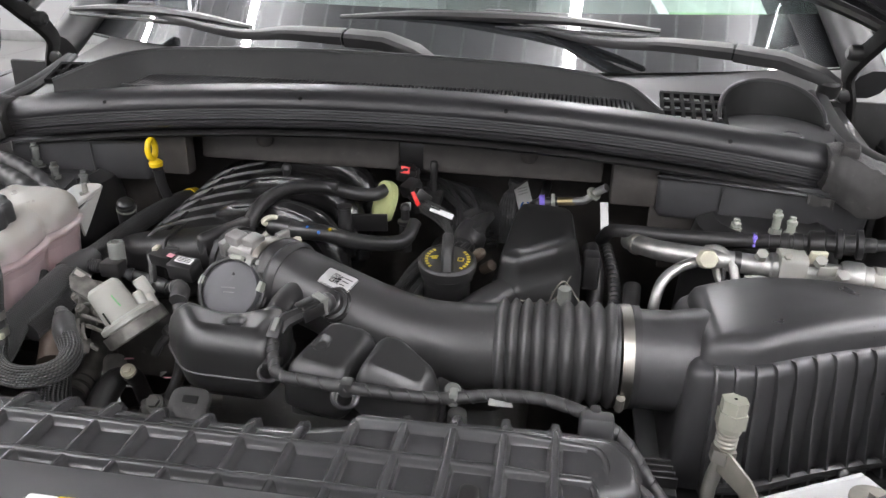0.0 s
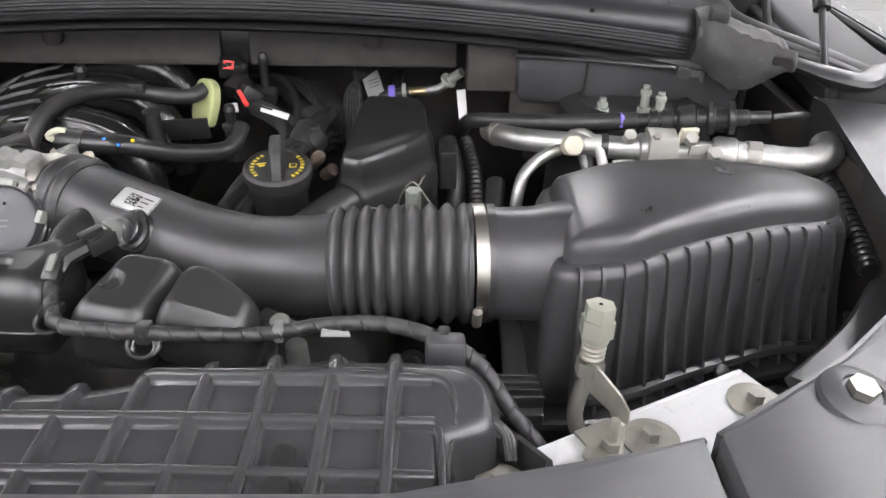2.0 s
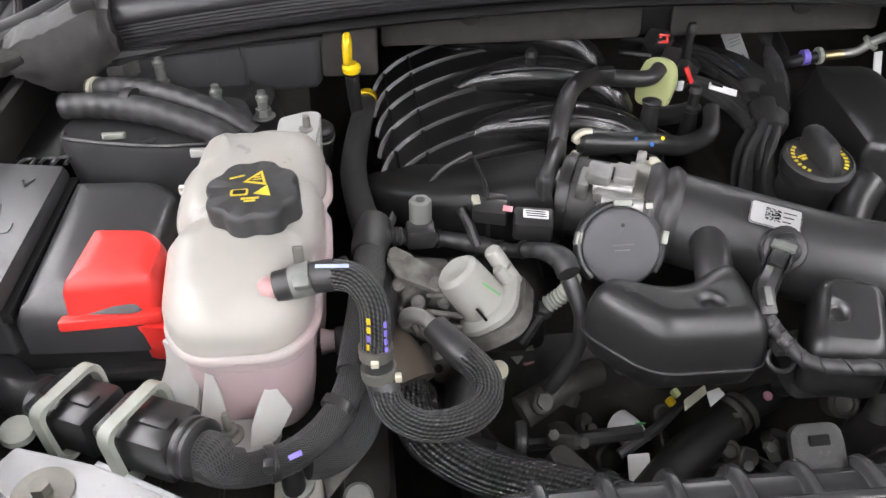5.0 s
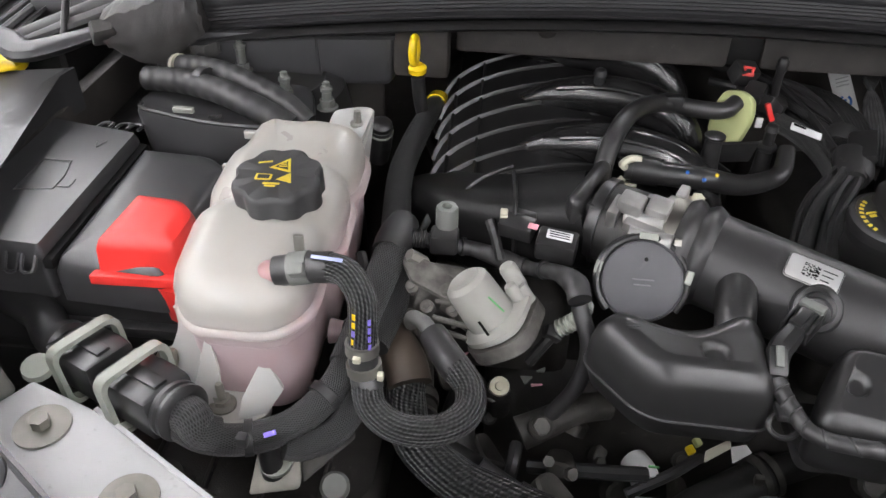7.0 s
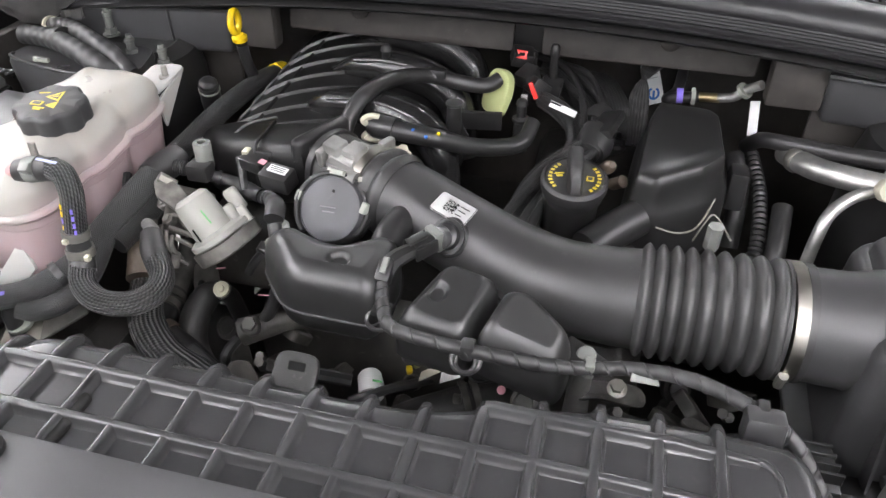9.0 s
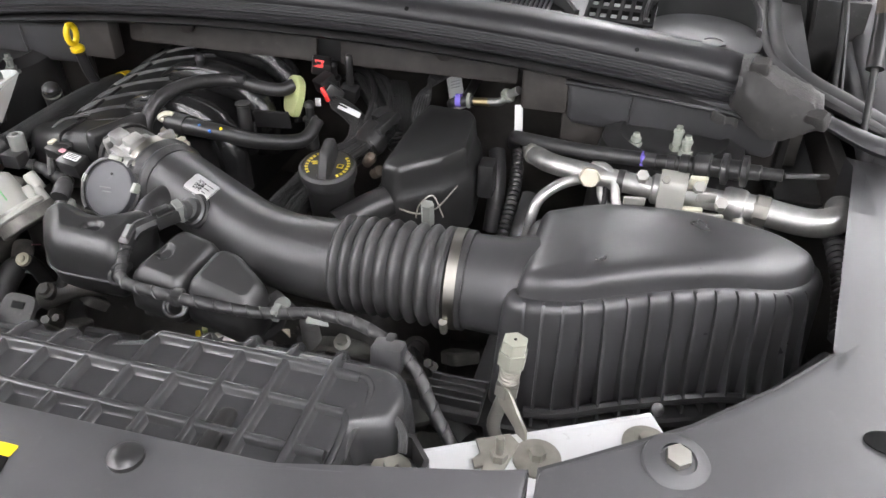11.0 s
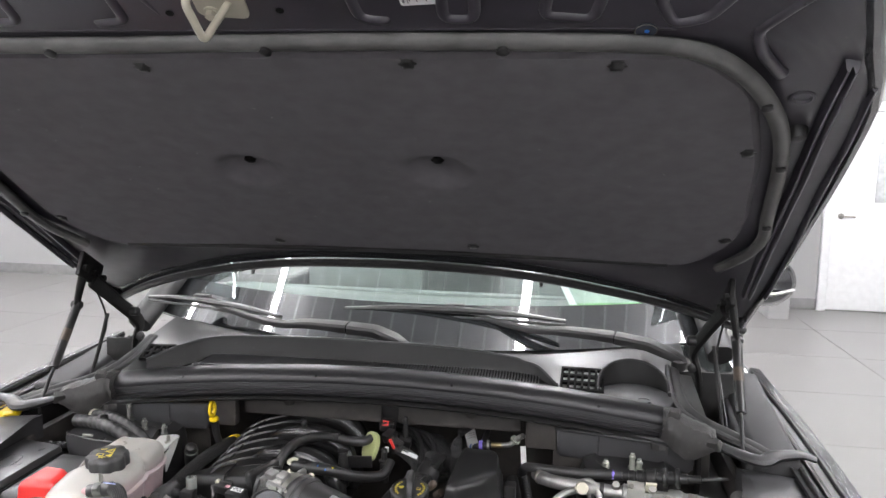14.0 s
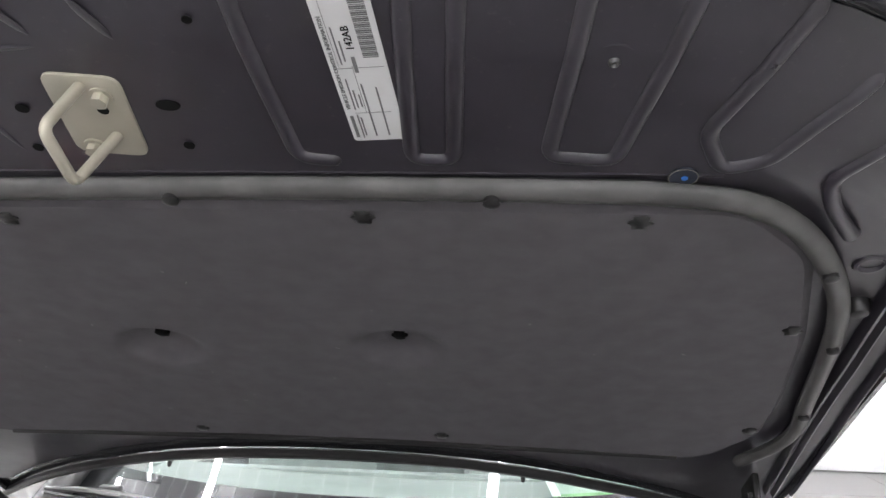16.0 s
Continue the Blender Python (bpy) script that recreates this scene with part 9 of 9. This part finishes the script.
part("clamp_plate", moved(box((0, 0, 0), (0.020, 0.006, 0.018), 0.001), pose(0.563, 0.762, 1.026, 20, 0, 5)), CREAM, ac)
part("clamp_plate", moved(box((0, 0, 0), (0.024, 0.006, 0.016), 0.001), pose(0.562, 0.757, 0.988, 20, 0, 5)), CREAM, ac)
part("clamp_screw", prism(6, 0.005, 0.006, (0.527, 0.758, 1.024), (0, -0.6, 0.8)), STEEL, ac)
part("coupling_tab", box((0.555, 0.765, 1.018), (0.016, 0.004, 0.016), 0.001), STEEL, ac)
part("coupling_tab", box((0.552, 0.757, 0.988), (0.022, 0.016, 0.006), 0.001), STEEL, ac)
part("green_print", flat(0.012, 0.003, (0.532, 0.759, 1.012), (1, 0, 0), (0, -0.85, 0.5), 0.0006), GREEN, ac)
vs = part("service_port", lathe([(0.009, -0.012), (0.009, 0.0), (0.0125, 0.001), (0.0125, 0.012), (0.011, 0.014), (0.003, 0.014)], (0.437, 0.778, 1.006), (0.1, -0.85, 0.35), 24, 6, 0.08), CREAM, ac, "hexagonal cream plastic port cap")
part("port_dot", lathe([(0.0018, 0), (0.0018, 0.0008)], (0.4384, 0.766, 1.0111), (0.1, -0.85, 0.35), 8), INK_DARK, vs)
part("black_tie", tube([(0.472, 0.783, 1.003), (0.480, 0.782, 1.003)], 0.0145, 18, 1), BLACK, ac)
part("down_pipe", tube([(0.432, 0.785, 1.0), (0.405, 0.768, 0.996), (0.384, 0.748, 0.985), (0.376, 0.735, 0.965), (0.373, 0.73, 0.93), (0.371, 0.73, 0.88)], 0.0068, 12, 6), ALLOY, ac)
part("loop_pipe", tube([(0.44, 0.80, 1.01), (0.455, 0.79, 1.015), (0.468, 0.775, 1.005), (0.475, 0.755, 0.985), (0.49, 0.745, 0.98), (0.52, 0.742, 0.98)], 0.006, 10, 6), ALLOY, ac)
part("lower_block", box((0.545, 0.75, 0.982), (0.05, 0.02, 0.014), 0.002), CAST, ac)
part("port_stub", lathe([(0.007, 0), (0.007, 0.012), (0.0085, 0.013), (0.0085, 0.02)], (0.615, 0.755, 0.992), (0.1, -0.5, -0.8), 14), STEEL, ac)
for x, y, z, w, h in ((0.575, 0.755, 1.012, 0.022, 0.014), (0.583, 0.752, 0.985, 0.03, 0.018), (0.495, 0.762, 0.99, 0.026, 0.012)):
    part("bracket_plate", moved(box((0, 0, 0), (w, 0.004, h), 0.001), pose(x, y, z, 15, 0, 8)), PUMP, ac)
for x, y, z in ((0.565, 0.758, 1.02), (0.592, 0.752, 1.005), (0.50, 0.77, 1.018)):
    part("nut", prism(6, 0.0075, 0.009, (x, y, z), (0, -0.6, 0.8)), PUMP, ac)
part("sleeve_nut", tube([(0.63, 0.764, 1.0005), (0.632, 0.7635, 1.0005), (0.646, 0.7615, 1.0), (0.648, 0.761, 1.0)], [0.0165, 0.019, 0.019, 0.0165], 8, 1), STEEL, ac)
part("lower_pipe", tube([(0.452, 0.788, 0.998), (0.458, 0.77, 0.982), (0.475, 0.757, 0.972), (0.50, 0.752, 0.970), (0.53, 0.75, 0.972)], 0.0065, 10, 5), ALLOY, ac)
vh = thing("vapour_hose", "black rubber vapour hose with quick connector", "hose", (0.50, 0.80, 1.02))
part("hose", tube([(0.318, 0.94, 0.955), (0.325, 0.90, 0.985), (0.34, 0.87, 1.0), (0.40, 0.835, 1.012), (0.46, 0.815, 1.02), (0.515, 0.80, 1.028)], 0.0095, 14, 6), RUBBER, vh)
part("violet_clip", box((0.497, 0.803, 1.027), (0.006, 0.016, 0.016), 0.003), PURPLE, vh, "violet plastic clip")
q0, q1 = Vector((0.515, 0.80, 1.028)), Vector((0.655, 0.77, 1.045))
qd = (q1 - q0).normalized()
part("quick_connector", lathe([(0.0085, 0), (0.0085, 0.012), (0.011, 0.013), (0.011, 0.022), (0.0095, 0.023), (0.0095, 0.027), (0.012, 0.028), (0.012, 0.038), (0.0105, 0.039), (0.0105, 0.043), (0.0155, 0.046), (0.0165, 0.056), (0.0165, 0.062), (0.011, 0.064), (0.011, 0.074), (0.0185, 0.076), (0.0185, 0.082), (0.012, 0.084), (0.012, 0.096), (0.0185, 0.098), (0.0185, 0.104), (0.009, 0.106), (0.009, 0.118), (0.007, 0.12), (0.007, 0.142)], q0, qd, 24), GLOSSY, vh)
part("rod_tail", tube([q1, q1 + qd * 0.03 + Vector((0, 0.01, -0.002)), q1 + qd * 0.05 + Vector((0, 0.03, -0.01))], 0.0035, 8, 4), BLACK, vh)
part("thin_tube", tube([(0.45, 0.795, 1.015), (0.46, 0.77, 0.99), (0.455, 0.74, 0.96), (0.45, 0.72, 0.92)], 0.0035, 8, 5), RUBBER, vh)
part("conduit", ribbed([(0.325, 0.93, 0.95), (0.335, 0.86, 0.93), (0.335, 0.80, 0.90), (0.325, 0.76, 0.86)], (0.007, 0.007), (0.0095, 0.0095), 26, 10, 5), BLACK, vh)
part("conduit", ribbed([(0.715, 0.80, 0.99), (0.725, 0.74, 0.975), (0.728, 0.68, 0.955), (0.72, 0.62, 0.94)], (0.009, 0.009), (0.012, 0.012), 22, 10, 5), BLACK, vh)
part("hose", tube([(0.36, 0.84, 0.93), (0.355, 0.79, 0.90), (0.35, 0.76, 0.85)], 0.012, 12, 5), RUBBER, vh)
part("hose", tube([(0.30, 0.90, 0.96), (0.31, 0.86, 0.93), (0.31, 0.83, 0.87)], 0.012, 12, 5), RUBBER, vh)

# ---- service valve at the front ----
sv = thing("service_valve", "capped service valve on a bent metal bracket", "valve", (0.405, 0.40, 0.94))
va = Vector((0.06, 0.10, 1)).normalized()
vp0 = Vector((0.403, 0.430, 0.976))
part("cap", joined(prism(6, 0.0118, 0.012, vp0 + va * 0.036, va, 0.0015), prism(6, 0.0135, 0.0135, vp0 + va * 0.023, va, 0.0015), lathe([(0.0105, 0.018), (0.0115, 0.024)], vp0, va, 20)), mat("sage_plastic_cap", (0.19, 0.19, 0.16), 0.5, var=0.2), sv, "sage green hexagonal cap")
part("cap_dot", lathe([(0.0015, 0), (0.0015, 0.0006)], vp0 + va * 0.0482, va, 8), INK_DARK, sv)
part("thread", ribbed([vp0 + va * 0.002, vp0 + va * 0.022], (0.0085, 0.0085), (0.0098, 0.0098), 5, 20, 6), ZINC, sv)
part("hex", prism(6, 0.0115, 0.012, vp0 - va * 0.012, va), STEEL, sv)
part("stem", tube([vp0 - va * 0.01, vp0 - va * 0.03 + Vector((-0.004, 0, 0)), vp0 - va * 0.05 + Vector((-0.006, -0.004, 0)), vp0 - va * 0.075 + Vector((0.004, -0.005, 0))], 0.0065, 12, 4), STEEL, sv)
# bent plate: an upright cheek from the hexagon, and the foot folded from it
cheek = [Vector(p) for p in [(0.399, 0.423, 0.979), (0.405, 0.421, 0.978), (0.420, 0.398, 0.969), (0.427, 0.394, 0.957), (0.428, 0.393, 0.942), (0.418, 0.404, 0.942), (0.416, 0.405, 0.948), (0.398, 0.422, 0.958)]]
part("bracket", bevelled(loft([[p + d_ for p in cheek] for d_ in (Vector((0.0008, 0.0010, 0)), Vector((-0.0008, -0.0010, 0)))]), 0.0006, 1), ZINC, sv, "bent zinc plated bracket")
part("bracket_foot", slab([(0.414, 0.350), (0.401, 0.344), (0.396, 0.350), (0.398, 0.355), (0.391, 0.351), (0.387, 0.360), (0.392, 0.368), (0.385, 0.382), (0.413, 0.396), (0.423, 0.387)], 0.9468, 0.9492, 0.001, 0.0006), ZINC, sv)
part("foot_bolt", joined(prism(6, 0.0075, 0.008, (0.409, 0.366, 0.949)), lathe([(0.004, 0.006), (0.004, 0.024), (0.003, 0.026)], (0.409, 0.366, 0.949), (0, 0, 1), 12)), ZINC, sv)
tower = thing("hood_rest_block", "small black rubber block behind the radiator cover", "block", (0.30, 0.425, 0.97))
part("block", moved(box((0, 0, 0), (0.03, 0.022, 0.028), 0.004), pose(0.292, 0.425, 0.985, -10, 0, 0)), GREY, tower)

# ---- clutter low in front of the engine ----
rl = random.Random(11)
sunk = lambda bm, p, q: moved(bm, Matrix.Translation(q) @ Matrix.Scale(1.15, 4) @ Matrix.Translation(-Vector(p)))
AT = (0.043, 0.51, 0.872), (0.030, 0.599, 0.777)
AS = (-0.058, 0.525, 0.8615), (-0.084, 0.594, 0.770)
AY = (-0.022, 0.559, 0.860), (-0.036, 0.6085, 0.785)
lc_ = thing("lower_hoses", "dark dusty coolant hoses low before the engine", "hose", (0, 0.5, 0.80))
part("hose", sunk(tube([(-0.05, 0.45, 0.825), (-0.01, 0.478, 0.842), (0.03, 0.50, 0.852), (0.05, 0.512, 0.856)], [0.02, 0.02, 0.0185, 0.018], 16, 6), *AT), DEEP, lc_)
for k in (0.0, 0.011):
    part("clamp", sunk(tube([(0.040 + k, 0.508 + 0.4 * k, 0.855), (0.046 + k, 0.511 + 0.4 * k, 0.856)], 0.0205, 18, 1), *AT), GRIME, lc_)
part("clamp_ear", sunk(box((0.038, 0.494, 0.872), (0.008, 0.006, 0.010), 0.001), *AT), GRIME, lc_)
part("pipe", sunk(tube([(0.052, 0.513, 0.857), (0.085, 0.526, 0.860), (0.115, 0.54, 0.862)], 0.0135, 16, 3), *AT), DEEP, lc_)
part("paint_dab", sunk(lathe([(0.0045, 0), (0.0045, 0.0015), (0.002, 0.002)], (0.078, 0.517, 0.8715), (0, -0.5, 0.86), 12), *AT), PINKDAB, lc_)
part("elbow", sunk(tube([(0.115, 0.54, 0.862), (0.135, 0.55, 0.862), (0.14, 0.56, 0.84), (0.14, 0.565, 0.80)], [0.017, 0.019, 0.018, 0.017], 16, 5), *AT), DEEP, lc_)
part("hose", tube([(0.20, 0.53, 0.84), (0.25, 0.51, 0.85), (0.31, 0.50, 0.85), (0.36, 0.47, 0.84)], 0.015, 12, 5), DEEP, lc_)
part("hose", tube([(-0.16, 0.45, 0.76), (-0.09, 0.46, 0.74), (-0.02, 0.50, 0.73), (0.06, 0.50, 0.76), (0.16, 0.49, 0.81)], 0.016, 12, 6), DEEP, lc_)
sl = part("white_sleeve", sunk(tube([(-0.064, 0.538, 0.846), (-0.058, 0.525, 0.848), (-0.054, 0.513, 0.847)], [0.0130, 0.0135, 0.0132], 20, 4), *AS), LABEL, lc_, "white printed hose sleeve with green stripe")
part("green_mark", sunk(flat(0.010, 0.0022, (-0.050, 0.522, 0.8605), (0.95, 0.1, -0.1), (0.15, -0.2, 1), 0.0008), *AS), GREEN, sl)
hang = part("hanging_tag", flat(0.024, 0.030, (-0.080, 0.560, 0.735), (0.95, 0.2, -0.22), (0.05, -0.72, 0.68), 0.001, 0.002), LABEL, lc_, "white printed paper tag")
part("code_mark", flat(0.010, 0.010, Vector((-0.078, 0.562, 0.735)) + Vector((0.05, -0.72, 0.68)) * 0.001, (0.95, 0.2, -0.22), (0.05, -0.72, 0.68), 0.0008), mat("code_print", (0.08, 0.08, 0.08), 0.5), hang)
part("yellow_clip", sunk(moved(box((0, 0, 0), (0.006, 0.008, 0.008), 0.0015), pose(-0.025, 0.556, 0.858, 20, 0, 30)), *AY), YELLOW, lc_)
part("green_clip", sunk(moved(box((0, 0, 0), (0.006, 0.008, 0.007), 0.0015), pose(-0.019, 0.562, 0.862, 20, 0, 30)), *AY), LIME, lc_)
part("cream_tag", sunk(moved(slab([(-0.014, -0.006), (0.010, 0.006), (0.010, 0.014), (-0.012, 0.004)], 0, 0.001, 0.001, 0.0003), pose(0.0, 0.553, 0.858, 35, -10, 0)), *AY), CREAM, lc_, "cream paper tag")
part("folded_tag", sunk(moved(slab([(-0.006, -0.010), (0.012, 0.004), (0.006, 0.010), (-0.008, 0.004)], 0, 0.001, 0.001, 0.0003), pose(0.016, 0.555, 0.860, 25, 15, 0)), *AY), LABEL, lc_, "white paper tag")
part("black_cap", lathe([(0.013, -0.02), (0.013, 0.004), (0.010, 0.006), (0.009, 0.0)], (0.053, 0.556, 0.856), (0.2, -0.6, 0.75), 18), BLACK, lc_)
part("stub_pipe", tube([(0.155, 0.552, 0.80), (0.155, 0.55, 0.86), (0.155, 0.545, 0.90)], [0.014, 0.0115, 0.0105], 16, 4), CAST, lc_, "dull cast upright pipe")
# coolant outlet beneath the actuator
co = thing("coolant_outlet", "cast outlet pipe with hose clamp and tab", "pipe", (-0.31, 0.59, 0.82))
part("pipe", tube([(-0.322, 0.645, 0.90), (-0.317, 0.625, 0.882), (-0.313, 0.60, 0.868), (-0.310, 0.575, 0.862)], [0.010, 0.0125, 0.013, 0.013], 16, 5), GRIME, co)
tabp = part("tab", moved(slab([(-0.012, 0.022), (0.014, 0.024), (0.022, -0.004), (0.012, -0.022), (-0.006, -0.02)], 0, 0.004, 0.011, 0.001), pose(-0.290, 0.604, 0.866, 25, 8, 20)), GRIME, co)
part("hole", lathe([(0.0042, 0), (0.0042, 0.0008)], (-0.287, 0.597, 0.8675), (-0.1, -0.42, 0.9), 14), INK_DARK, tabp)
for k in (0.0, 0.013):
    part("clamp", tube([(-0.3105, 0.572 - k, 0.862), (-0.3095, 0.564 - k, 0.861)], 0.0185, 20, 1), GRIME, co)
part("clamp_ear", box((-0.322, 0.555, 0.876), (0.010, 0.010, 0.008), 0.001), GRIME, co)
part("hose", tube([(-0.310, 0.578, 0.862), (-0.309, 0.55, 0.859), (-0.303, 0.53, 0.856), (-0.283, 0.522, 0.853), (-0.25, 0.51, 0.846), (-0.21, 0.49, 0.835)], [0.016, 0.016, 0.014, 0.0115, 0.011, 0.011], 16, 6), DEEP, co)
part("copper_ring", tube([(-0.296, 0.526, 0.8555), (-0.286, 0.523, 0.8535)], 0.0145, 16, 1), BRONZE, co)
part("elbow_hose", tube([(-0.258, 0.588, 0.872), (-0.266, 0.572, 0.872), (-0.272, 0.553, 0.858), (-0.270, 0.535, 0.835), (-0.262, 0.53, 0.80)], [0.012, 0.0155, 0.0165, 0.0165, 0.016], 16, 6), DEEP, co)
bk2 = thing("engine_brackets", "dirty cast brackets and bolts on the engine front", "bracket", (-0.1, 0.55, 0.75))
part("bolt", joined(lathe([(0.010, -0.015), (0.0105, 0.0), (0.008, 0.002)], (-0.198, 0.541, 0.872), (0.1, -0.6, 0.8), 20), prism(6, 0.0075, 0.007, (-0.198, 0.541, 0.873), (0.1, -0.6, 0.8))), GRIME, bk2)
part("plug", joined(lathe([(0.0085, -0.015), (0.009, 0.0), (0.0085, 0.002), (0.005, 0.0025)], (-0.237, 0.560, 0.899), (0.1, -0.6, 0.8), 20), lathe([(0.0045, 0.002), (0.004, 0.006), (0.002, 0.0065)], (-0.237, 0.560, 0.899), (0.1, -0.6, 0.8), 14)), mat("dull_brass", (0.26, 0.25, 0.19), 0.5, 0.4, var=0.25), bk2, "dull brass plug")
part("plug_pipe", tube([(-0.237, 0.562, 0.896), (-0.236, 0.575, 0.875), (-0.235, 0.585, 0.84)], 0.010, 12, 3), DEEP, bk2)
part("arm", tube([(-0.215, 0.55, 0.850), (-0.19, 0.56, 0.858), (-0.165, 0.572, 0.864), (-0.135, 0.585, 0.860)], [0.016, 0.0145, 0.0135, 0.0135], 12, 4), GRIME, bk2, "dirty cast arm")
part("arm", tube([(0.155, 0.55, 0.858), (0.175, 0.553, 0.862), (0.20, 0.555, 0.86), (0.215, 0.565, 0.85)], [0.012, 0.011, 0.013, 0.012], 10, 4, flat=0.7), GRIME, bk2)
part("bolt", joined(lathe([(0.010, 0), (0.010, 0.002), (0.007, 0.003)], (0.192, 0.551, 0.870), (0, -0.4, 0.9), 16), prism(6, 0.007, 0.008, (0.192, 0.551, 0.872), (0, -0.4, 0.9))), STEEL, bk2)
for x, y, z, m_ in ((-0.272, 0.618, 0.876, PINKDAB), (-0.203, 0.586, 0.876, PINKDAB), (-0.197, 0.602, 0.880, CLIP), (-0.242, 0.566, 0.872, PIN), (-0.212, 0.592, 0.878, PIN), (0.131, 0.535, 0.884, CREAM)):
    part("tag", moved(slab([(-0.006, -0.005), (0.006, -0.003), (0.002, 0.007)], 0, 0.0015, 0.002, 0.0004), pose(x, y, z, 35, rl.uniform(-20, 20), rl.uniform(0, 360))), m_, bk2)
for k in range(64):
    x, y, z = rl.uniform(-0.30, 0.33), rl.uniform(0.46, 0.62), rl.uniform(0.77, 0.845)
    z -= 0.085 if -0.14 < x < 0.10 else 0
    s_ = rl.uniform(0.010, 0.030)
    kind = k % 4
    if kind == 0:
        bm = lathe([(s_ * 0.7, -s_), (s_ * 0.7, 0), (s_ * 0.5, s_ * 0.15), (s_ * 0.4, s_ * 0.05)], (x, y, z), (rl.uniform(-0.4, 0.4), -0.7, 0.7), 14)
    elif kind == 1:
        d = Vector((rl.uniform(-1, 1), rl.uniform(-0.5, 0.5), rl.uniform(-0.4, 0.4))) * 0.06
        bm = tube([Vector((x, y, z)) - d, Vector((x, y, z)) + Vector((0, -0.01, 0.012)), Vector((x, y, z)) + d], rl.uniform(0.003, 0.008), 8, 5)
    else:
        bm = moved(dome([(-s_, -s_ * 0.6), (s_ * 0.9, -s_ * 0.5), (s_, s_ * 0.4), (-s_ * 0.4, s_ * 0.7)], s_ * 0.35, [(0, 0), (s_ * 0.5, 0), (s_ * 0.6, s_ * 0.1)], 3), pose(x, y, z, rl.uniform(0, 60), rl.uniform(-30, 30), rl.uniform(0, 180)))
    part(("boss", "cable", "casting", "casting")[kind], bm, (DARK, RUBBER, GRIME, GRIME if k % 8 == 3 else DARK)[kind], bk2)
for k in range(24):
    x, y, z = rl.uniform(-0.28, 0.30), rl.uniform(0.48, 0.60), rl.uniform(0.825, 0.865)
    z -= 0.085 if -0.14 < x < 0.10 else 0
    part("bolt", prism(6, 0.0055, 0.008, (x, y, z), (rl.uniform(-0.4, 0.4), -0.6, 0.7)), (GRIME, DARK, GRIME)[k % 3], bk2)
